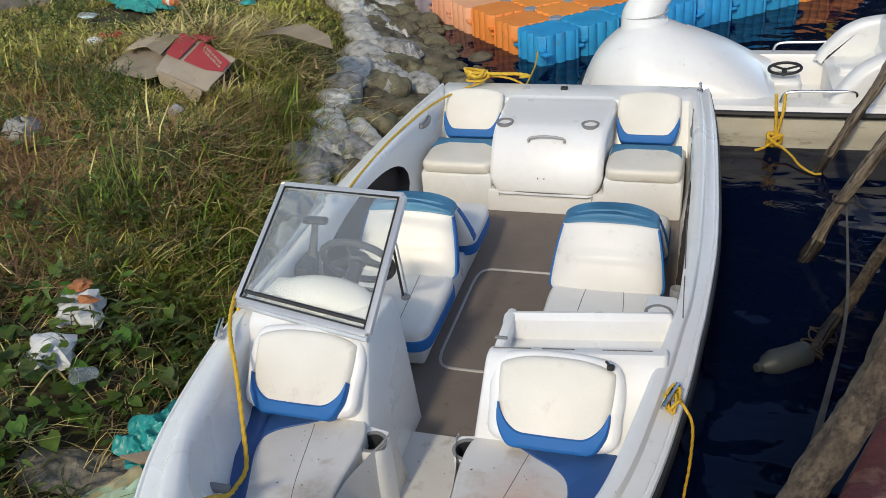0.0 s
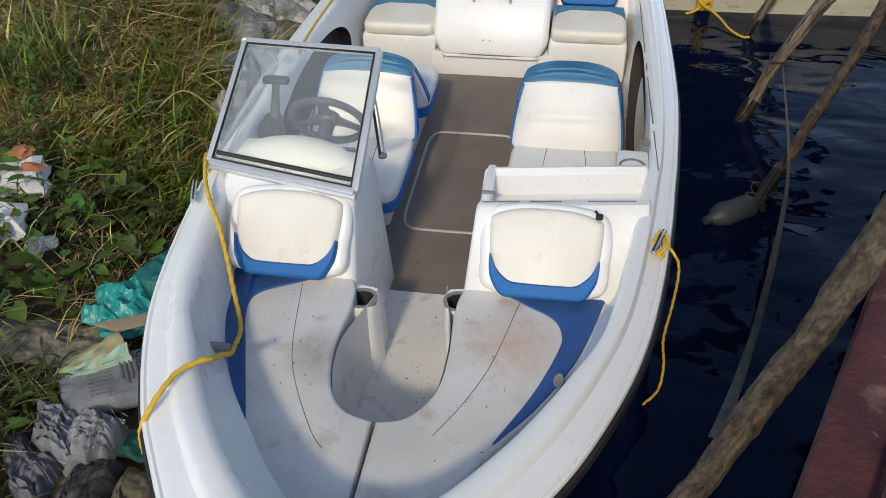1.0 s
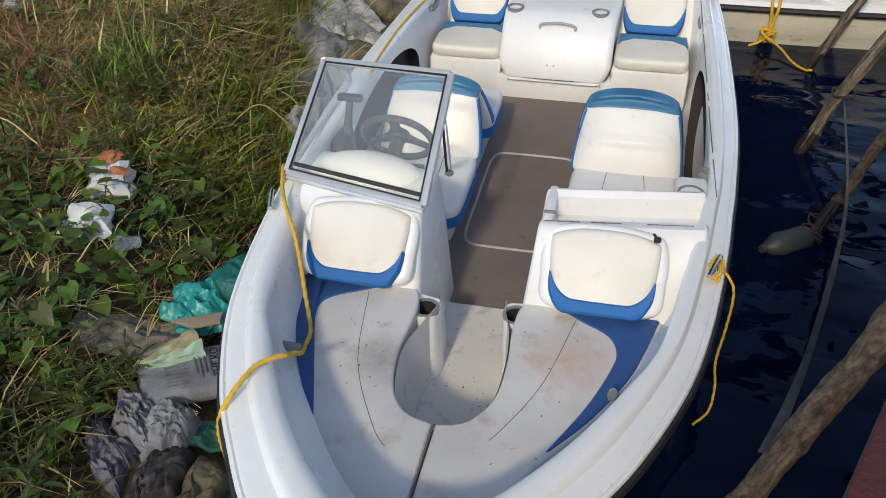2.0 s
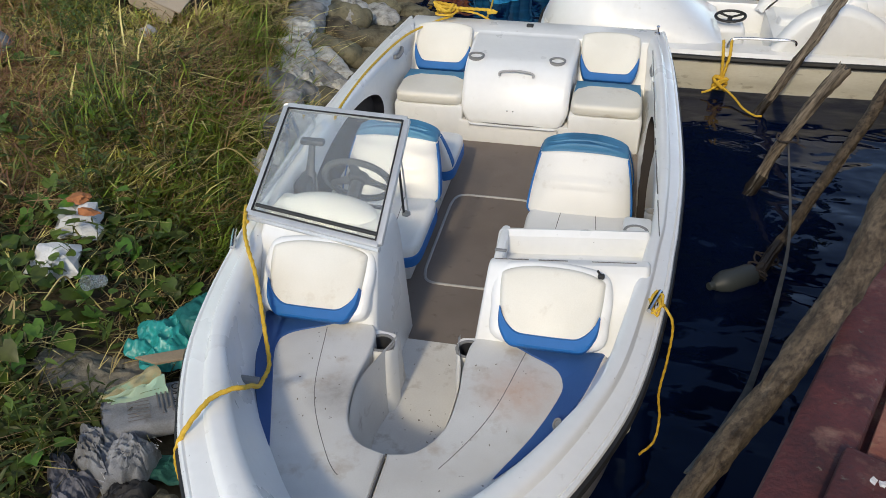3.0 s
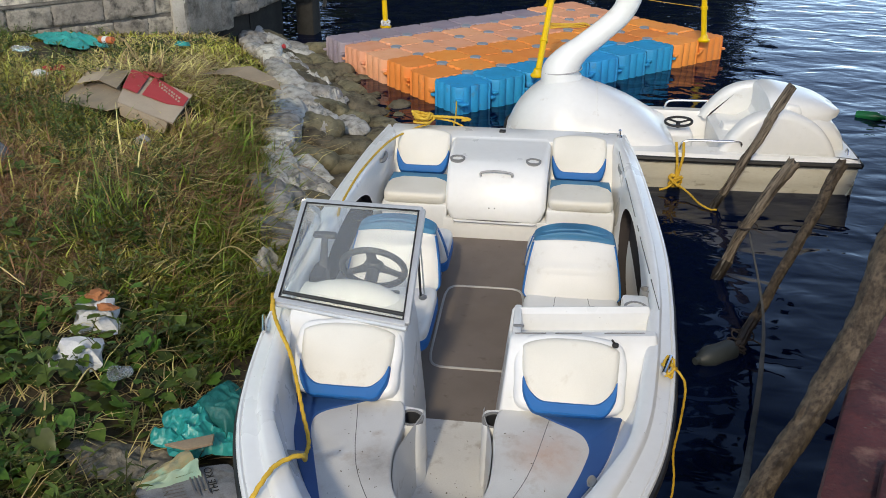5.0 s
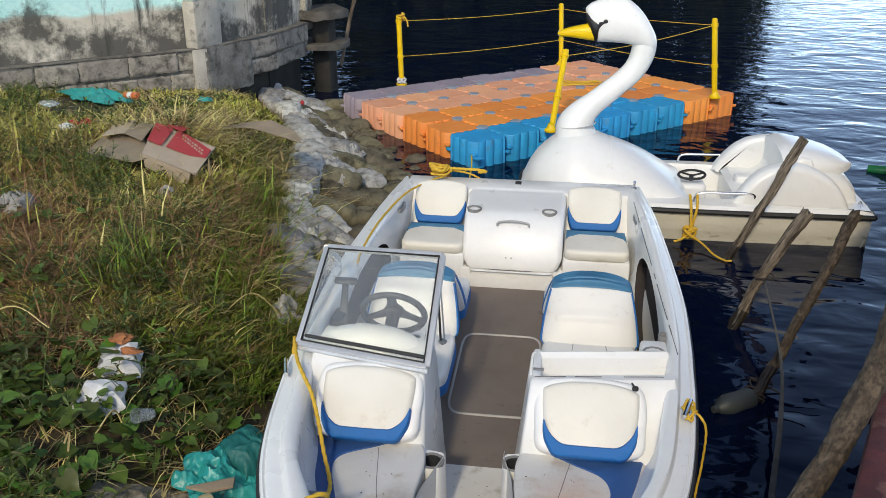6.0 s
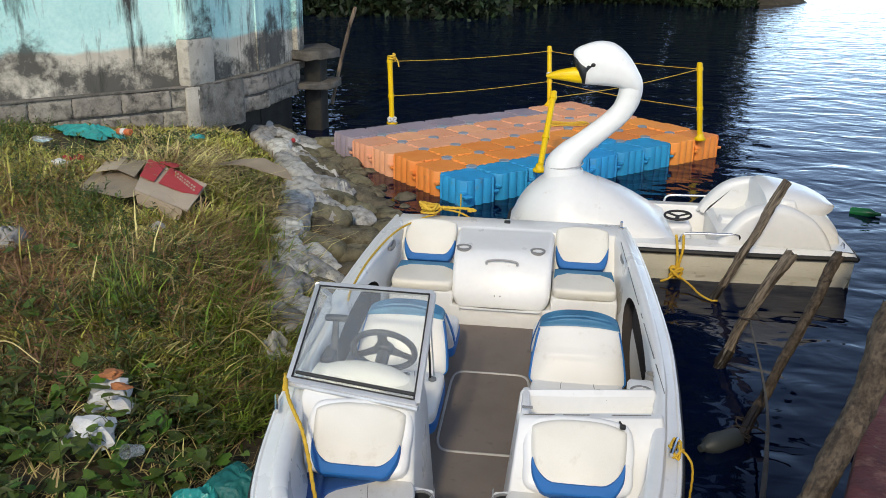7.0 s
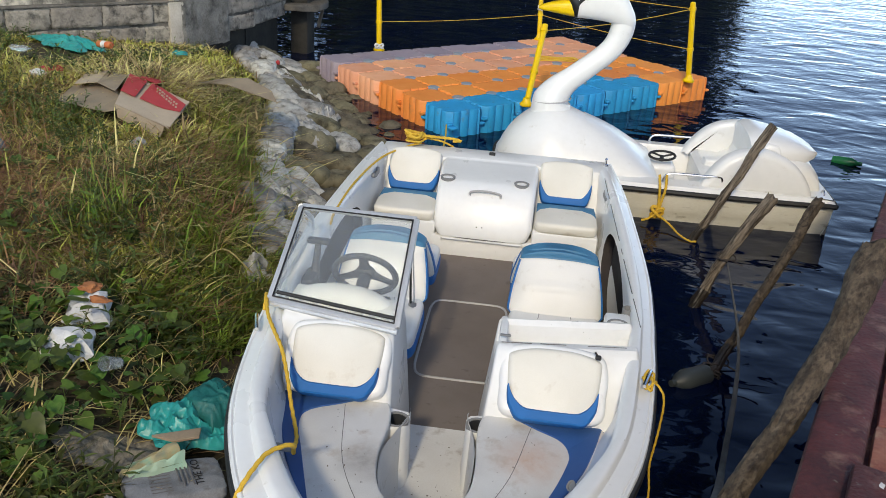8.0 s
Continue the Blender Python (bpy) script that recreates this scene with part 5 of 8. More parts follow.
    def lobe(rows, n=30, square=0.8):
        return [[(x, SY + hw * math.copysign(abs(math.cos(a)) ** square, math.cos(a)), (lo + hi) / 2 + (hi - lo) / 2 * math.copysign(abs(math.sin(a)) ** square, math.sin(a))) for a in np.linspace(0, 2 * math.pi, n, endpoint=False)] for x, lo, hi, hw in rows]

    head = catmull([(0.455, 1.862, 1.885, 0.02), (0.475, 1.80, 1.908, 0.05), (0.51, 1.68, 1.932, 0.078), (0.545, 1.605, 1.947, 0.093), (0.62, 1.597, 1.973, 0.115), (0.70, 1.594, 1.985, 0.13), (0.80, 1.588, 1.972, 0.14), (0.88, 1.575, 1.925, 0.14),
                    (0.95, 1.55, 1.86, 0.132), (1.02, 1.53, 1.765, 0.115), (1.07, 1.535, 1.67, 0.08), (1.088, 1.56, 1.62, 0.03)], 3)
    part("head", loft(lobe(head), closed=True, cap=True), SWAN, nk, sharp=60)
    part("beak", loft(lobe(catmull([(0.57, 1.603, 1.757, 0.088), (0.50, 1.607, 1.751, 0.08), (0.42, 1.618, 1.736, 0.072), (0.327, 1.63, 1.714, 0.06), (0.26, 1.637, 1.69, 0.045), (0.222, 1.648, 1.672, 0.022)], 3), 22, 0.75), closed=True, cap=True), YELLOW, nk, "yellow beak")
    mask = [(0.463, 1.80, 1.862, 0.045), (0.49, 1.72, 1.85, 0.072), (0.52, 1.64, 1.838, 0.092), (0.548, 1.598, 1.825, 0.104), (0.572, 1.596, 1.81, 0.110), (0.578, 1.69, 1.805, 0.112), (0.60, 1.73, 1.795, 0.119), (0.625, 1.765, 1.785, 0.124)]
    part("face_mask", loft(lobe(mask, 24), closed=True, cap=True), BEAKBLACK, nk, "black patch between beak and eye")
    for sgn in (-1, 1):
        part("eye", ball((0.632, SY + sgn * 0.117, 1.785), (0.022, 0.016, 0.018), 10, 6), BEAKBLACK, nk)
    # seats and tail
    seat = part("seat_moulding", prism_y([(1.86, 0.10), (1.86, 0.33), (1.92, 0.37), (2.12, 0.36), (2.22, 0.42), (2.30, 0.66), (2.36, 0.72), (2.46, 0.70), (2.55, 0.5), (2.55, 0.10)], SY - 0.415, SY + 0.455, 0.04, 4), SWAN, swan, "white moulded twin seat")
    part("seat_ridge", prism_y([(1.90, 0.33), (1.92, 0.42), (2.10, 0.43), (2.26, 0.52), (2.32, 0.70), (2.45, 0.70), (2.45, 0.33)], SY - 0.07, SY + 0.07, 0.03, 4), SWAN, seat)
    for sgn in (-1, 1):
        prof = catmull([(1.78, 0.31), (1.85, 0.42), (1.93, 0.53), (2.01, 0.605), (2.13, 0.662), (2.315, 0.685), (2.50, 0.63), (2.64, 0.54), (2.73, 0.42), (2.78, 0.31)], 5)
        fairing = bent(prism_y([tuple(p) for p in prof], *sorted((SY + sgn * 0.43, SY + sgn * 0.615)), 0.06, 6), lambda x, y, z: (x, y - sgn * 0.20 * max(0, z - 0.40), z))
        part("wing_fairing", fairing, SWAN, swan, sharp=60)
    tail = []
    for x, hw, top, bot in ((2.30, 0.42, 0.66, 0.5), (2.45, 0.44, 0.66, 0.45), (2.64, 0.44, 0.62, 0.38), (2.78, 0.43, 0.56, 0.33), (2.86, 0.41, 0.47, 0.32), (2.885, 0.39, 0.38, 0.31)):
        row = []
        for a in np.linspace(0, math.pi, 21):
            c, q = math.cos(a), math.sin(a)
            row.append((x, SY + hw * math.copysign(abs(c) ** 0.6, c), bot + (top - bot) * abs(q) ** 0.5))
        tail.append(row)
    part("tail", loft(tail, cap=True), SWAN, swan)
    over = []
    for x, hw, top, bot in ((2.24, 0.41, 0.745, 0.48), (2.29, 0.415, 0.775, 0.50), (2.38, 0.41, 0.772, 0.50), (2.50, 0.40, 0.752, 0.51), (2.62, 0.37, 0.725, 0.53), (2.73, 0.32, 0.695, 0.555), (2.82, 0.24, 0.655, 0.58), (2.875, 0.13, 0.625, 0.595)):
        over.append([(x - 0.03 * math.sin(a), SY + hw * math.copysign(abs(math.cos(a)) ** 0.6, math.cos(a)), bot + (top - bot) * abs(math.sin(a)) ** 0.5) for a in np.linspace(0, math.pi, 25)])
    over.append([(2.83, p[1] * 0.9 + SY * 0.1, 0.585) for p in over[-1]])
    part("tail_shell", loft(over, cap=True), SWAN, swan)
    part("pedal_housing", block(1.38, 1.66, SY - 0.14, SY + 0.14, 0.08, 0.345, 0.05, 4), SWAN, swan)
    # wheel, rails, ring
    wc = Vector((1.53, SY, 0.40))
    m = pose(*wc, 3, -4, 0)
    sw = part("steering_wheel", moved(tube([(0.12 * math.cos(a), 0.12 * math.sin(a), 0) for a in np.linspace(0, 2 * math.pi, 30, endpoint=False)], 0.012, 8, closed=True), m), BLACK, swan, "small black steering wheel")
    for a in (20, 140, 260):
        part("spoke", moved(tube([(0, 0, -0.01), (0.115 * math.cos(radians(a)), 0.115 * math.sin(radians(a)), 0)], 0.009, 6), m), BLACK, sw)
    part("column", tube([(1.53, SY, 0.40), (1.525, SY, 0.33)], 0.02, 8), BLACK, sw)
    for sgn in (-1, 1):
        part("side_rail", tube(catmull([(1.47, SY + sgn * 0.60, 0.33), (1.49, SY + sgn * 0.60, 0.40), (1.56, SY + sgn * 0.60, 0.425), (1.80, SY + sgn * 0.60, 0.43), (1.96, SY + sgn * 0.60, 0.43), (1.98, SY + sgn * 0.60, 0.38)], 5), 0.012, 8), STEEL, swan, "bent chrome side rail")
    part("mooring_ring", tube([(2.86 + 0.0 * math.cos(a), SY - 0.56 + 0.04 * math.cos(a), 0.35 + 0.045 * math.sin(a)) for a in np.linspace(0.2, 2.94, 12)], 0.008, 8), STEEL, swan)


build_swan()
tuft = [(1.45 + 0.05 * math.cos(a * 1.7), SY - 0.74 + 0.02 * math.sin(a), 0.10 + 0.05 * math.sin(a * 1.3)) for a in np.linspace(0, 12, 22)]
solo("mooring_rope", joined(rope([(1.44, SY - 0.60, 0.40), (1.44, SY - 0.72, 0.33), (1.45, SY - 0.735, 0.2), (1.45, SY - 0.74, 0.12)], 0.011), rope([(1.50, SY - 0.60, 0.41), (1.49, SY - 0.725, 0.33), (1.47, SY - 0.74, 0.2), (1.46, SY - 0.74, 0.12)], 0.011), rope(tuft, 0.012),
     rope([(1.45, SY - 0.75, 0.1), (1.38, SY - 0.77, 0.05), (1.32, SY - 0.78, 0.03)], 0.009), rope([(1.47, SY - 0.75, 0.08), (1.56, SY - 0.85, 0.04), (1.62, SY - 1.0, 0.02), (1.70, SY - 1.1, 0.01), (1.75, SY - 1.12, 0.02)], 0.008)), ROPE, "yellow rope tied in a ragged knot on the rail", "rope")


# ---- floating platform of plastic cubes ----
PO, PANG = Vector((-0.621, 7.657, 0.0)), radians(42.8)
TOP, CUBE = 0.30, 0.5
platform = thing("floating_platform", tuple(PO), "floating platform of orange, blue and purple plastic cubes", "platform")
platform.rotation_euler = (0, 0, PANG)
flute = []
for side in range(4):
    for t in np.linspace(-0.5, 0.5, 34, endpoint=False):
        d = 0.249 - (0.05 * (abs(t) - 0.38) / 0.12 if abs(t) > 0.38 else 0.040 * (1 - abs(math.cos(math.pi * 3.95 * t)) ** 0.55))
        x, y = d, t * 0.498
        for _ in range(side):
            x, y = -y, x
        flute.append((x, y))


def float_cube():
    top = np.array(flute)
    rows = [[(x * 0.97, y * 0.97, TOP - 0.40) for x, y in top], [(x, y, TOP - 0.37) for x, y in top], [(x, y, TOP - 0.02) for x, y in top], [(x * 0.975, y * 0.975, TOP) for x, y in top], [(0.20 * x / math.hypot(x, y), 0.20 * y / math.hypot(x, y), TOP + 0.003) for x, y in top], [(0.15 * x / math.hypot(x, y), 0.15 * y / math.hypot(x, y), TOP + 0.001) for x, y in top]]
    cubes = [loft(rows, closed=True, cap=True)]
    for k in range(4):
        cubes.append(moved(block(0.20, 0.262, 0.2, 0.262, TOP - 0.15 - 0.035 * (k % 2), TOP - 0.12 - 0.035 * (k % 2), 0.006), pose(0, 0, 0, 0, 0, 90 * k)))
    return joined(*cubes)


cube_mesh = {}
shape = float_cube()
rnd = random.Random(4)
for u in range(9):
    for v in range(6):
        if v == 0:
            m_ = BLUEFLOAT if u < 7 else ORANGE
        elif v == 5:
            m_ = PURPLE if u < 7 else SALMON
        elif v == 1 and u in (4, 5, 6):
            m_ = BLUEFLOAT if u == 5 else ORANGE
        elif v >= 3:
            m_ = SALMON
        else:
            m_ = ORANGE
        if m_.name not in cube_mesh:
            ob = mesh_object("float_cube", shape, m_, 50)
            cube_mesh[m_.name] = ob.data
        else:
            ob = new("float_cube", cube_mesh[m_.name])
        ob.parent = platform
        ob.location = ((u + 0.5) * CUBE, (v + 0.5) * CUBE, rnd.uniform(-0.012, 0.008))
        ob.rotation_euler = (rnd.uniform(-0.012, 0.012), rnd.uniform(-0.012, 0.012), 0)
pin_shape = turned([(0.070, TOP - 0.03), (0.073, TOP + 0.004), (0.064, TOP + 0.010), (0.02, TOP + 0.007)], 14)
pin_data = None
for u in range(1, 9):
    for v in range(1, 6):
        ob = mesh_object("pin", pin_shape, PIN) if pin_data is None else new("pin", pin_data)
        pin_data = ob.data
        ob.parent = platform
        ob.location = (u * CUBE, v * CUBE, 0)
for x, y in ((0.03, -0.04), (4.53, 1.4)):
    ob = mesh_object("ear", block(-0.05, 0.05, -0.05, 0.05, 0.12, 0.145, 0.008), ORANGE if y > 0 else BLUEFLOAT)
    ob.parent = platform
    ob.location = (x, y, 0)


def rail_post(x, y, lean, tall, label="yellow plastic rail post"):
    p = thing("rail_post", (x, y, TOP), label, "post", "rail posts")
    d = Vector((lean[0], lean[1], tall))
    at = lambda t: (x + d.x * t, y + d.y * t, TOP + d.z * t)
    part("shaft", tube([at(t) for t in np.linspace(0, 1, 9)], 0.036, 14), YELLOW, p)
    part("foot", moved(turned([(0.075, 0.0), (0.08, 0.02), (0.05, 0.05), (0.04, 0.09)], 18), Matrix.Translation((x, y, TOP))), YELLOW, p)
    for t in (0.42, 0.93):
        part("collar", tube([at(t - 0.02), at(t + 0.02)], 0.046, 14), YELLOW, p)
    part("cap", ball(at(1.0), (0.037, 0.037, 0.02), 12, 6), YELLOW, p)
    return [Vector(at(0.93)), Vector(at(0.42))]


pa = rail_post(-1.95, 10.56, (-0.03, 0, ), 0.95)
pb = rail_post(0.28, 12.45, (-0.05, 0.1), 0.92)
pc = rail_post(2.33, 10.36, (-0.12, 0), 1.02)
pd = rail_post(0.20, 8.28, (0.12, 0.72), 0.80, "yellow plastic rail post leaning inwards")
for p, q in ((pa, pb), (pb, pc)):
    for k in (0, 1):
        a, b = p[k], q[k]
        pts = [tuple(a.lerp(b, t) - Vector((0, 0, 0.03 * math.sin(math.pi * t)))) for t in np.linspace(0, 1, 12)]
        solo("guard_line", tube(pts, 0.0045, 6), ROPE, "thin yellow guard line between rail posts", "rope", "guard lines")
solo("guard_line", tube([tuple(pc[0].lerp(pd[0], t) - Vector((0, 0, 0.04 * math.sin(math.pi * t)))) for t in np.linspace(0, 1, 12)], 0.0045, 6), ROPE, "thin yellow guard line between rail posts", "rope", "guard lines")
tie = [(-1.95 + 0.05 * math.cos(a), 10.56 + 0.05 * math.sin(a), TOP + 0.90 + 0.006 * a) for a in np.linspace(0, 14, 30)]
solo("tied_cord", rope(tie + [(-1.86, 10.52, 1.2), (-1.84, 10.5, 1.12)], 0.010), ROPE, "yellow cord wound round a rail post", "rope")
coil = [(0.55 + (0.25 - 0.004 * a) * math.cos(a) * 1.3, 11.0 + 0.16 * math.sin(a * 1.1), TOP + 0.015 + 0.01 * math.sin(3 * a)) for a in np.linspace(0, 16, 40)]
solo("loose_rope", rope(coil, 0.010, lobes=0), ROPE, "loose yellow rope lying on the floats", "rope")


for x, y, z in ((-1.95, 10.53, TOP + 0.07), (0.265, 12.46, TOP + 0.50)):
    bow_ = [(x + (0.05 + 0.015 * math.sin(3.1 * a)) * math.cos(a), y + (0.05 + 0.015 * math.cos(2.3 * a)) * math.sin(a), z + 0.03 * math.sin(1.7 * a)) for a in np.linspace(0, 25, 60)]
    solo("cloth_tie", tube(bow_, 0.012, 6), FOAM, "white rag tied round a rail post", "rag", "cloth ties")


# ---- stakes, log, strip, floats ----
def stake(name, pts, radii, material, label, group="leaning stakes", gnarl=0.22, seed=0):
    """A weathered pole: lengthwise cracks, knots, and a splintered end."""
    c = catmull(pts, 22)
    for q in range(len(c)):
        c[q] += np.array([0.032 * noise.noise(Vector((q * 0.07, seed + 2.3, len(label) * 1.3))), 0.032 * noise.noise(Vector((q * 0.07, seed + 8.1, len(label) * 1.3))), 0]) * (1.0 if group else 0.15)
    k, sides = len(c), 26
    r = np.interp(np.linspace(0, 1, k), np.linspace(0, 1, len(radii)), radii)
    v, f = tube(c, r, sides)
    run = np.r_[0, np.cumsum(np.linalg.norm(np.diff(c, axis=0), axis=1))]
    rr_ = random.Random(seed + len(label))
    knots = [(rr_.uniform(0.1, 0.95) * run[-1], rr_.uniform(0, 6.28)) for _ in range(int(run[-1] * 5) + 1)]
    out = []
    for j in range(k):
        for i in range(sides):
            a = 2 * math.pi * i / sides
            p = Vector(v[j * sides + i])
            o = Vector(c[j])
            ridge = 1 - 2.2 * abs(noise.noise(Vector((math.cos(a) * 3.0 + seed, math.sin(a) * 3.0, run[j] * 2.6))))
            q = 1 + gnarl * ridge + 0.10 * noise.noise(Vector((math.cos(a) * 1.2, math.sin(a) * 1.2 + seed, run[j] * 9))) + 0.17 * noise.noise(Vector((math.cos(a) * 5, math.sin(a) * 5 + seed, run[j] * 30)))
            for kr, ka in knots:
                da = (a - ka + math.pi) % (2 * math.pi) - math.pi
                q += (0.35 if group else 0.10) * math.exp(-((run[j] - kr) / (0.9 * r[j])) ** 2 - (da / 0.5) ** 2)
            p = o + (p - o) * q
            if j >= k - 2:
                p += Vector(c[-1] - c[-3]).normalized() * (0.9 * r[j] * noise.noise(Vector((math.cos(a) * 2.5 + seed * 3, math.sin(a) * 2.5, 7))))
            out.append(tuple(p))
    ob = solo(name, (out, f), material(pts[0], pts[-1]) if callable(material) else material, label, "stake", group, sharp=28)
    wet = [j for j in range(k) if c[j][2] < 0.13]
    if len(wet) > 3:
        ring = [[tuple(Vector(c[j]) + (Vector(out[j * sides + i]) - Vector(c[j])) * (1.05 if j < wet[-1] else 1.0)) for i in range(sides)] for j in wet]
        part("wet_foot", loft(ring, closed=True), WET, ob, "wet dark wood at the waterline")
    return ob


stake("wooden_stake", [(1.58, 5.41, -0.25), (1.75, 5.47, 0.02), (1.98, 5.56, 0.50), (2.21, 5.65, 1.0)], (0.026, 0.028, 0.030, 0.036), wood_along, "weathered wooden stake leaning out of the water")
stake("wooden_stake", [(1.40, 4.16, -0.25), (1.56, 4.24, 0.02), (1.76, 4.36, 0.40), (2.0, 4.49, 0.79)], (0.026, 0.029, 0.032, 0.040), wood_along, "weathered wooden stake with a tied cord")
stake("wooden_stake", [(1.36, 3.05, -0.28), (1.52, 3.30, 0.0), (1.72, 3.60, 0.20), (2.02, 4.04, 0.5), (2.33, 4.48, 0.79)], (0.026, 0.027, 0.027, 0.029, 0.036), bark_along, "weathered wooden stake wound with old netting")
stake("log_post", [(0.83, 0.70, 0.80), (0.93, 0.79, 0.93), (1.03, 0.89, 1.07), (1.165, 1.03, 1.24), (1.32, 1.21, 1.47), (1.445, 1.40, 1.70)], (0.030, 0.033, 0.035, 0.038, 0.045, 0.053), bark_along, "rough bark-covered log leaning against the quay", "", 0.09, 5)
strip = catmull([(1.757, 4.36, 0.321), (1.669, 3.42, 0.243), (1.54, 2.8, 0.219), (1.39, 2.25, 0.16), (1.189, 1.6, 0.504), (1.06, 1.2, 0.746), (0.953, 0.88, 0.953)], 8)
strip_w = np.interp(np.linspace(0, 1, len(strip)), [0, 0.2, 0.4, 0.7, 1], [0.005, 0.008, 0.014, 0.016, 0.017])
solo("bamboo_strip", loft([[tuple(Vector(p) + Vector((u * w, -0.3 * u * w, 0.35 * w * (1 - u * u)))) for u in (-1, -0.85, -0.4, 0, 0.4, 0.85, 1)] + [tuple(Vector(p) + Vector((u * w, -0.3 * u * w, -0.006))) for u in (1, 0, -1)] for p, w in zip(strip, strip_w)], closed=True, cap=True), STRAP, "grey split bamboo strip tied to the stakes", "strip", sharp=40)
stake("wooden_stake", [(0.66, 0.56, -0.3), (0.76, 0.63, 0.30), (0.86, 0.72, 0.82)], (0.035, 0.032, 0.03), bark_along, "dark stake under the lower end of the log")
net = [(1.52 + 0.05 * math.cos(a * 1.3), 3.28 + 0.05 * math.sin(a * 1.1), 0.03 + 0.04 * math.sin(a * 0.7)) for a in np.linspace(0, 30, 60)]
solo("old_netting", rope(net, 0.005, lobes=0), POCKET, "tangle of old cord round a stake", "netting")
for x, y, z in ((1.74, 4.34, 0.36), (1.58, 3.40, 0.05)):
    wrap = [(x + 0.065 * math.cos(a), y + 0.065 * math.sin(a), z + 0.006 * math.sin(a * 3)) for a in np.linspace(0, 15, 30)]
    solo("tied_cord", rope(wrap + [(x + 0.12, y - 0.02, z - 0.05)], 0.005, lobes=0), POCKET, "old cord tied round a stake", "cord", "stake ties")
fl = moved(turned([(0.02, -0.15), (0.06, -0.14), (0.068, -0.11), (0.064, -0.03), (0.068, 0.05), (0.05, 0.10), (0.024, 0.13), (0.022, 0.16), (0.01, 0.162)], 20), pose(1.385, 3.195, 0.02, 0, 88, 216))
solo("plastic_bottle", fl, GREYBOTTLE, "cloudy plastic bottle floating beside a stake", "bottle")
gb = moved(turned([(0.02, -0.16), (0.055, -0.15), (0.06, -0.1), (0.058, 0.05), (0.025, 0.11), (0.02, 0.16), (0.01, 0.162)], 16), pose(3.83, 8.2, 0.02, 0, 84, -30))
solo("green_bottle", gb, GREENGLASS, "green plastic bottle floating on the lake", "bottle")


# ---- quay ----
EX, EY = Vector((0.398, 0.917, 0)), Vector((0.917, -0.398, 0))
quay_frame = basis(Vector((0.95, 0.35, 0)), EY, EX, Vector((0, 0, 1)))   # across the quay, along it, up
quay = thing("quay", (0.95, 0.35, 0.0), "worn red-painted concrete quay with loose pavers", "quay", kind="structure")
q_at = lambda shape: moved(shape, quay_frame)
part("quay_wall", q_at(block(0.02, 5.0, -9.0, 9.0, -1.2, 1.235, 0.02)), REDCON, quay)
part("edge_beam", q_at(block(0.0, 0.16, -9.0, 9.0, 1.12, 1.30, 0.025)), REDCON, quay, "chipped red edge beam")
part("raised_slab", q_at(block(0.13, 0.62, -1.2, 0.42, 1.25, 1.345, 0.015)), REDCON, quay, "raised red slab at the edge")
rq = random.Random(8)
paver_data = None
y = 0.46
row = 0
while y < 5.2:
    x = 0.175
    while x < 1.5:
        if paver_data is None:
            ob = mesh_object("paver", block(-0.145, 0.145, -0.145, 0.145, 0, 0.05, 0.008), PAVER)
            paver_data = ob.data
        else:
            ob = new("paver", paver_data)
        ob.parent = quay
        ob.matrix_basis = Matrix.Translation((-0.95, -0.35, 0)) @ quay_frame @ pose(x + 0.145, y + 0.145, 1.238 + rq.uniform(-0.006, 0.006), rq.uniform(-1, 1), rq.uniform(-1, 1), rq.uniform(-1.5, 1.5))
        x += 0.297
    y += 0.297
    row += 1
rc = random.Random(31)
for k in range(9):
    c_ = quay_frame @ Vector((rc.uniform(0.2, 0.9), rc.uniform(0.1, 2.2), 1.30))
    c_.z = 1.352 if (quay_frame.inverted() @ c_).y < 0.42 else 1.293
    part("paint_flake", slab([(c_.x + 0.008 * math.cos(a) * rc.uniform(0.5, 1.4), c_.y + 0.008 * math.sin(a) * rc.uniform(0.5, 1.4)) for a in np.linspace(0, 6.28, 8, endpoint=False)], c_.z - 0.008, c_.z, 0.0), FOAM, quay, "pale flake of old paint")
rail = thing("orange_railing", (1.42, 0.66, 1.30), "bright orange painted pipe railing on the quay", "railing")
part("post", tube([(1.40, 0.62, 1.30), (1.57, 0.78, 1.62), (1.80, 0.98, 2.1)], 0.05, 16), ORANGEPAINT, rail)
part("post", tube([(1.33, 0.30, 1.30), (1.56, 0.62, 1.70), (1.75, 0.85, 2.05)], 0.045, 16), ORANGEPAINT, rail)


# ---- old building beside the lake ----
building = thing("lakeside_building", (-4.6, 8.6, 0.6), "old blue-painted wall stained black, on a stone plinth", "building")
# foot of the plinth in plan, from the land side round to the lake
PL = [Vector((-9.63, 3.24, 0)), Vector((-4.02, 8.65, 0)), Vector((-3.56, 10.0, 0)), Vector((-3.42, 11.06, 0))]
rs = random.Random(12)


def along(a, b, t0, t1, d0, d1, z0, z1, r=0.01):
    """A block that follows a wall line: t along it in metres, d behind its face."""
    e = (b - a).normalized()
    n = Vector((-e.y, e.x, 0))
    return moved(block(t0, t1, d0, d1, z0, z1, r), basis(a, e, n, Vector((0, 0, 1))))


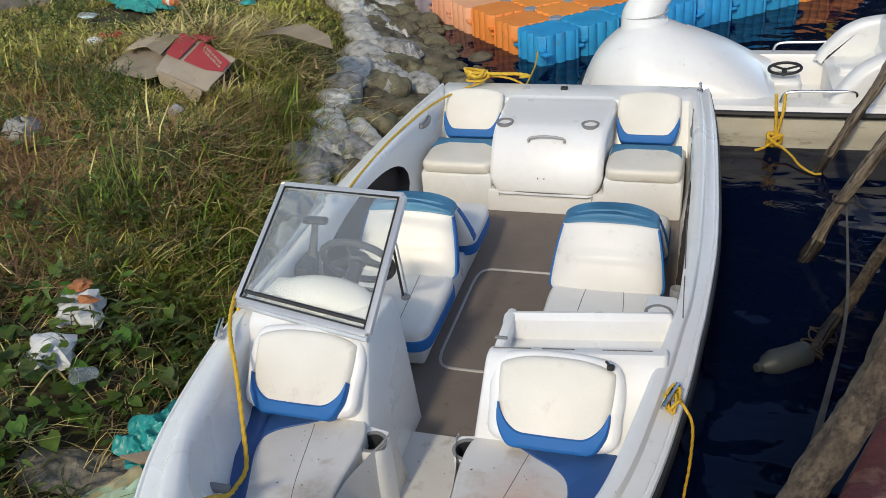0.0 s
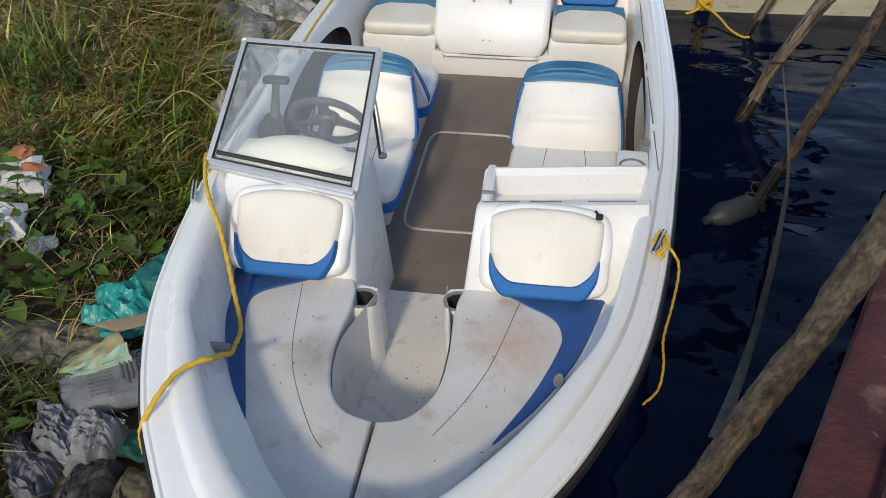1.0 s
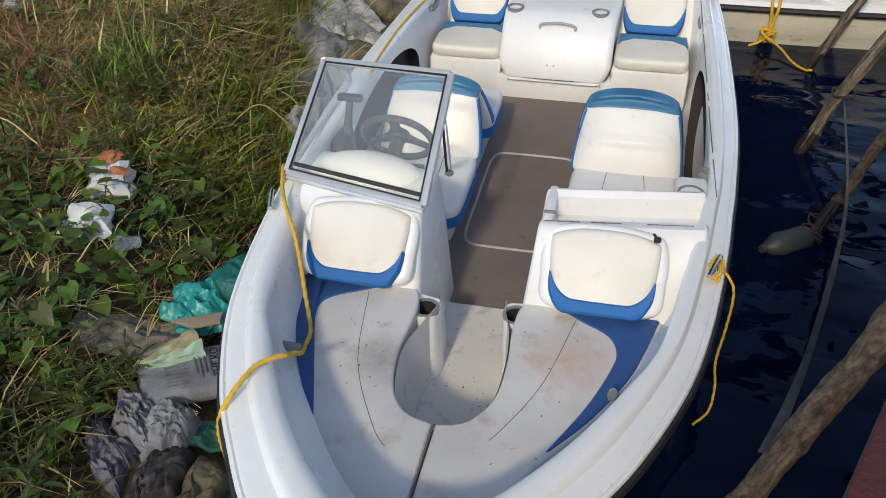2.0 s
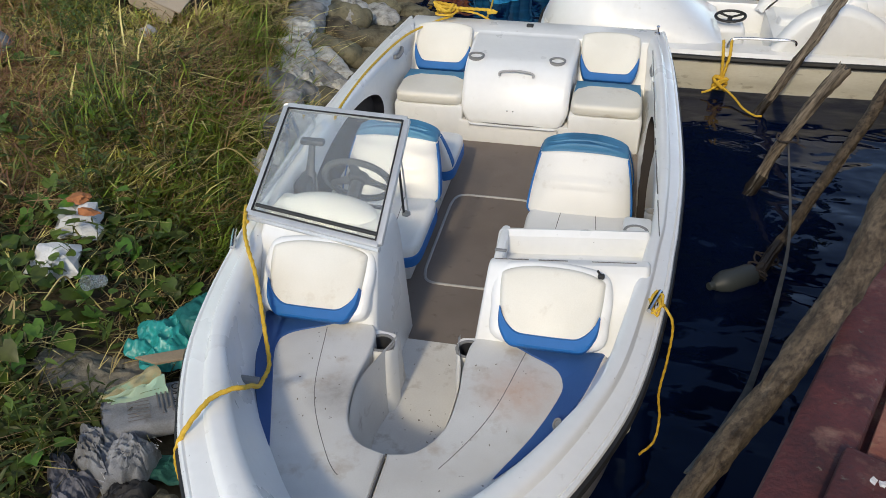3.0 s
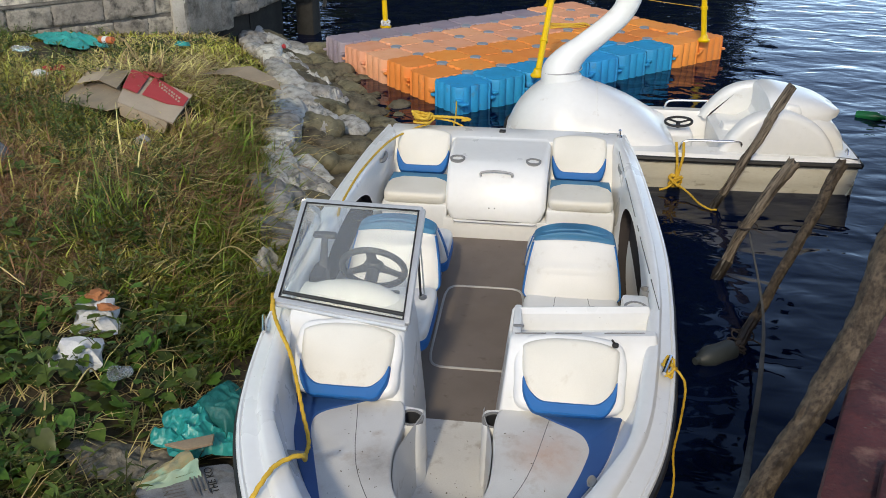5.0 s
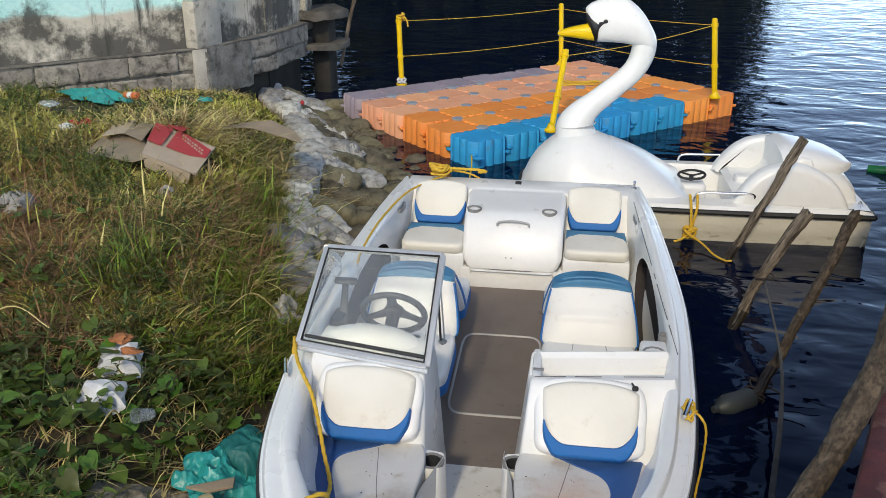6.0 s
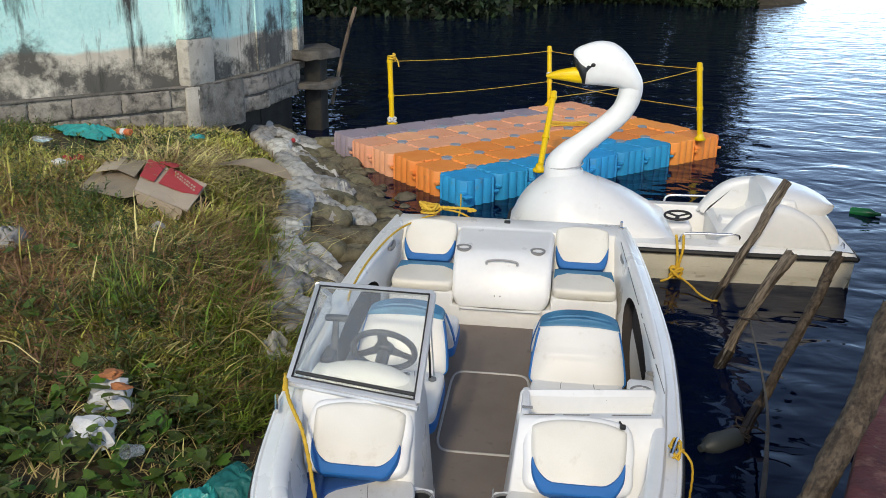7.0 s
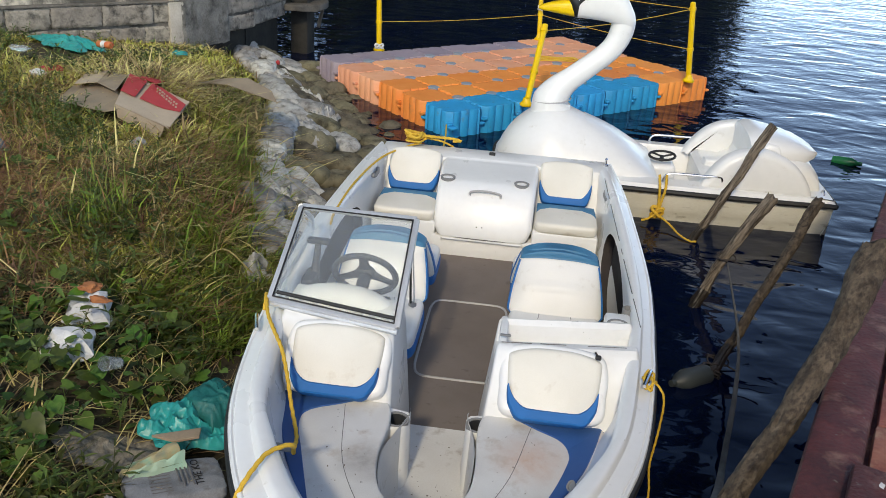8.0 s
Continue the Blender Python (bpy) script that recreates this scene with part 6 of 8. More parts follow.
def broken_stone(a, b, t0, t1, z0, z1, proud, seed):
    """A block of the plinth with chipped, uneven edges."""
    e = (b - a).normalized()
    n = Vector((-e.y, e.x, 0))
    nu, nv = max(4, int((t1 - t0) / 0.03)), 9
    rows = []
    for j in range(nv + 1):
        row = []
        for i in range(nu + 1):
            u, v = i / nu, j / nv
            eu, ev = min(u, 1 - u) * (t1 - t0), min(v, 1 - v) * (z1 - z0)
            q = Vector((u * (t1 - t0) * 7 + seed * 3.7, v * 5, seed))
            chip = 0.022 * noise.noise(q * 2.6)
            t = t0 + (t1 - t0) * u + (chip if eu < 0.02 else 0)
            z = z0 + (z1 - z0) * v + (chip * 0.8 if ev < 0.02 else 0)
            d = -proud + 0.007 * noise.noise(q) + 0.010 * noise.noise(q * 4) + (0.014 if min(eu, ev) < 0.005 else 0)
            row.append(tuple(a + e * t + n * d + Vector((0, 0, z))))
        rows.append(row)
    return loft(rows)


for i, (a, b) in enumerate(zip(PL, PL[1:])):
    ln = (b - a).length
    part("wall", along(a, b, -0.08, ln + 0.10, 0.10, 0.40, 0.9, 4.6, 0.0), WALLPAINT, building, "sky-blue paint over grey render with black mould")
    foot = 0.66 if i > 0 else 0.2
    part("plinth", along(a, b, -0.02, ln + 0.02, 0.03, 0.40, foot, 1.07, 0.0), MORTAR, building, "dark crumbling mortar behind the stones")
    # shadow below the overhanging plinth is put into this face's colour
    part("foundation", along(a, b, 0.0, ln - 0.05, 0.14, 0.6, -0.8, foot + 0.05, 0.0), UNDERSHADE, building)
    part("plinth_ledge", bent(along(a, b, -0.02, ln + 0.02, -0.02, 0.12, 1.06, 1.085, 0.008), lambda x, y, z: (x, y, z + 0.025 * noise.noise(Vector((x * 4, y * 4, 0))))), MORTAR, building)
    for z0, z1 in ((0.30, 0.575), (0.578, 0.80), (0.803, 1.06)):
        if z0 < foot - 0.1:
            continue
        t = 0.0
        while t < ln - 0.12:
            w = min(ln - t, rs.uniform(0.16, 0.62) if i == 0 else rs.uniform(0.5, 1.2))
            if i == 0 and rs.random() < 0.07:
                t += w
                continue
            if i == 1 and t < 0.85:
                t = 0.86
                continue
            part("plinth_stone", broken_stone(a, b, t + 0.003, t + w - 0.003, z0 + rs.uniform(0, 0.025), z1 - rs.uniform(0, 0.02), rs.uniform(-0.01, 0.022), rs.randrange(99)), STONE, building)
            t += w
part("pilaster", along(PL[1], PL[2], -0.12, 0.36, -0.015, 0.2, 1.62, 4.6, 0.05), WALLPAINT, building, "projecting blue pier at the bend")
part("pilaster_foot", bent(along(PL[1], PL[2], -0.12, 0.36, -0.015, 0.2, 1.06, 1.64, 0.05), lambda x, y, z: (x + 0.015 * noise.noise(Vector((z * 5, y * 3, 4))), y, z)), RENDER, building, "bare pale render at the foot of the pier")
part("corner_pier", bent(along(PL[0], PL[1], (PL[1] - PL[0]).length - 0.15, (PL[1] - PL[0]).length + 0.03, -0.035, 0.2, 0.42, 1.065, 0.015), lambda x, y, z: (x + 0.012 * noise.noise(Vector((z * 6, y, 1))), y, z)), RENDER, building, "pale cracked pier at the bend")
part("plinth_stone", broken_stone(PL[1], PL[2], -0.02, 0.84, 0.48, 1.06, 0.045, 41), RENDERGREY, building, "smooth grey rendered block beside the bend")
part("pilaster", along(PL[2], PL[3], 1.05, 1.30, 0.02, 0.3, 0.95, 4.6, 0.02), WALLPAINT, building)
for z0, z1, l, d in ((1.10, 1.22, 0.55, 0.35), (0.66, 0.75, 0.62, 0.45)):
    e_ = (PL[3] - PL[2]).normalized()
    nn = Vector((-e_.y, e_.x, 0))
    cut_ = [(1.0, -0.10), (1.2, -0.30), (1.4, -0.42), (1.27 + l * 0.7, -0.40), (1.27 + l, -0.25), (1.24 + l, d * 0.5), (1.27 + l * 0.8, d), (1.3, d), (1.0, d)]
    flat_ = [tuple((PL[2] + e_ * t + nn * q + Vector((rs.uniform(-0.03, 0.03), rs.uniform(-0.03, 0.03), 0))).xy) for t, q in cut_]
    part("landing_slab", bent(slab(catmull(flat_, 4, True), z0, z1, 0.025), lambda x, y, z: (x, y, z + 0.05 * noise.noise(Vector((x * 5, y * 5, z * 2))))), WETSTONE, building, "broken concrete landing slab over the water")
part("landing_pier", along(PL[2], PL[3], 1.3, 1.6, -0.22, 0.06, -0.8, 1.12, 0.03), UNDERSHADE, building)
part("roof_slab", ([(-12, 4, 4.6), (-9.63, 3.24, 4.6), (-4.02, 8.65, 4.6), (-3.42, 11.06, 4.6), (-9, 14, 4.6), (-14, 10, 4.6)], [(0, 1, 2, 3, 4, 5)]), STONE, building)
solo("dead_branch", tube(catmull([(-3.30, 12.4, 0.2), (-3.10, 12.5, 1.1), (-2.92, 12.6, 1.75)], 5), 0.03, 8, rough=0.3), WOOD, "bare grey branch standing by the landing", "branch")


# ---- sandbags along the shore ----
def bag_shape(seed, lx, ly, lz):
    """A slack woven sack: plump middle, gathered ends, and creases that run out from the ends."""
    n1, n2 = 40, 34
    rows = []
    for u in np.linspace(-1, 1, n1):
        row = []
        w = (1 - abs(u) ** 7) ** 0.5 * (1 - 0.12 * u) * (1 + 0.10 * noise.noise(Vector((u * 2.2, seed * 3.1, 0))))
        for a in np.linspace(0, 2 * math.pi, n2, endpoint=False):
            c, q = math.cos(a), math.sin(a)
            x, y = lx * u * (1 + 0.06 * noise.noise(Vector((c * 1.5, seed, 4)))), ly * max(0.12, w) * math.copysign(abs(c) ** 0.75, c)
            z = lz * (1 - 0.85 * abs(u) ** 3.5) * math.copysign(abs(q) ** 0.8, q)
            pull = 0.3 + abs(u) ** 2
            crease = 1 - 2.6 * abs(noise.noise(Vector((x * 3.2 + seed * 5, y * 20 * (1 + 0.5 * abs(u)), seed))))
            cross_ = 1 - 2.6 * abs(noise.noise(Vector((x * 13 + seed, y * 6 + x * 5, seed * 2.0 + 9))))
            sag = noise.noise(Vector((x * 5 + seed, y * 5, seed)))
            row.append((x, y + 0.03 * noise.noise(Vector((u * 3, seed, 2))), max(-lz * 0.7, z + (0.018 * crease * pull + 0.013 * cross_ + 0.012 * sag) * (0.25 + 0.75 * max(0, q)))))
        rows.append(row)
    return loft(rows, closed=True, cap=True)


bag_meshes = {}
rb = random.Random(21)


def sandbag(x, y, z, yaw, tilt, roll, size, material, label):
    seed = rb.randrange(9)
    key = (seed, material.name)
    if key not in bag_meshes:
        ob = mesh_object("sandbag", bag_shape(seed, 0.265, 0.15, 0.095), material, 50)
        bag_meshes[key] = ob.data
    else:
        ob = new("sandbag", bag_meshes[key])
    ob.matrix_basis = pose(x, y, z, roll, tilt, yaw) @ Matrix.Diagonal((size, size * rb.uniform(0.88, 1.15), size * rb.uniform(0.85, 1.1), 1))
    return tagged(ob, label, "sandbag", "sandbags along the shore")


PALE_BAG, WET_BAG = "white woven plastic sandbag lying on the shore", "muddy wet sandbag at the water's edge"
row_no = 0
yy = 3.95
while yy < 10.5:
    d = 0.02
    for k in range(4):
        if yy < 4.7 and k > 1:
            break
        d += rb.uniform(0.25, 0.33) if k else 0.0
        x = edge_x(yy) + d + 0.02
        z = (0.235, 0.15, 0.05, -0.02)[k] + rb.uniform(-0.03, 0.035)
        pale = k == 0 or (k == 1 and rb.random() < 0.75) or (k == 2 and rb.random() < 0.25)
        bag = sandbag(x, yy + rb.uniform(-0.07, 0.07), z, rb.uniform(-75, 15) if k == 0 else rb.uniform(-45, 25), rb.uniform(6, 26) if k < 2 else rb.uniform(-6, 10), rb.uniform(-14, 14), rb.uniform(0.82, 1.12), SACK if pale else SACKDARK, PALE_BAG if pale else WET_BAG)
        if pale and k == 1 and row_no % 4 == 1:
            for j, (w, yb) in enumerate(((0.16, 0.02), (0.20, -0.025), (0.10, -0.06))):
                bar = mesh_object("print_bar", block(-w / 2, w / 2, yb, yb + 0.016, 0.074, 0.083 - 0.1 * abs(yb) * 0.3, 0.0), SEAM)
                bar.parent = bag
    yy += 0.37
    row_no += 1


# ---- litter on the bank ----
def crumpled(cx, cy, lx, ly, yaw, seed, lift=0.03, fold=0.06, n=26, ragged=0.18, sag=0.0, crisp=1.0):
    """A creased sheet draped on the bank."""
    rows = []
    c, s = math.cos(radians(yaw)), math.sin(radians(yaw))
    for u in np.linspace(-1, 1, n):
        row = []
        for v in np.linspace(-1, 1, n):
            e = 1 + ragged * noise.noise(Vector((math.atan2(v, u) * 1.6, seed * 3.1, 0)))
            r = max(abs(u), abs(v))
            x, y = u * lx * e * (1 - 0.18 * v * v), v * ly * e * (1 - 0.18 * u * u)
            X, Y = cx + c * x - s * y, cy + s * x + c * y
            p = Vector((X * 5.5 + seed * 5, Y * 5.5, seed))
            q = Vector((X * 13 + seed, Y * 13 - seed, seed * 2))
            z = fold * (1 - abs(noise.noise(p)) * 2.2) + fold * 0.6 * crisp * (1 - abs(noise.noise(q)) * 2.2) + fold * 0.3 * crisp * (1 - abs(noise.noise(q * 2.3)) * 2.2)
            row.append((X, Y, max(bank_z(X, Y), 0.02) + lift + max(-0.02, z) * (1 - 0.75 * r**3) - sag * r * r))
        rows.append(row)
    v, f = loft(rows)
    k = len(v)
    return v + [(x, y, z - 0.006) for x, y, z in v], f + [tuple(i + k for i in q[::-1]) for q in f]


def flat_piece(corners, thick, material, parent, name, label=""):
    p = [Vector(q) for q in corners]
    nrm_ = (p[1] - p[0]).cross(p[2] - p[0]).normalized()
    k = len(p)
    v = [tuple(q) for q in p] + [tuple(q - nrm_ * thick) for q in p]
    f = [tuple(range(k)), tuple(range(k, 2 * k))[::-1]] + [(i, i + k, (i + 1) % k + k, (i + 1) % k) for i in range(k)]
    return part(name, (v, f), material, parent, label)


def slack_sack(corners, z0, h, seed, wrinkle=0.014, n=38):
    """A part-filled sack lying over four ground corners, with creases drawn towards its ends."""
    a, b, c, d = [np.array(p, float) for p in corners]
    top, low = [], []
    for u in np.linspace(0, 1, n):
        row, under = [], []
        for v in np.linspace(0, 1, n):
            p = (a * (1 - u) + b * u) * (1 - v) + (d * (1 - u) + c * u) * v
            e = (1 - abs(2 * u - 1) ** 5) * (1 - abs(2 * v - 1) ** 5)
            p = p + 0.03 * np.array([noise.noise(Vector((u * 3, v * 3, seed))), noise.noise(Vector((u * 3, v * 3, seed + 5)))])
            crease = 1 - 2.6 * abs(noise.noise(Vector((u * 2.2 + seed, v * 9, seed))))
            cross_ = 1 - 2.6 * abs(noise.noise(Vector((u * 8 + v * 4, v * 3 - u * 3, seed * 2.0))))
            fine = 1 - 2.6 * abs(noise.noise(Vector((u * 17, v * 15 + u * 6, seed + 3.0))))
            z = z0 + h * max(0, e) ** 0.55 + wrinkle * (crease + 0.8 * cross_ + 0.4 * fine) * (0.35 + 0.65 * e)
            row.append((p[0], p[1], z))
            under.append((p[0], p[1], z0 - 0.03))
        top.append(row)
        low.append(under)
    rim = lambda g: [g[0][i] for i in range(n)] + [g[i][-1] for i in range(1, n)] + [g[-1][i] for i in range(n - 2, -1, -1)] + [g[i][0] for i in range(n - 2, 0, -1)]
    return joined(loft(top), loft([rim(low), rim(top)], closed=True))


def fray(a, b, z, seed, length=0.05, count=46):
    """Loose threads along a torn edge."""
    r_ = random.Random(seed)
    e = Vector((b[0] - a[0], b[1] - a[1], 0))
    out = Vector((e.y, -e.x, 0)).normalized()
    v, f = [], []
    for k in range(count):
        p = Vector((a[0], a[1], z)) + e * r_.random() + Vector((0, 0, r_.uniform(-0.01, 0.015)))
        q = p + out * length * r_.uniform(0.4, 1.3) + e.normalized() * r_.uniform(-0.02, 0.02) + Vector((0, 0, r_.uniform(-0.02, 0.02)))
        s_ = Vector((r_.uniform(-1, 1), r_.uniform(-1, 1), r_.uniform(-1, 1))).normalized() * 0.0022
        v += [tuple(p - s_), tuple(p + s_), tuple(q)]
        f.append((3 * k, 3 * k + 1, 3 * k + 2))
    return v, f


def sack_thing(corners, z0, h, seed, material, label, torn=None, wrinkle=0.014, name="woven_sack"):
    mid_ = np.mean(np.array(corners), axis=0)
    t = thing(name, (mid_[0], mid_[1], z0), label, "sack")
    part("sack_body", slack_sack(corners, z0, h, seed, wrinkle), material, t, sharp=60)
    if torn:
        part("torn_edge", fray(*torn, z0 + h * 0.55, seed, 0.06, 60), THREAD, t, "frayed white threads")


solo("teal_sheet", crumpled(-1.24, 1.90, 0.20, 0.17, 30, 2, 0.08, 0.06, 60, crisp=0.8), TEAL, "crumpled shiny teal plastic sheet on the bank", "plastic sheet")
solo("teal_sheet", crumpled(-1.40, 1.81, 0.07, 0.05, 10, 6, 0.06, 0.04, 24), TEAL, "scrap of teal plastic on the bank", "plastic sheet")
sack_thing([(-1.36, 2.02), (-1.12, 1.86), (-1.02, 2.08), (-1.22, 2.26)], 0.18, 0.13, 31, TEALDARK, "full dark teal sack leaning on the bank", wrinkle=0.008)
solo("green_net", crumpled(-0.97, 1.27, 0.11, 0.08, 20, 7, 0.05, 0.04, 24), GREENNET, "dark green net among the sacks", "net")
solo("green_cloth", crumpled(-0.78, 0.97, 0.14, 0.13, 30, 9, 0.03, 0.07, 30), GREENNET, "dark green cloth beside the hull", "cloth")
solo("cement_lump", crumpled(-1.53, 1.63, 0.23, 0.12, 20, 11, 0.02, 0.025, 44), CEMENT, "patch of hardened grey cement on the bank", "cement")
solo("cement_lump", crumpled(-1.04, 2.30, 0.17, 0.13, 30, 12, 0.03, 0.05, 24), CEMENT, "lump of hardened cement beside the hull", "cement")
solo("brown_board", slab([(-1.345, 1.70), (-1.23, 1.68), (-1.13, 1.735), (-1.145, 1.80)], 0.27, 0.283, 0.003), CARD, "scrap of brown board on a sack", "board")
sack_thing([(-1.41, 1.34), (-1.21, 1.30), (-1.12, 1.07), (-1.33, 1.15)], 0.16, 0.08, 41, GREYSACK, "pale grey woven sack folded over another", wrinkle=0.022)
sack_thing([(-1.23, 1.33), (-1.03, 1.29), (-1.03, 1.13), (-1.17, 1.06)], 0.17, 0.075, 42, GREYSACK, "pale grey torn sack end by the bow", ((-1.02, 1.30), (-1.15, 1.07)), 0.02)
sack_thing([(-1.52, 1.26), (-1.20, 1.10), (-1.16, 0.86), (-1.36, 0.98)], 0.11, 0.09, 43, LAVSACK, "lilac-grey woven sack in the weeds", None, 0.022)
sack_thing([(-1.18, 1.06), (-1.01, 1.18), (-0.96, 0.93), (-1.12, 0.77)], 0.09, 0.10, 44, DARKSACK, "dark wet woven sack by the bow", None, 0.02)
sack_thing([(-1.0, 1.17), (-0.83, 1.13), (-0.80, 0.79), (-0.96, 0.76)], 0.06, 0.10, 45, SACKDARK, "muddy tan sack beside the hull", None, 0.016)
sack_thing([(-1.08, 0.80), (-0.95, 0.82), (-0.86, 0.60), (-1.02, 0.56)], 0.08, 0.09, 46, GREYSACK, "torn grey woven sack by the bow", ((-1.02, 0.82), (-1.10, 0.68)), 0.026)
sack_thing([(-1.36, 0.95), (-1.10, 0.78), (-1.08, 0.50), (-1.40, 0.55)], 0.06, 0.08, 47, DARKSACK, "dark wet sack in the weeds", None, 0.02)
sack_thing([(-0.92, 0.78), (-0.72, 0.82), (-0.70, 0.5), (-0.92, 0.48)], 0.02, 0.07, 48, DARKSACK, "dark wet sack at the water's edge", None, 0.018)


def folded_cloth(a, b, c, d, seed):
    """A strip of cloth between four corners, with long soft folds."""
    rows = []
    for u in np.linspace(0, 1, 26):
        row = []
        for v in np.linspace(0, 1, 16):
            p = Vector(a).lerp(Vector(b), u).lerp(Vector(d).lerp(Vector(c), u), v)
            p.z += 0.018 * math.sin(v * 9 + u * 3) + 0.02 * noise.noise(Vector((u * 5, v * 3, seed))) - 0.05 * (2 * v - 1) ** 4
            p.x += 0.015 * noise.noise(Vector((u * 4, v * 6, seed + 3)))
            row.append(tuple(p))
        rows.append(row)
    v_, f_ = loft(rows)
    k = len(v_)
    return v_ + [(x, y, z - 0.005) for x, y, z in v_], f_ + [tuple(i + k for i in q[::-1]) for q in f_]


cloth = thing("cream_cloth", (-1.20, 1.48, 0.28), "faded cream and mint cloth folded over a sack", "cloth")
part("fold", folded_cloth((-1.41, 1.42, 0.245), (-1.27, 1.71, 0.27), (-1.15, 1.60, 0.31), (-1.34, 1.44, 0.27), 2), CLOTH, cloth)
part("border", folded_cloth((-1.35, 1.44, 0.268), (-1.16, 1.615, 0.308), (-1.12, 1.56, 0.285), (-1.30, 1.42, 0.252), 5), MINT, cloth, "pale mint green border")
# printed sack: legible words, and bars for what cannot be read
sack = thing("printed_sack", (-1.10, 1.44, 0.16), "grey printed woven sack lying by the bow", "sack")
ax_, ay_ = Vector((-0.55, 0.835, 0.0)).normalized(), Vector((-0.83, -0.547, 0.10)).normalized()
sm = basis(Vector((-1.15, 1.49, 0.245)), ax_, ay_, ax_.cross(ay_))
def pillow(lx, ly, lz, n=34):
    """A full flat sack with creased sides and a nearly even top."""
    rows = []
    for u in np.linspace(-1, 1, n):
        row = []
        for a in np.linspace(0, 2 * math.pi, 40, endpoint=False):
            c_, s_ = math.cos(a), math.sin(a)
            x = lx * u
            y = ly * math.copysign(abs(c_) ** 0.35, c_) * (1 - 0.12 * abs(u) ** 8)
            z = lz * math.copysign(abs(s_) ** 0.4, s_) * (1 - 0.8 * abs(u) ** 9)
            crease = 1 - 2.4 * abs(noise.noise(Vector((x * 11, y * 11, z * 30))))
            k = 0.004 if s_ > 0.6 else 0.018
            row.append((x, y + k * crease * c_, z + 0.006 * crease))
        rows.append(row)
    return loft(rows, closed=True, cap=True)


part("sack_body", moved(moved(pillow(0.14, 0.20, 0.05), Matrix.Translation((0, 0, -0.058))), sm), GREYSACK, sack)


def lettering(words, size, x, y, turn):
    cu = bpy.data.curves.new("lettering", "FONT")
    cu.body, cu.size, cu.extrude, cu.align_x, cu.align_y = words, size, 0.0008, "CENTER", "CENTER"
    tmp = new("lettering", cu)
    me = bpy.data.meshes.new_from_object(tmp.evaluated_get(bpy.context.evaluated_depsgraph_get()))
    shape_ = [tuple(v.co) for v in me.vertices], [tuple(p.vertices) for p in me.polygons]
    bpy.data.objects.remove(tmp)
    return moved(moved(shape_, pose(x, y, 0.004, 0, 0, turn)), sm)


part("lettering", lettering("THE KO", 0.050, 0.0, -0.10, 0), SACKBLACK, sack, "printed black words")
for i, (w, y) in enumerate(((0.16, -0.075), (0.12, -0.055), (0.17, -0.036), (0.10, -0.018))):
    part("print_bar", moved(block(-w / 2, w / 2, y, y + 0.006, 0.002, 0.005), sm), SEAM, sack)
for k in range(6):
    part("print_bar", moved(block(-0.10 + 0.022 * k, -0.098 + 0.022 * k, 0.02, 0.11, 0.002, 0.005), sm), SEAM, sack)

# flattened carton
carton = thing("cardboard_carton", (-2.85, 5.0, 0.80), "flattened brown carton with red printed panels on the grass", "carton")
flat_piece([(-3.54, 4.95, 0.845), (-3.04, 4.75, 0.85), (-2.95, 4.82, 0.86), (-3.27, 5.46, 0.875), (-3.64, 5.40, 0.85)], 0.006, CARD, carton, "flap", "dull brown cardboard flap")
flat_piece([(-3.56, 5.28, 0.90), (-3.39, 5.35, 0.915), (-3.53, 5.84, 0.90), (-3.72, 5.83, 0.875)], 0.006, CARDPALE, carton, "flap")
flat_piece([(-3.38, 5.32, 0.92), (-3.13, 5.13, 0.915), (-3.25, 5.62, 0.925), (-3.50, 5.77, 0.90)], 0.006, CARD, carton, "flap", "buckled brown cardboard flap")
A, B, C, D = Vector((-3.256, 5.644, 0.93)), Vector((-2.549, 5.24, 0.85)), Vector((-2.478, 4.65, 0.80)), Vector((-2.981, 4.82, 0.90))
up_ = (B - A).cross(D - A).normalized() * -1


def on_carton(u, v, lift=0.004):
    return A.lerp(B, u).lerp(D.lerp(C, u), v) + up_ * lift


grid_ = [[on_carton(u, v, 0.012 * noise.noise(Vector((u * 3, v * 2, 8)))) for v in np.linspace(0, 1, 9)] for u in np.linspace(0, 1, 13)]
part("panel", joined(loft([[tuple(p) for p in r] for r in grid_]), loft([[tuple(p - up_ * 0.008) for p in r] for r in grid_])), CARDPALE, carton, "pale printed cardboard panel")
for outline_ in (((0.03, 0.01), (0.32, 0.0), (0.26, 0.62), (0.0, 0.62)), ((0.40, 0.01), (0.56, 0.0), (0.99, 0.18), (0.99, 0.46), (0.76, 0.58), (0.34, 0.60))):
    flat_piece([on_carton(u, v, 0.013) for u, v in outline_][::-1], 0.003, CARDRED, carton, "red_print", "faded red printed panel")
for k in range(9):
    u, v = 0.50 + 0.045 * k, 0.06 + 0.025 * k
    for r_ in range(2):
        w_ = 0.018 + 0.014 * ((k * 7 + r_ * 3) % 3) / 2
        flat_piece([on_carton(a_, b_, 0.0155) for a_, b_ in ((u + 0.02 * r_, v + 0.10 * r_), (u + 0.02 * r_, v + 0.05 + 0.10 * r_), (u + w_ + 0.02 * r_, v + 0.06 + 0.10 * r_), (u + w_ + 0.02 * r_, v + 0.01 + 0.10 * r_))], 0.002, CARDPALE, carton, "print_bar")
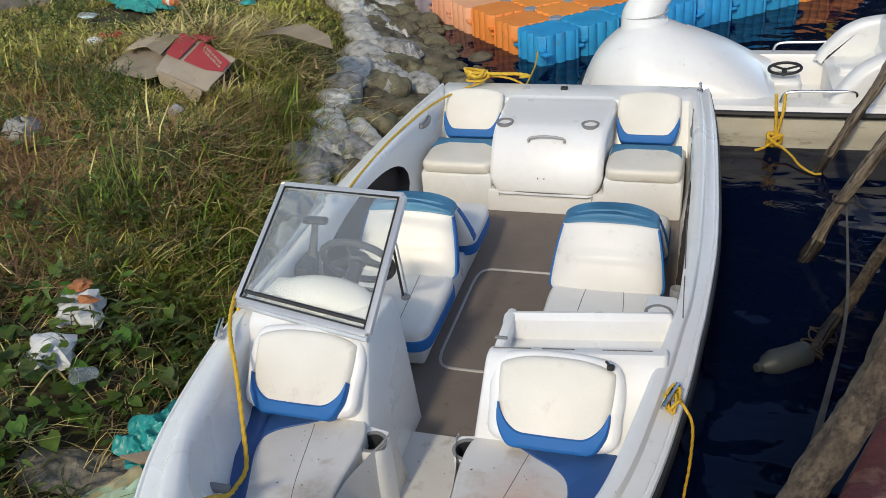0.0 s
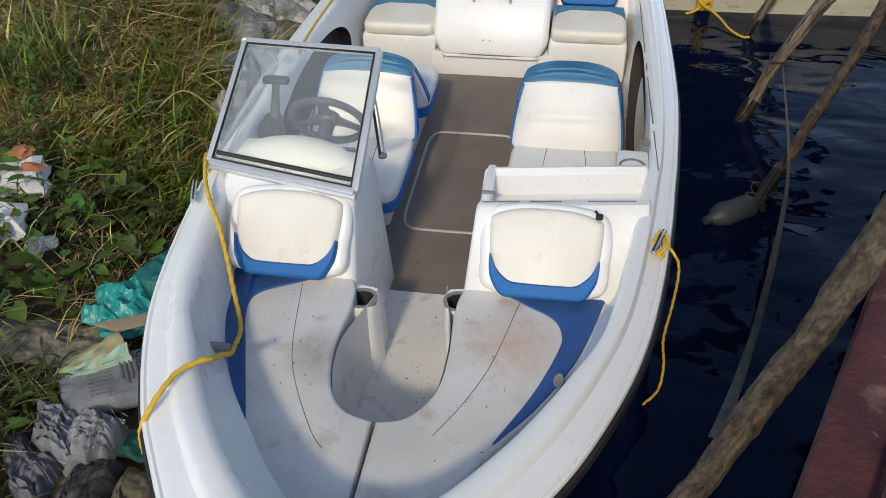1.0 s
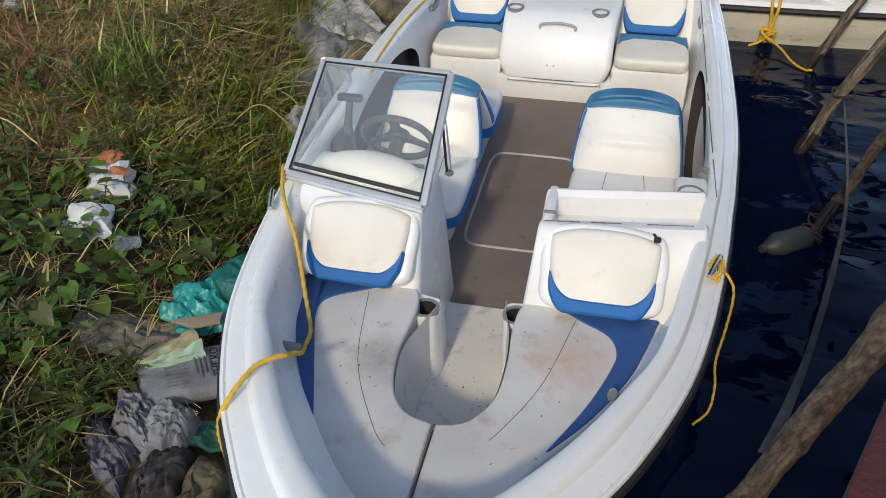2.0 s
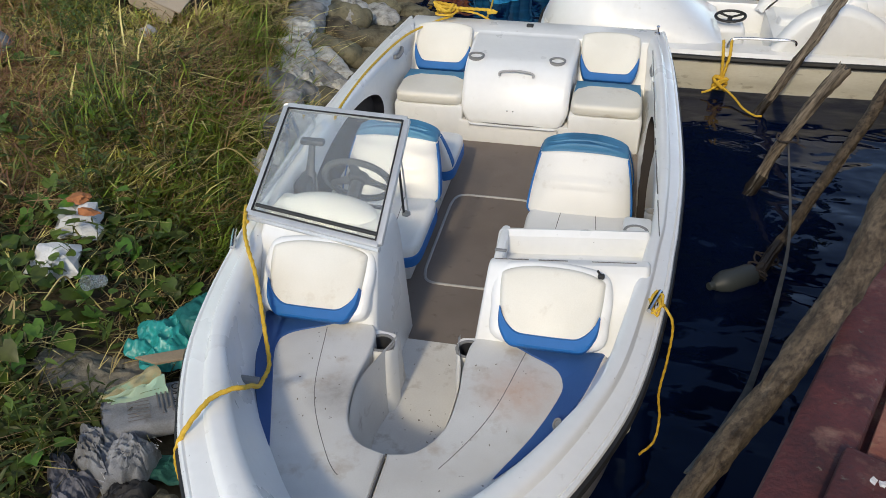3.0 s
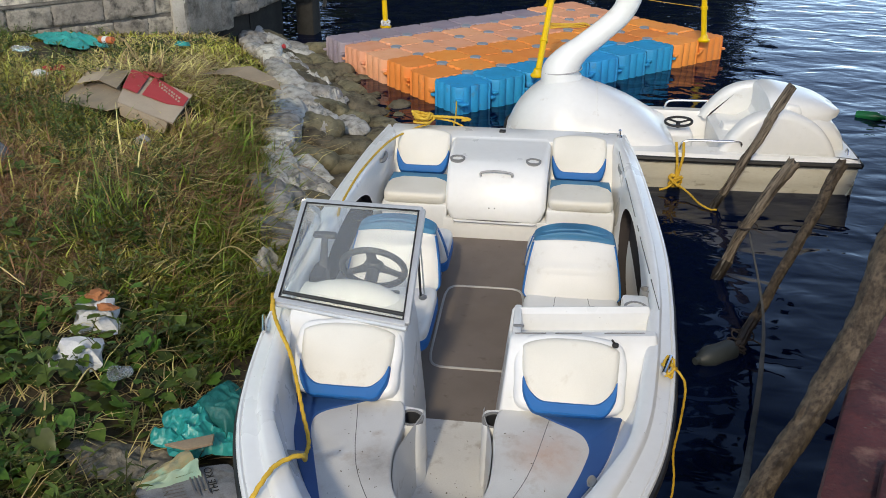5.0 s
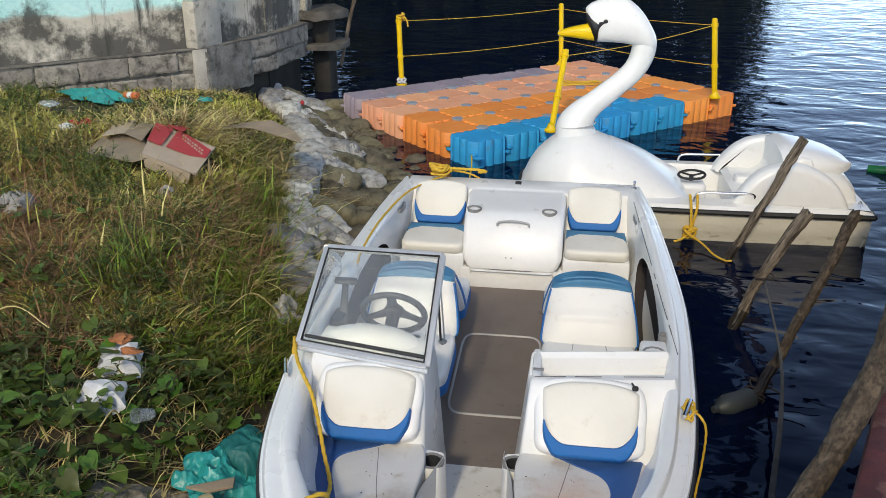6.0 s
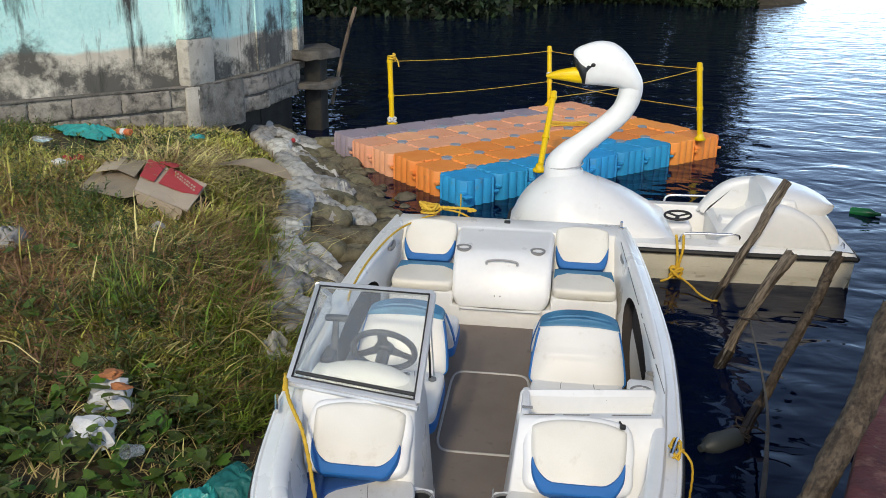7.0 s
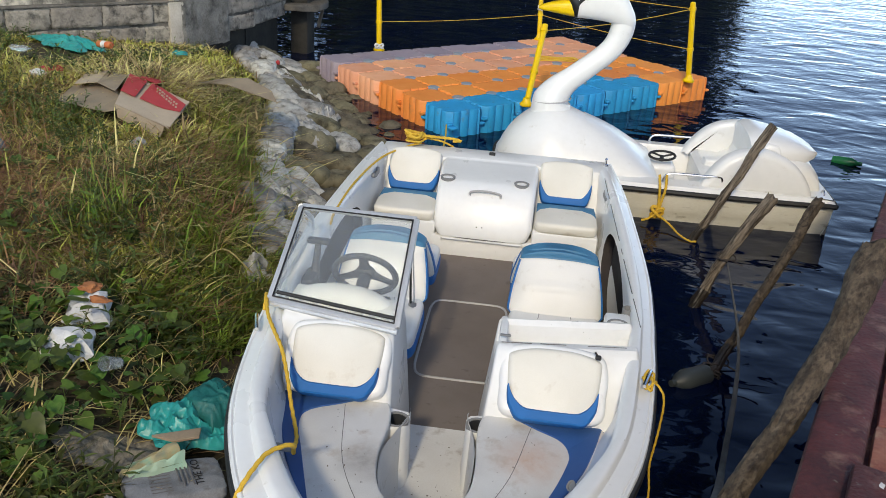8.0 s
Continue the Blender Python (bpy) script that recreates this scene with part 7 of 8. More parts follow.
flat_piece([D + Vector((0.0, 0.0, -0.004)), D + Vector((0.01, 0.0, -0.11)), (-2.62, 4.63, 0.735), (-2.535, 4.60, 0.74), (-2.52, 4.66, 0.805)], 0.006, CARD, carton, "front_side", "brown cardboard side standing on edge")
flat_piece([A + Vector((0.12, -0.02, -0.01)), A + Vector((0.32, -0.16, -0.02)), A + Vector((0.30, 0.05, -0.05)), A + Vector((0.05, 0.22, -0.06))], 0.006, CARDRED, carton, "red_flap")
sheet = thing("cardboard_sheet", (-2.2, 5.95, 0.74), "brown cardboard sheet lying on dry grass", "cardboard")
flat_piece([(-2.50, 5.98, 0.83), (-1.98, 5.80, 0.76), (-2.10, 6.02, 0.80), (-2.38, 6.20, 0.85)], 0.006, CARD, sheet, "panel")
flat_piece([(-2.50, 5.98, 0.83), (-2.38, 6.20, 0.85), (-2.62, 6.16, 0.83), (-2.78, 6.02, 0.81)], 0.006, CARD, sheet, "flap")

# polystyrene, tumbler, tins, small rubbish
def rock(c, r, seed, n=14, rough=0.35):
    v, f = ball((0, 0, 0), r, n, 9)
    out = []
    for p in v:
        q = Vector(p)
        k = 1 + rough * noise.noise(Vector((q.x / r[0] * 1.3 + seed, q.y / r[1] * 1.3, q.z / r[2] * 1.3))) + 0.12 * noise.noise(Vector((q.x * 30, q.y * 30, q.z * 30 + seed)))
        out.append((c[0] + q.x * k, c[1] + q.y * k, c[2] + q.z * k))
    return out, f


foam = thing("polystyrene_lump", (-1.98, 2.42, 0.42), "broken white polystyrene with rusty flakes in the weeds", "polystyrene")
part("block", rock((-1.985, 2.40, 0.49), (0.12, 0.115, 0.075), 3, 13, 0.9), FOAM, foam, sharp=18)
part("flake", rock((-2.0, 2.46, 0.595), (0.05, 0.045, 0.02), 5, 18, 0.7), RUST, foam, "orange brown flake")
part("flake", rock((-1.91, 2.38, 0.57), (0.055, 0.022, 0.018), 6, 16, 0.7), RUST, foam)
solo("polystyrene_lump", rock((-1.94, 2.09, 0.465), (0.125, 0.10, 0.065), 8, 13, 0.9), FOAM, "broken white polystyrene lump among leaves", "polystyrene", sharp=18)
cupm = pose(-1.63, 2.0, 0.45, 62, 10, -20)
solo("plastic_tumbler", moved(turned([(0.028, 0), (0.038, 0.11), (0.036, 0.112), (0.026, 0.004)], 18), cupm), CLEAR, "clear plastic tumbler lying in the weeds", "cup")
solo("teal_rag", crumpled(-4.55, 7.0, 0.50, 0.20, -28, 31, 0.04, 0.045, 46, 0.7), TEAL, "teal rag lying below the wall", "rag")
solo("teal_rag", crumpled(-3.36, 7.0, 0.08, 0.07, 0, 33, 0.05, 0.05, 12), TEAL, "scrap of teal plastic in the grass", "rag")
tin = thing("drink_can", (-3.98, 6.66, 0.86), "red and orange drink can on its side", "can")
tm = pose(-3.98, 6.66, 0.93, 0, 86, -25)
part("body", moved(turned([(0.028, -0.10), (0.035, -0.09), (0.035, 0.09), (0.028, 0.10)], 20), tm), REDTIN, tin)
part("band", moved(turned([(0.036, -0.03), (0.036, 0.03)], 20), tm), FOAM, tin, "pale band")
solo("red_wrapper", crumpled(-4.02, 5.74, 0.10, 0.045, 15, 35, 0.05, 0.03, 14), CARDRED, "crushed red wrapper on the grass", "wrapper")
solo("clear_scrap", rock((-4.62, 6.24, 0.92), (0.11, 0.05, 0.03), 12), CLEAR, "clear plastic scrap on bare earth", "scrap")
solo("foam_chip", rock((-4.02, 5.52, 0.90), (0.07, 0.04, 0.03), 13), FOAM, "white foam chip on the grass", "scrap")
solo("grey_stone", rock((-2.65, 4.48, 0.70), (0.07, 0.055, 0.06), 14), PEBBLE, "rounded grey stone in the grass", "stone")
solo("white_bag", crumpled(-3.52, 3.95, 0.13, 0.12, 0, 37, 0.05, 0.08, 16), SACK, "white plastic bag in the weeds", "bag")
solo("white_bag", crumpled(-2.66, 3.78, 0.13, 0.10, 40, 38, 0.04, 0.05, 16), SACKDARK, "dusty plastic bag in the weeds", "bag")
solo("white_bag", crumpled(-1.42, 3.55, 0.13, 0.10, 40, 39, 0.07, 0.10, 22), SACK, "white plastic bag at the top of the bank", "bag")
solo("red_scrap", rock((-1.50, 4.75, 0.16), (0.06, 0.05, 0.03), 15), CARDRED, "red plastic scrap between sandbags", "scrap")
solo("red_scrap", rock((-3.05, 9.35, 0.28), (0.03, 0.025, 0.03), 16), CARDRED, "red plastic scrap at the shore", "scrap")
rv = random.Random(77)
for k in range(26):
    yy = rv.uniform(6.8, 9.8)
    xx = edge_x(yy) + rv.uniform(0.35, 1.35)
    s_ = rv.uniform(0.05, 0.16)
    solo("shore_stone", rock((xx, yy, rv.uniform(-0.03, 0.02)), (s_, s_ * rv.uniform(0.7, 1.2), s_ * 0.45), 40 + k, 10), SACKDARK, "muddy stone in the shallows", "stone", "stones in the shallows")
for k in range(12):
    yy = rv.uniform(4.1, 9.6)
    solo("plastic_strip", crumpled(edge_x(yy) + rv.uniform(0.05, 0.45), yy, rv.uniform(0.16, 0.30), rv.uniform(0.08, 0.16), rv.uniform(0, 180), 60 + k, 0.10, 0.09, 28), SACK, "torn white plastic sheeting over sandbags", "plastic sheet", "torn sheeting")
for k in range(7):
    a = (rv.uniform(-3.0, -1.4), rv.uniform(1.2, 3.6))
    g_ = bank_z(*a)
    b_ = (a[0] + rv.uniform(-0.5, 0.5), a[1] + rv.uniform(-0.3, 0.3))
    solo("dry_twig", tube(catmull([(a[0], a[1], g_ + 0.10), ((a[0] + b_[0]) / 2, (a[1] + b_[1]) / 2 + 0.05, g_ + 0.20), (b_[0], b_[1], bank_z(*b_) + 0.16)], 5), 0.005, 5), STRAW, "dry pale twig among weeds", "twig", "dry twigs")


# ---- grass and weeds ----
rg = np.random.default_rng(5)
KEEP_OUT = [(-1.24, 1.93, 0.30, 0.22), (-1.04, 1.42, 0.26, 0.24), (-2.86, 5.05, 0.42, 0.36), (-3.35, 5.3, 0.32, 0.42), (-2.25, 5.98, 0.3, 0.16), (-1.56, 1.60, 0.28, 0.17), (-1.22, 1.2, 0.2, 0.26), (-1.16, 1.1, 0.26, 0.35), (-1.98, 2.39, 0.07, 0.06), (-1.93, 2.06, 0.07, 0.06), (-4.5, 6.5, 0.35, 0.4), (-1.63, 2.0, 0.07, 0.09),
            (-4.0, 6.66, 0.2, 0.12), (-4.62, 6.95, 0.5, 0.3), (-2.65, 4.46, 0.1, 0.12)]


def clear(x, y):
    return all(((x - a) / p) ** 2 + ((y - b) / q) ** 2 > 1 for a, b, p, q in KEEP_OUT)


def scatter(n, x0, x1, y0, y1, want):
    out = []
    while len(out) < n:
        x, y = rg.uniform(x0, x1), rg.uniform(y0, y1)
        d = edge_x(y) - x
        if d < -0.13 or not clear(x, y) or rg.uniform() > want(x, y, d):
            continue
        # behind the building's front
        if y - 7.2 > (x + 5.5) * 0.96 and x < -4.1:
            continue
        if y > 8.5 and x < -3.9:
            continue
        out.append((x, y))
    return out


def blades(centres, per, length, width, lean, spread):
    """Bent blades round tuft centres."""
    c = np.repeat(np.array(centres), per, axis=0)
    n = len(c)
    xy = c + rg.normal(0, spread, (n, 2))
    z = np.array([bank_z(x, y) for x, y in np.array(centres)]).repeat(per) - 0.01
    az = rg.uniform(0, 2 * math.pi, n)
    ln = length * rg.lognormal(0, 0.35, n) * np.interp(xy[:, 1], [5.4, 6.6], [1, 0.5])
    le = np.clip(rg.normal(lean, 0.28, n), 0.05, 1.45)
    d = np.stack([np.cos(az) * np.sin(le), np.sin(az) * np.sin(le), np.cos(le)], 1)
    side = np.stack([-np.sin(az), np.cos(az), np.zeros(n)], 1) * (width * rg.uniform(0.6, 1.4, n))[:, None]
    base = np.column_stack([xy, z])
    mid_ = base + d * (ln * 0.55)[:, None]
    droop = np.stack([np.cos(az), np.sin(az), -0.55 * np.ones(n)], 1) * (ln * 0.22)[:, None]
    tip = base + d * ln[:, None] + droop
    tip[:, 2] = np.maximum(tip[:, 2], z + 0.01)
    v = np.stack([base - side, base + side, mid_ + side * 0.8, mid_ - side * 0.8, tip], 1).reshape(-1, 3)
    i = np.arange(n) * 5
    quads = np.stack([i, i + 1, i + 2, i + 3], 1)
    tris = np.stack([i + 3, i + 2, i + 4], 1)
    return v, quads, tris


def stuff(name, v, quads, tris, material, label, category):
    me = bpy.data.meshes.new(name)
    nq, nt = len(quads), len(tris)
    me.vertices.add(len(v))
    me.vertices.foreach_set("co", np.asarray(v, np.float32).ravel())
    me.loops.add(nq * 4 + nt * 3)
    me.loops.foreach_set("vertex_index", np.concatenate([np.asarray(quads, np.int32).ravel(), np.asarray(tris, np.int32).ravel()]))
    me.polygons.add(nq + nt)
    me.polygons.foreach_set("loop_start", np.concatenate([np.arange(nq) * 4, nq * 4 + np.arange(nt) * 3]).astype(np.int32))
    me.polygons.foreach_set("loop_total", np.concatenate([np.full(nq, 4), np.full(nt, 3)]).astype(np.int32))
    me.materials.append(material)
    me.polygons.foreach_set("use_smooth", [True] * (nq + nt))
    me.update(calc_edges=True)
    me.validate()
    return tagged(new(name, me), label, category, kind="stuff")


def patch(x, y, s, seed):
    return 0.5 + 1.7 * noise.noise(Vector((x * s + seed, y * s, seed)))


green_want = lambda x, y, d: min(1, max(0.06, patch(x, y, 0.9, 3) * (1.3 if d < 0.7 else 0.6) * (1.0 if y < 2.9 else 0.8)))
straw_want = lambda x, y, d: min(1, max(0.04, patch(x, y, 0.8, 9) * (1.7 if 2.8 < y < 5.6 and d > 0.45 else 1.2 if 2.8 < y < 7.5 else 0.5)))
near = scatter(520, -4.2, -1.0, 0.6, 3.2, green_want)
stuff("grass", *blades(near, 9, 0.15, 0.0048, 0.85, 0.06), GRASS, "green grass and weeds on the bank", "grass")
middle = scatter(2100, -4.6, -1.2, 2.8, 4.8, green_want)
stuff("grass", *blades(middle, 12, 0.115, 0.0058, 0.85, 0.05), PALEGRASS, "short green grass on the bank", "grass")
wide = scatter(2000, -8.5, -1.4, 4.6, 9.6, green_want)
stuff("grass", *blades(wide, 12, 0.10, 0.0085, 0.8, 0.05), PALEGRASS, "green grass on the upper bank", "grass")
yellow = scatter(3300, -5.5, -1.7, 2.9, 7.2, lambda x, y, d: min(1, max(0.1, patch(x, y, 1.2, 81) * (1.6 if d > 0.4 else 0.4))))
stuff("dry_grass", *blades(yellow, 10, 0.14, 0.0058, 1.05, 0.06), YELLOWGRASS, "half-dry yellow-green grass", "grass")
dry = scatter(3400, -8.5, -1.1, 2.7, 9.4, straw_want)
stuff("dry_grass", *blades(dry, 11, 0.16, 0.0062, 1.18, 0.08), STRAW, "matted dry straw-coloured grass", "dry grass")
heap = scatter(330, -2.9, -1.5, 3.55, 4.35, lambda x, y, d: max(0.05, patch(x, y, 1.6, 61)))
stuff("dry_grass", *blades(heap, 14, 0.25, 0.0055, 1.3, 0.08), STRAW, "flattened heap of dry straw", "dry grass")
mats = scatter(420, -3.6, -1.8, 5.2, 6.5, lambda x, y, d: max(0.05, patch(x, y, 1.4, 71)))
stuff("dry_grass", *blades(mats, 14, 0.32, 0.0065, 1.35, 0.10), STRAW, "flattened straw beside the cardboard", "dry grass")
dry2 = scatter(420, -4.0, -1.1, 0.6, 3.2, straw_want)
stuff("dry_grass", *blades(dry2, 10, 0.17, 0.0036, 1.1, 0.08), STRAW, "matted dry grass between the weeds", "dry grass")
lush = [(x, y) for x, y in scatter(800, -2.9, -1.3, 2.6, 6.6, lambda x, y, d: 1.0 if d < 0.5 else 0.08)]
stuff("grass", *blades(lush, 13, 0.17, 0.0062, 0.7, 0.05), LUSH, "bright green grass along the edge", "grass")
clumps = [(x + rg.normal(0, 0.10), y + rg.normal(0, 0.14)) for x, y in ((-1.95, 4.45), (-1.85, 4.25), (-2.1, 4.9), (-1.75, 3.7), (-2.4, 3.3)) for _ in range(22)]
stuff("grass", *blades(clumps, 12, 0.24, 0.0058, 0.45, 0.04), LUSH, "tall bright green grass clumps", "grass")
red = scatter(800, -4.4, -1.6, 2.4, 5.4, lambda x, y, d: max(0.0, patch(x, y, 1.1, 21) - 0.3))
red += scatter(800, -3.5, -2.3, 2.9, 4.1, lambda x, y, d: max(0.0, patch(x, y, 1.3, 23) - 0.1))
stuff("dead_stalks", *blades(red, 11, 0.22, 0.0038, 1.2, 0.09), REDSTEM, "red-brown dead stalks among the grass", "dead stalks")


def leaf_frames(o, az, ti, roll, ln):
    """Axes of leaves at o: forward by azimuth and droop, sideways, and up."""
    f = np.stack([np.cos(az) * np.cos(ti), np.sin(az) * np.cos(ti), -np.sin(ti)], 1)
    s = np.stack([-np.sin(az), np.cos(az), np.zeros(len(az))], 1)
    u = np.cross(f, s)
    s = s * np.cos(roll)[:, None] + u * np.sin(roll)[:, None]
    return f, s, np.cross(f, s), ln[:, None]


def heart_leaves(o, az, ti, roll, ln):
    """Heart-shaped leaves folded along the midrib."""
    f, s, u, L = leaf_frames(o, az, ti, roll, ln)
    at = lambda a, b, h: o + f * L * a + s * L * b + u * L * h
    v = np.stack([at(0.10, 0, 0), at(-0.06, 0.22, 0.05), at(0.12, 0.43, 0.05), at(0.45, 0.40, 0.05), at(0.76, 0.20, 0.03), at(1.0, 0, -0.07), at(0.5, 0, 0.0),
                  at(0.76, -0.20, 0.03), at(0.45, -0.40, 0.05), at(0.12, -0.43, 0.05), at(-0.06, -0.22, 0.05)], 1).reshape(-1, 3)
    i = (np.arange(len(o)) * 11)[:, None]
    quads = np.concatenate([i + np.array(q) for q in ((0, 1, 2, 6), (6, 2, 3, 4), (0, 6, 9, 10), (6, 7, 8, 9))])
    tris = np.concatenate([i + np.array(q) for q in ((6, 4, 5), (6, 5, 7))])
    return v, quads, tris


def lance_leaves(o, az, ti, roll, ln, wide_=0.13):
    """Narrow pointed leaves, arched, folded along the midrib."""
    f, s, u, L = leaf_frames(o, az, ti, roll, ln)
    at = lambda a, b, h: o + f * L * a + s * L * b + u * L * h
    w = wide_
    v = np.stack([at(0, 0, 0), at(0.3, w, 0.05), at(0.68, w * 0.75, 0.03), at(1.0, 0, -0.12), at(0.68, -w * 0.75, 0.03), at(0.3, -w, 0.05), at(0.3, 0, 0.02), at(0.68, 0, 0.0)], 1).reshape(-1, 3)
    i = (np.arange(len(o)) * 8)[:, None]
    quads = np.concatenate([i + np.array(q) for q in ((6, 1, 2, 7), (6, 7, 4, 5))])
    tris = np.concatenate([i + np.array(q) for q in ((0, 1, 6), (0, 6, 5), (7, 2, 3), (7, 3, 4))])
    return v, quads, tris


def sprigs(points, tall, per, size, wide_):
    """Herbs: leaves set in turn up a leaning stem, the larger ones below, and the stem itself."""
    pts = np.array(points)
    n = len(pts)
    z = np.array([bank_z(x, y) for x, y in points])
    h = tall * np.clip(rg.lognormal(0, 0.3, n), 0.5, 1.7)
    lean = rg.normal(0, 0.32, (n, 2)) * h[:, None]
    k = np.tile(np.arange(per), n)
    who = np.repeat(np.arange(n), per)
    t = (k + 0.6) / per
    o = np.column_stack([pts[who] + lean[who] * t[:, None] ** 1.3, z[who] + h[who] * t])
    az = rg.uniform(0, 6.28, n)[who] + k * 2.4 + rg.normal(0, 0.25, len(k))
    ln = size * (1.15 - 0.6 * t) * np.clip(rg.lognormal(0, 0.2, len(k)), 0.6, 1.5)
    lv = lance_leaves(o, az, rg.normal(0.05, 0.3, len(k)) - 0.5 * t, rg.normal(0, 0.3, len(k)), ln, wide_)
    foot, tip = np.column_stack([pts, z - 0.01]), np.column_stack([pts + lean, z + h])
    sd = np.array([0.0022, 0.0015, 0])
    sv = np.stack([foot - sd, foot + sd, tip + sd * 0.5, tip - sd * 0.5], 1).reshape(-1, 3)
    sq = (np.arange(n) * 4)[:, None] + np.arange(4)[None]
    m = len(lv[0])
    return np.concatenate([lv[0], sv]), np.concatenate([lv[1], sq + m]), lv[2]


def creeper(points, per, size, rise, spread):
    c = np.repeat(np.array(points), per, axis=0)
    n = len(c)
    xy = c + rg.normal(0, spread, (n, 2))
    z = np.array([bank_z(x, y) for x, y in points]).repeat(per) + rise * rg.uniform(0.2, 1.0, n)
    return heart_leaves(np.column_stack([xy, z]), rg.uniform(0, 6.28, n), rg.normal(0.25, 0.3, n), rg.normal(0, 0.3, n), size * np.clip(rg.lognormal(0, 0.3, n), 0.45, 1.45))


vine = scatter(105, -4.4, -1.25, 0.7, 4.2, lambda x, y, d: max(0.03, patch(x, y, 1.3, 31) * (1.3 if y < 2.4 else 0.9 if x < -2.3 else 0.3)))
vine += [(x + rg.normal(0, 0.09), y + rg.normal(0, 0.09)) for x, y in ((-1.62, 2.22), (-1.55, 2.05), (-1.70, 2.62), (-2.05, 1.45), (-2.2, 1.25), (-1.95, 1.15), (-1.75, 1.75), (-2.15, 1.75), (-1.8, 0.95), (-2.12, 2.32), (-1.88, 2.22), (-2.1, 2.0), (-2.35, 2.1), (-2.5, 1.7), (-2.4, 1.3)) for _ in range(4)]
stuff("vine_leaves", *creeper(vine, 6, 0.076, 0.18, 0.08), LEAF, "heart-shaped green creeper leaves", "creeper")
herb = scatter(430, -4.4, -1.3, 0.7, 3.3, lambda x, y, d: max(0.08, patch(x, y, 1.0, 41)))
stuff("weed_leaves", *sprigs(herb, 0.22, 12, 0.10, 0.115), HERB, "leafy green weeds with narrow pointed leaves", "weeds")
herb2 = scatter(700, -4.6, -1.6, 3.0, 5.0, lambda x, y, d: max(0.02, patch(x, y, 1.1, 51) - 0.15))
stuff("weed_leaves", *sprigs(herb2, 0.16, 9, 0.07, 0.13), HERB, "small leafy weeds among the grass", "weeds")
herb3 = scatter(520, -7.0, -2.0, 4.8, 7.8, lambda x, y, d: max(0.0, patch(x, y, 0.9, 53) - 0.05))
stuff("weed_leaves", *sprigs(herb3, 0.13, 8, 0.065, 0.16), HERB, "green weeds on the upper bank", "weeds")


# ---- far shore: bushes and trees ----
def leaf_cloud(centres, radii, per, size):
    c = np.repeat(np.array(centres, float), per, axis=0)
    r = np.repeat(np.array(radii, float), per)[:, None]
    n = len(c)
    d = rg.normal(0, 1, (n, 3))
    d /= np.linalg.norm(d, axis=1)[:, None]
    p = c + d * r * rg.uniform(0.45, 1.05, (n, 1)) * np.array([1, 1, 0.8])
    a, b = rg.normal(0, 1, (n, 3)), rg.normal(0, 1, (n, 3))
    a /= np.linalg.norm(a, axis=1)[:, None]
    b -= a * (a * b).sum(1)[:, None]
    b /= np.linalg.norm(b, axis=1)[:, None]
    s = (size * rg.uniform(0.6, 1.4, n))[:, None]
    v = np.stack([p - a * s, p + b * s * 0.45, p + a * s, p - b * s * 0.45], 1).reshape(-1, 3)
    i = np.arange(n) * 4
    return v, np.stack([i, i + 1, i + 2, i + 3], 1), np.zeros((0, 3), int)


bush_c, bush_r = [], []
for k in range(230):
    x = rg.uniform(-34, 9.4)
    y = 33.0 + 0.06 * abs(x + 4) + shore_step(x) + rg.uniform(-2.6, 0.6)
    bush_c.append((x, y, rg.uniform(0.0, 2.2)))
    bush_r.append(rg.uniform(0.7, 1.5))
under_c, under_r = [], []
for k in range(330):
    x = rg.uniform(-36, 9.6)
    under_c.append((x, 33.6 + 0.06 * abs(x + 4) + shore_step(x) + rg.uniform(0.0, 3.0), rg.uniform(0.6, 10.5)))
    under_r.append(rg.uniform(1.3, 2.3))
stuff("shore_thicket", *leaf_cloud(under_c, under_r, 120, 0.42), TREELEAF, "dense dark thicket under the far trees", "thicket")
stuff("shore_bushes", *leaf_cloud(bush_c, bush_r, 170, 0.17), TREELEAF, "dark bushes overhanging the far shore", "bushes")


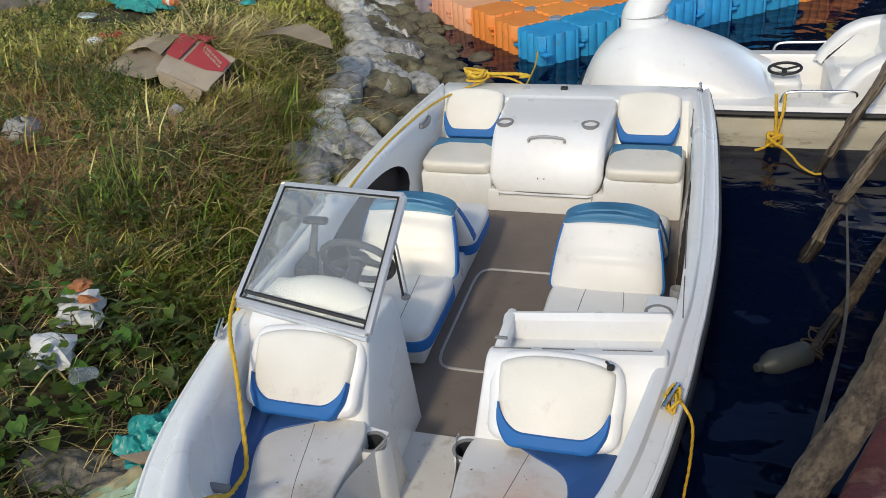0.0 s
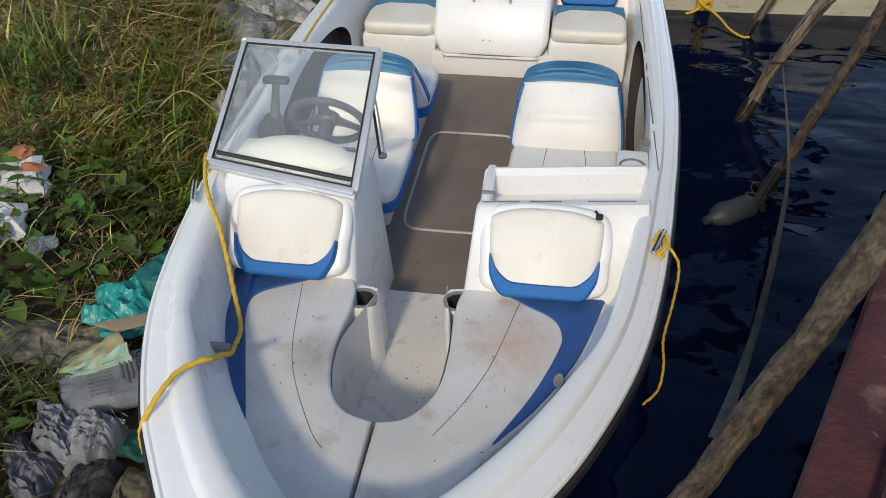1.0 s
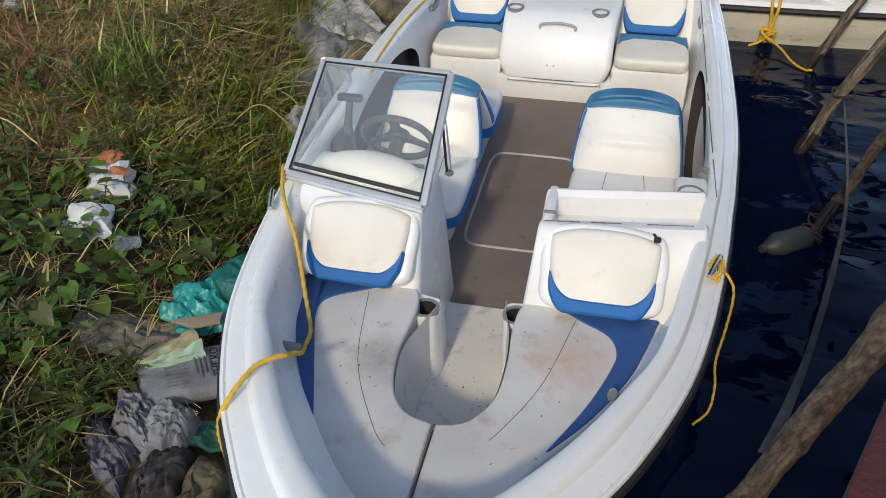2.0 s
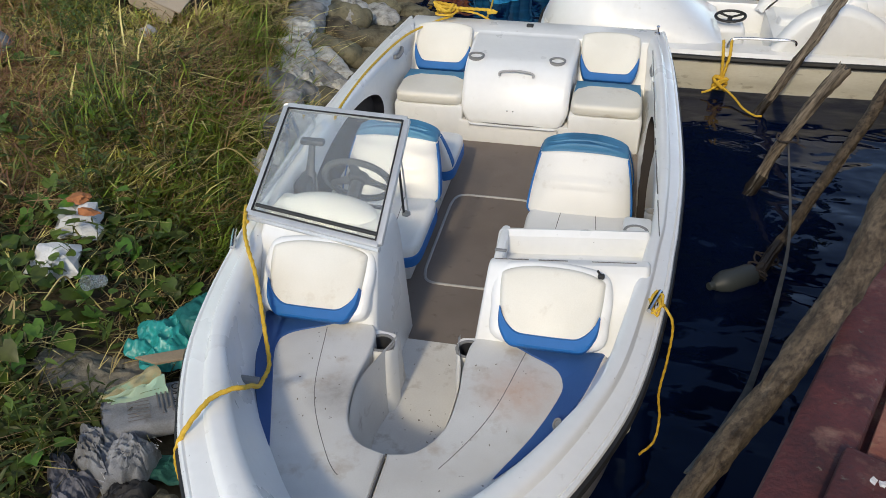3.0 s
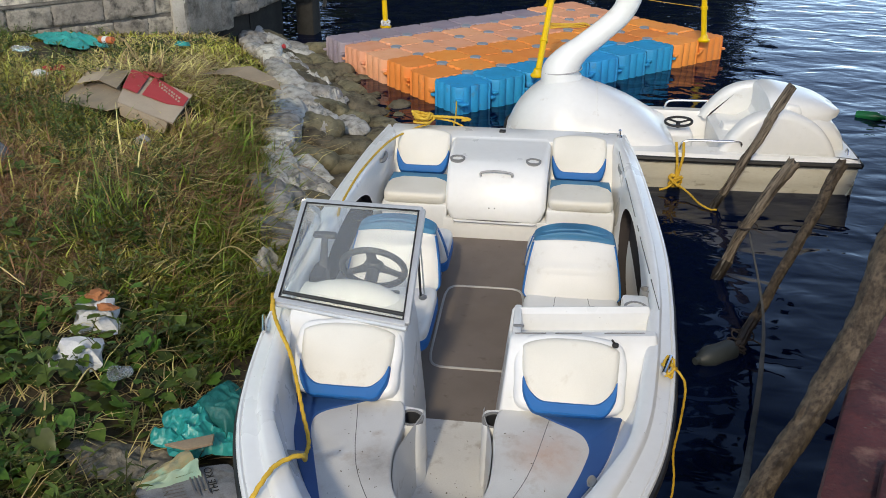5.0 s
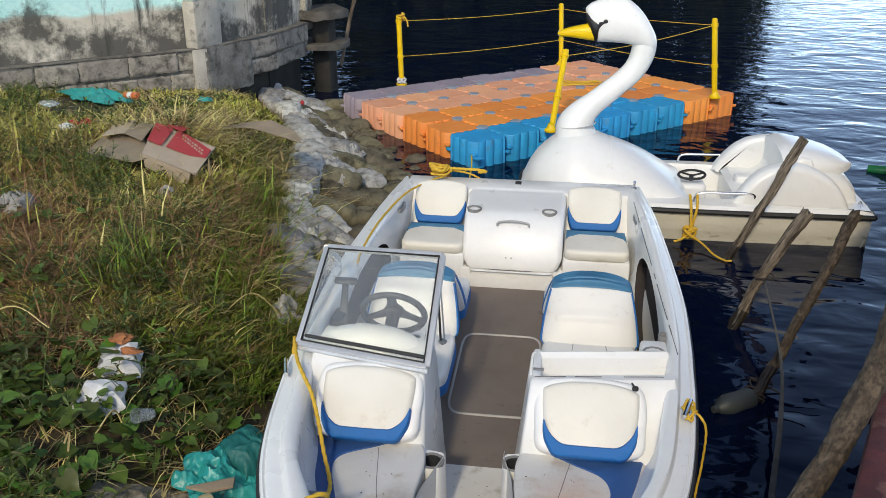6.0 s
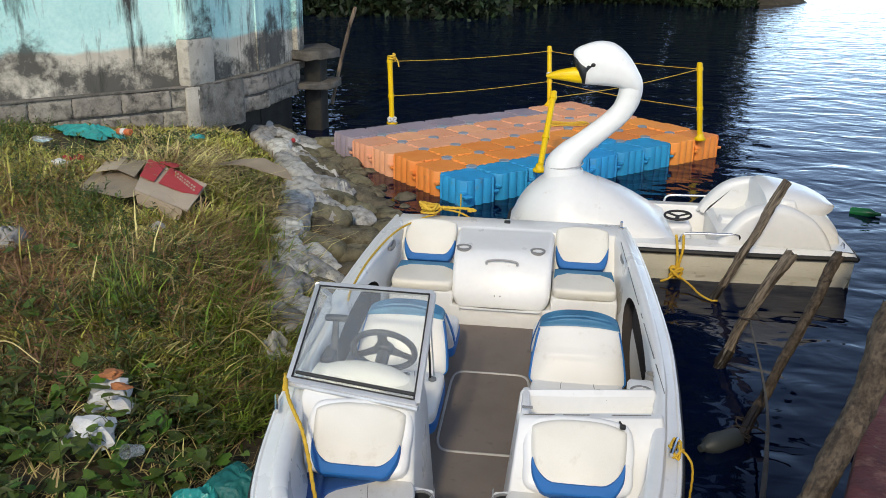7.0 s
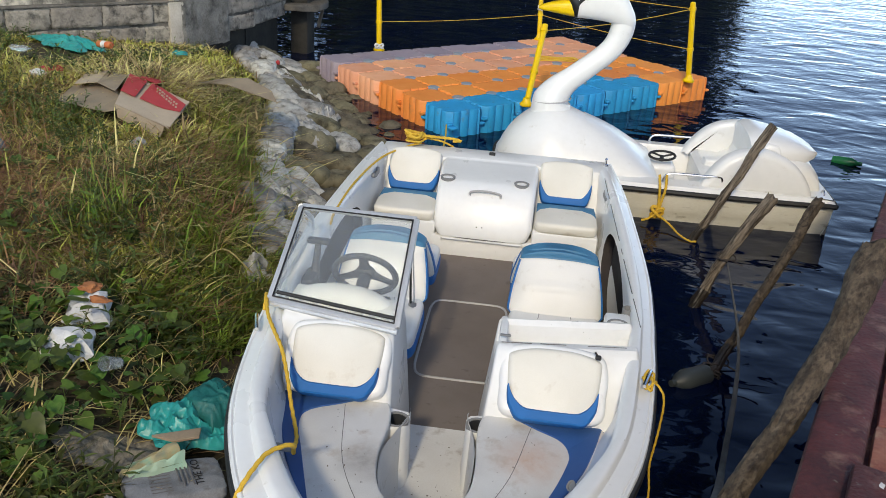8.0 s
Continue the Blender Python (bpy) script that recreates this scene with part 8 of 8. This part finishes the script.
def make_tree(seed):
    r_ = random.Random(seed)
    h = 11.0
    t = thing("tree", (0, 0, 0), "tall dark green tree on the far shore", "tree", "far trees")
    trunk = catmull([(0, 0, -0.3), (r_.uniform(-0.2, 0.2), 0.1, h * 0.3), (r_.uniform(-0.5, 0.5), r_.uniform(-0.3, 0.3), h * 0.6), (r_.uniform(-0.6, 0.6), 0, h * 0.9)], 5)
    shapes = [tube(trunk, np.linspace(0.26, 0.05, len(trunk)), 9, rough=0.2)]
    cs, rs_ = [], []
    for k in range(13):
        z = h * (0.28 + 0.66 * k / 12)
        base_ = trunk[min(len(trunk) - 1, int(len(trunk) * z / (h * 0.95)))]
        a = r_.uniform(0, 6.28)
        reach = (1.3 + 2.2 * math.sin(math.pi * min(1, (z / h - 0.15) / 0.95))) * r_.uniform(0.7, 1.15)
        end = (base_[0] + reach * math.cos(a), base_[1] + reach * math.sin(a), z + r_.uniform(0.2, 1.0))
        shapes.append(tube(catmull([tuple(base_), ((base_[0] + end[0]) / 2, (base_[1] + end[1]) / 2, z - 0.1), end], 4), np.linspace(0.09, 0.02, 9), 6))
        for f_ in (0.6, 1.0):
            cs.append((base_[0] + (end[0] - base_[0]) * f_ + r_.uniform(-0.4, 0.4), base_[1] + (end[1] - base_[1]) * f_ + r_.uniform(-0.4, 0.4), z + r_.uniform(-0.2, 0.9)))
            rs_.append(r_.uniform(0.8, 1.45))
    part("trunk", joined(*shapes), TRUNK, t)
    v, q, _ = leaf_cloud(cs, rs_, 150, 0.36)
    part("crown", (v.tolist(), q.tolist()), TREELEAF, t)
    return t


protos = [make_tree(s_) for s_ in (1, 2, 3)]
spots = [(-33, 37.5), (-28, 36.5), (-24, 38), (-20, 36.2), (-17, 37.5), (-14, 35.8), (-11, 36.8), (-8.5, 35.6), (-6, 37), (-3.6, 35.5), (-1.2, 36.6), (1.2, 35.6), (3.2, 36.8), (4.9, 35.8), (5.6, 37.8), (-4.8, 40.5), (0, 40.5), (4.6, 40.5), (-10, 41), (-15, 42), (-7.5, 39.5), (-2.4, 39), (2.0, 39.2), (-12.5, 39), (-18, 40), (5.6, 35.6), (7.2, 36.4), (8.6, 35.8), (8.0, 38.5)]
for k, (x, y) in enumerate(spots):
    y += shore_step(x)
    m_ = pose(x, y, max(0.2, far_z(x, y)), 0, 0, (k * 137) % 360) @ Matrix.Diagonal((1.05, 1.05, 1.75, 1))
    if k < 3:
        protos[k].matrix_basis = m_
    else:
        copy_thing(protos[k % 3], m_)
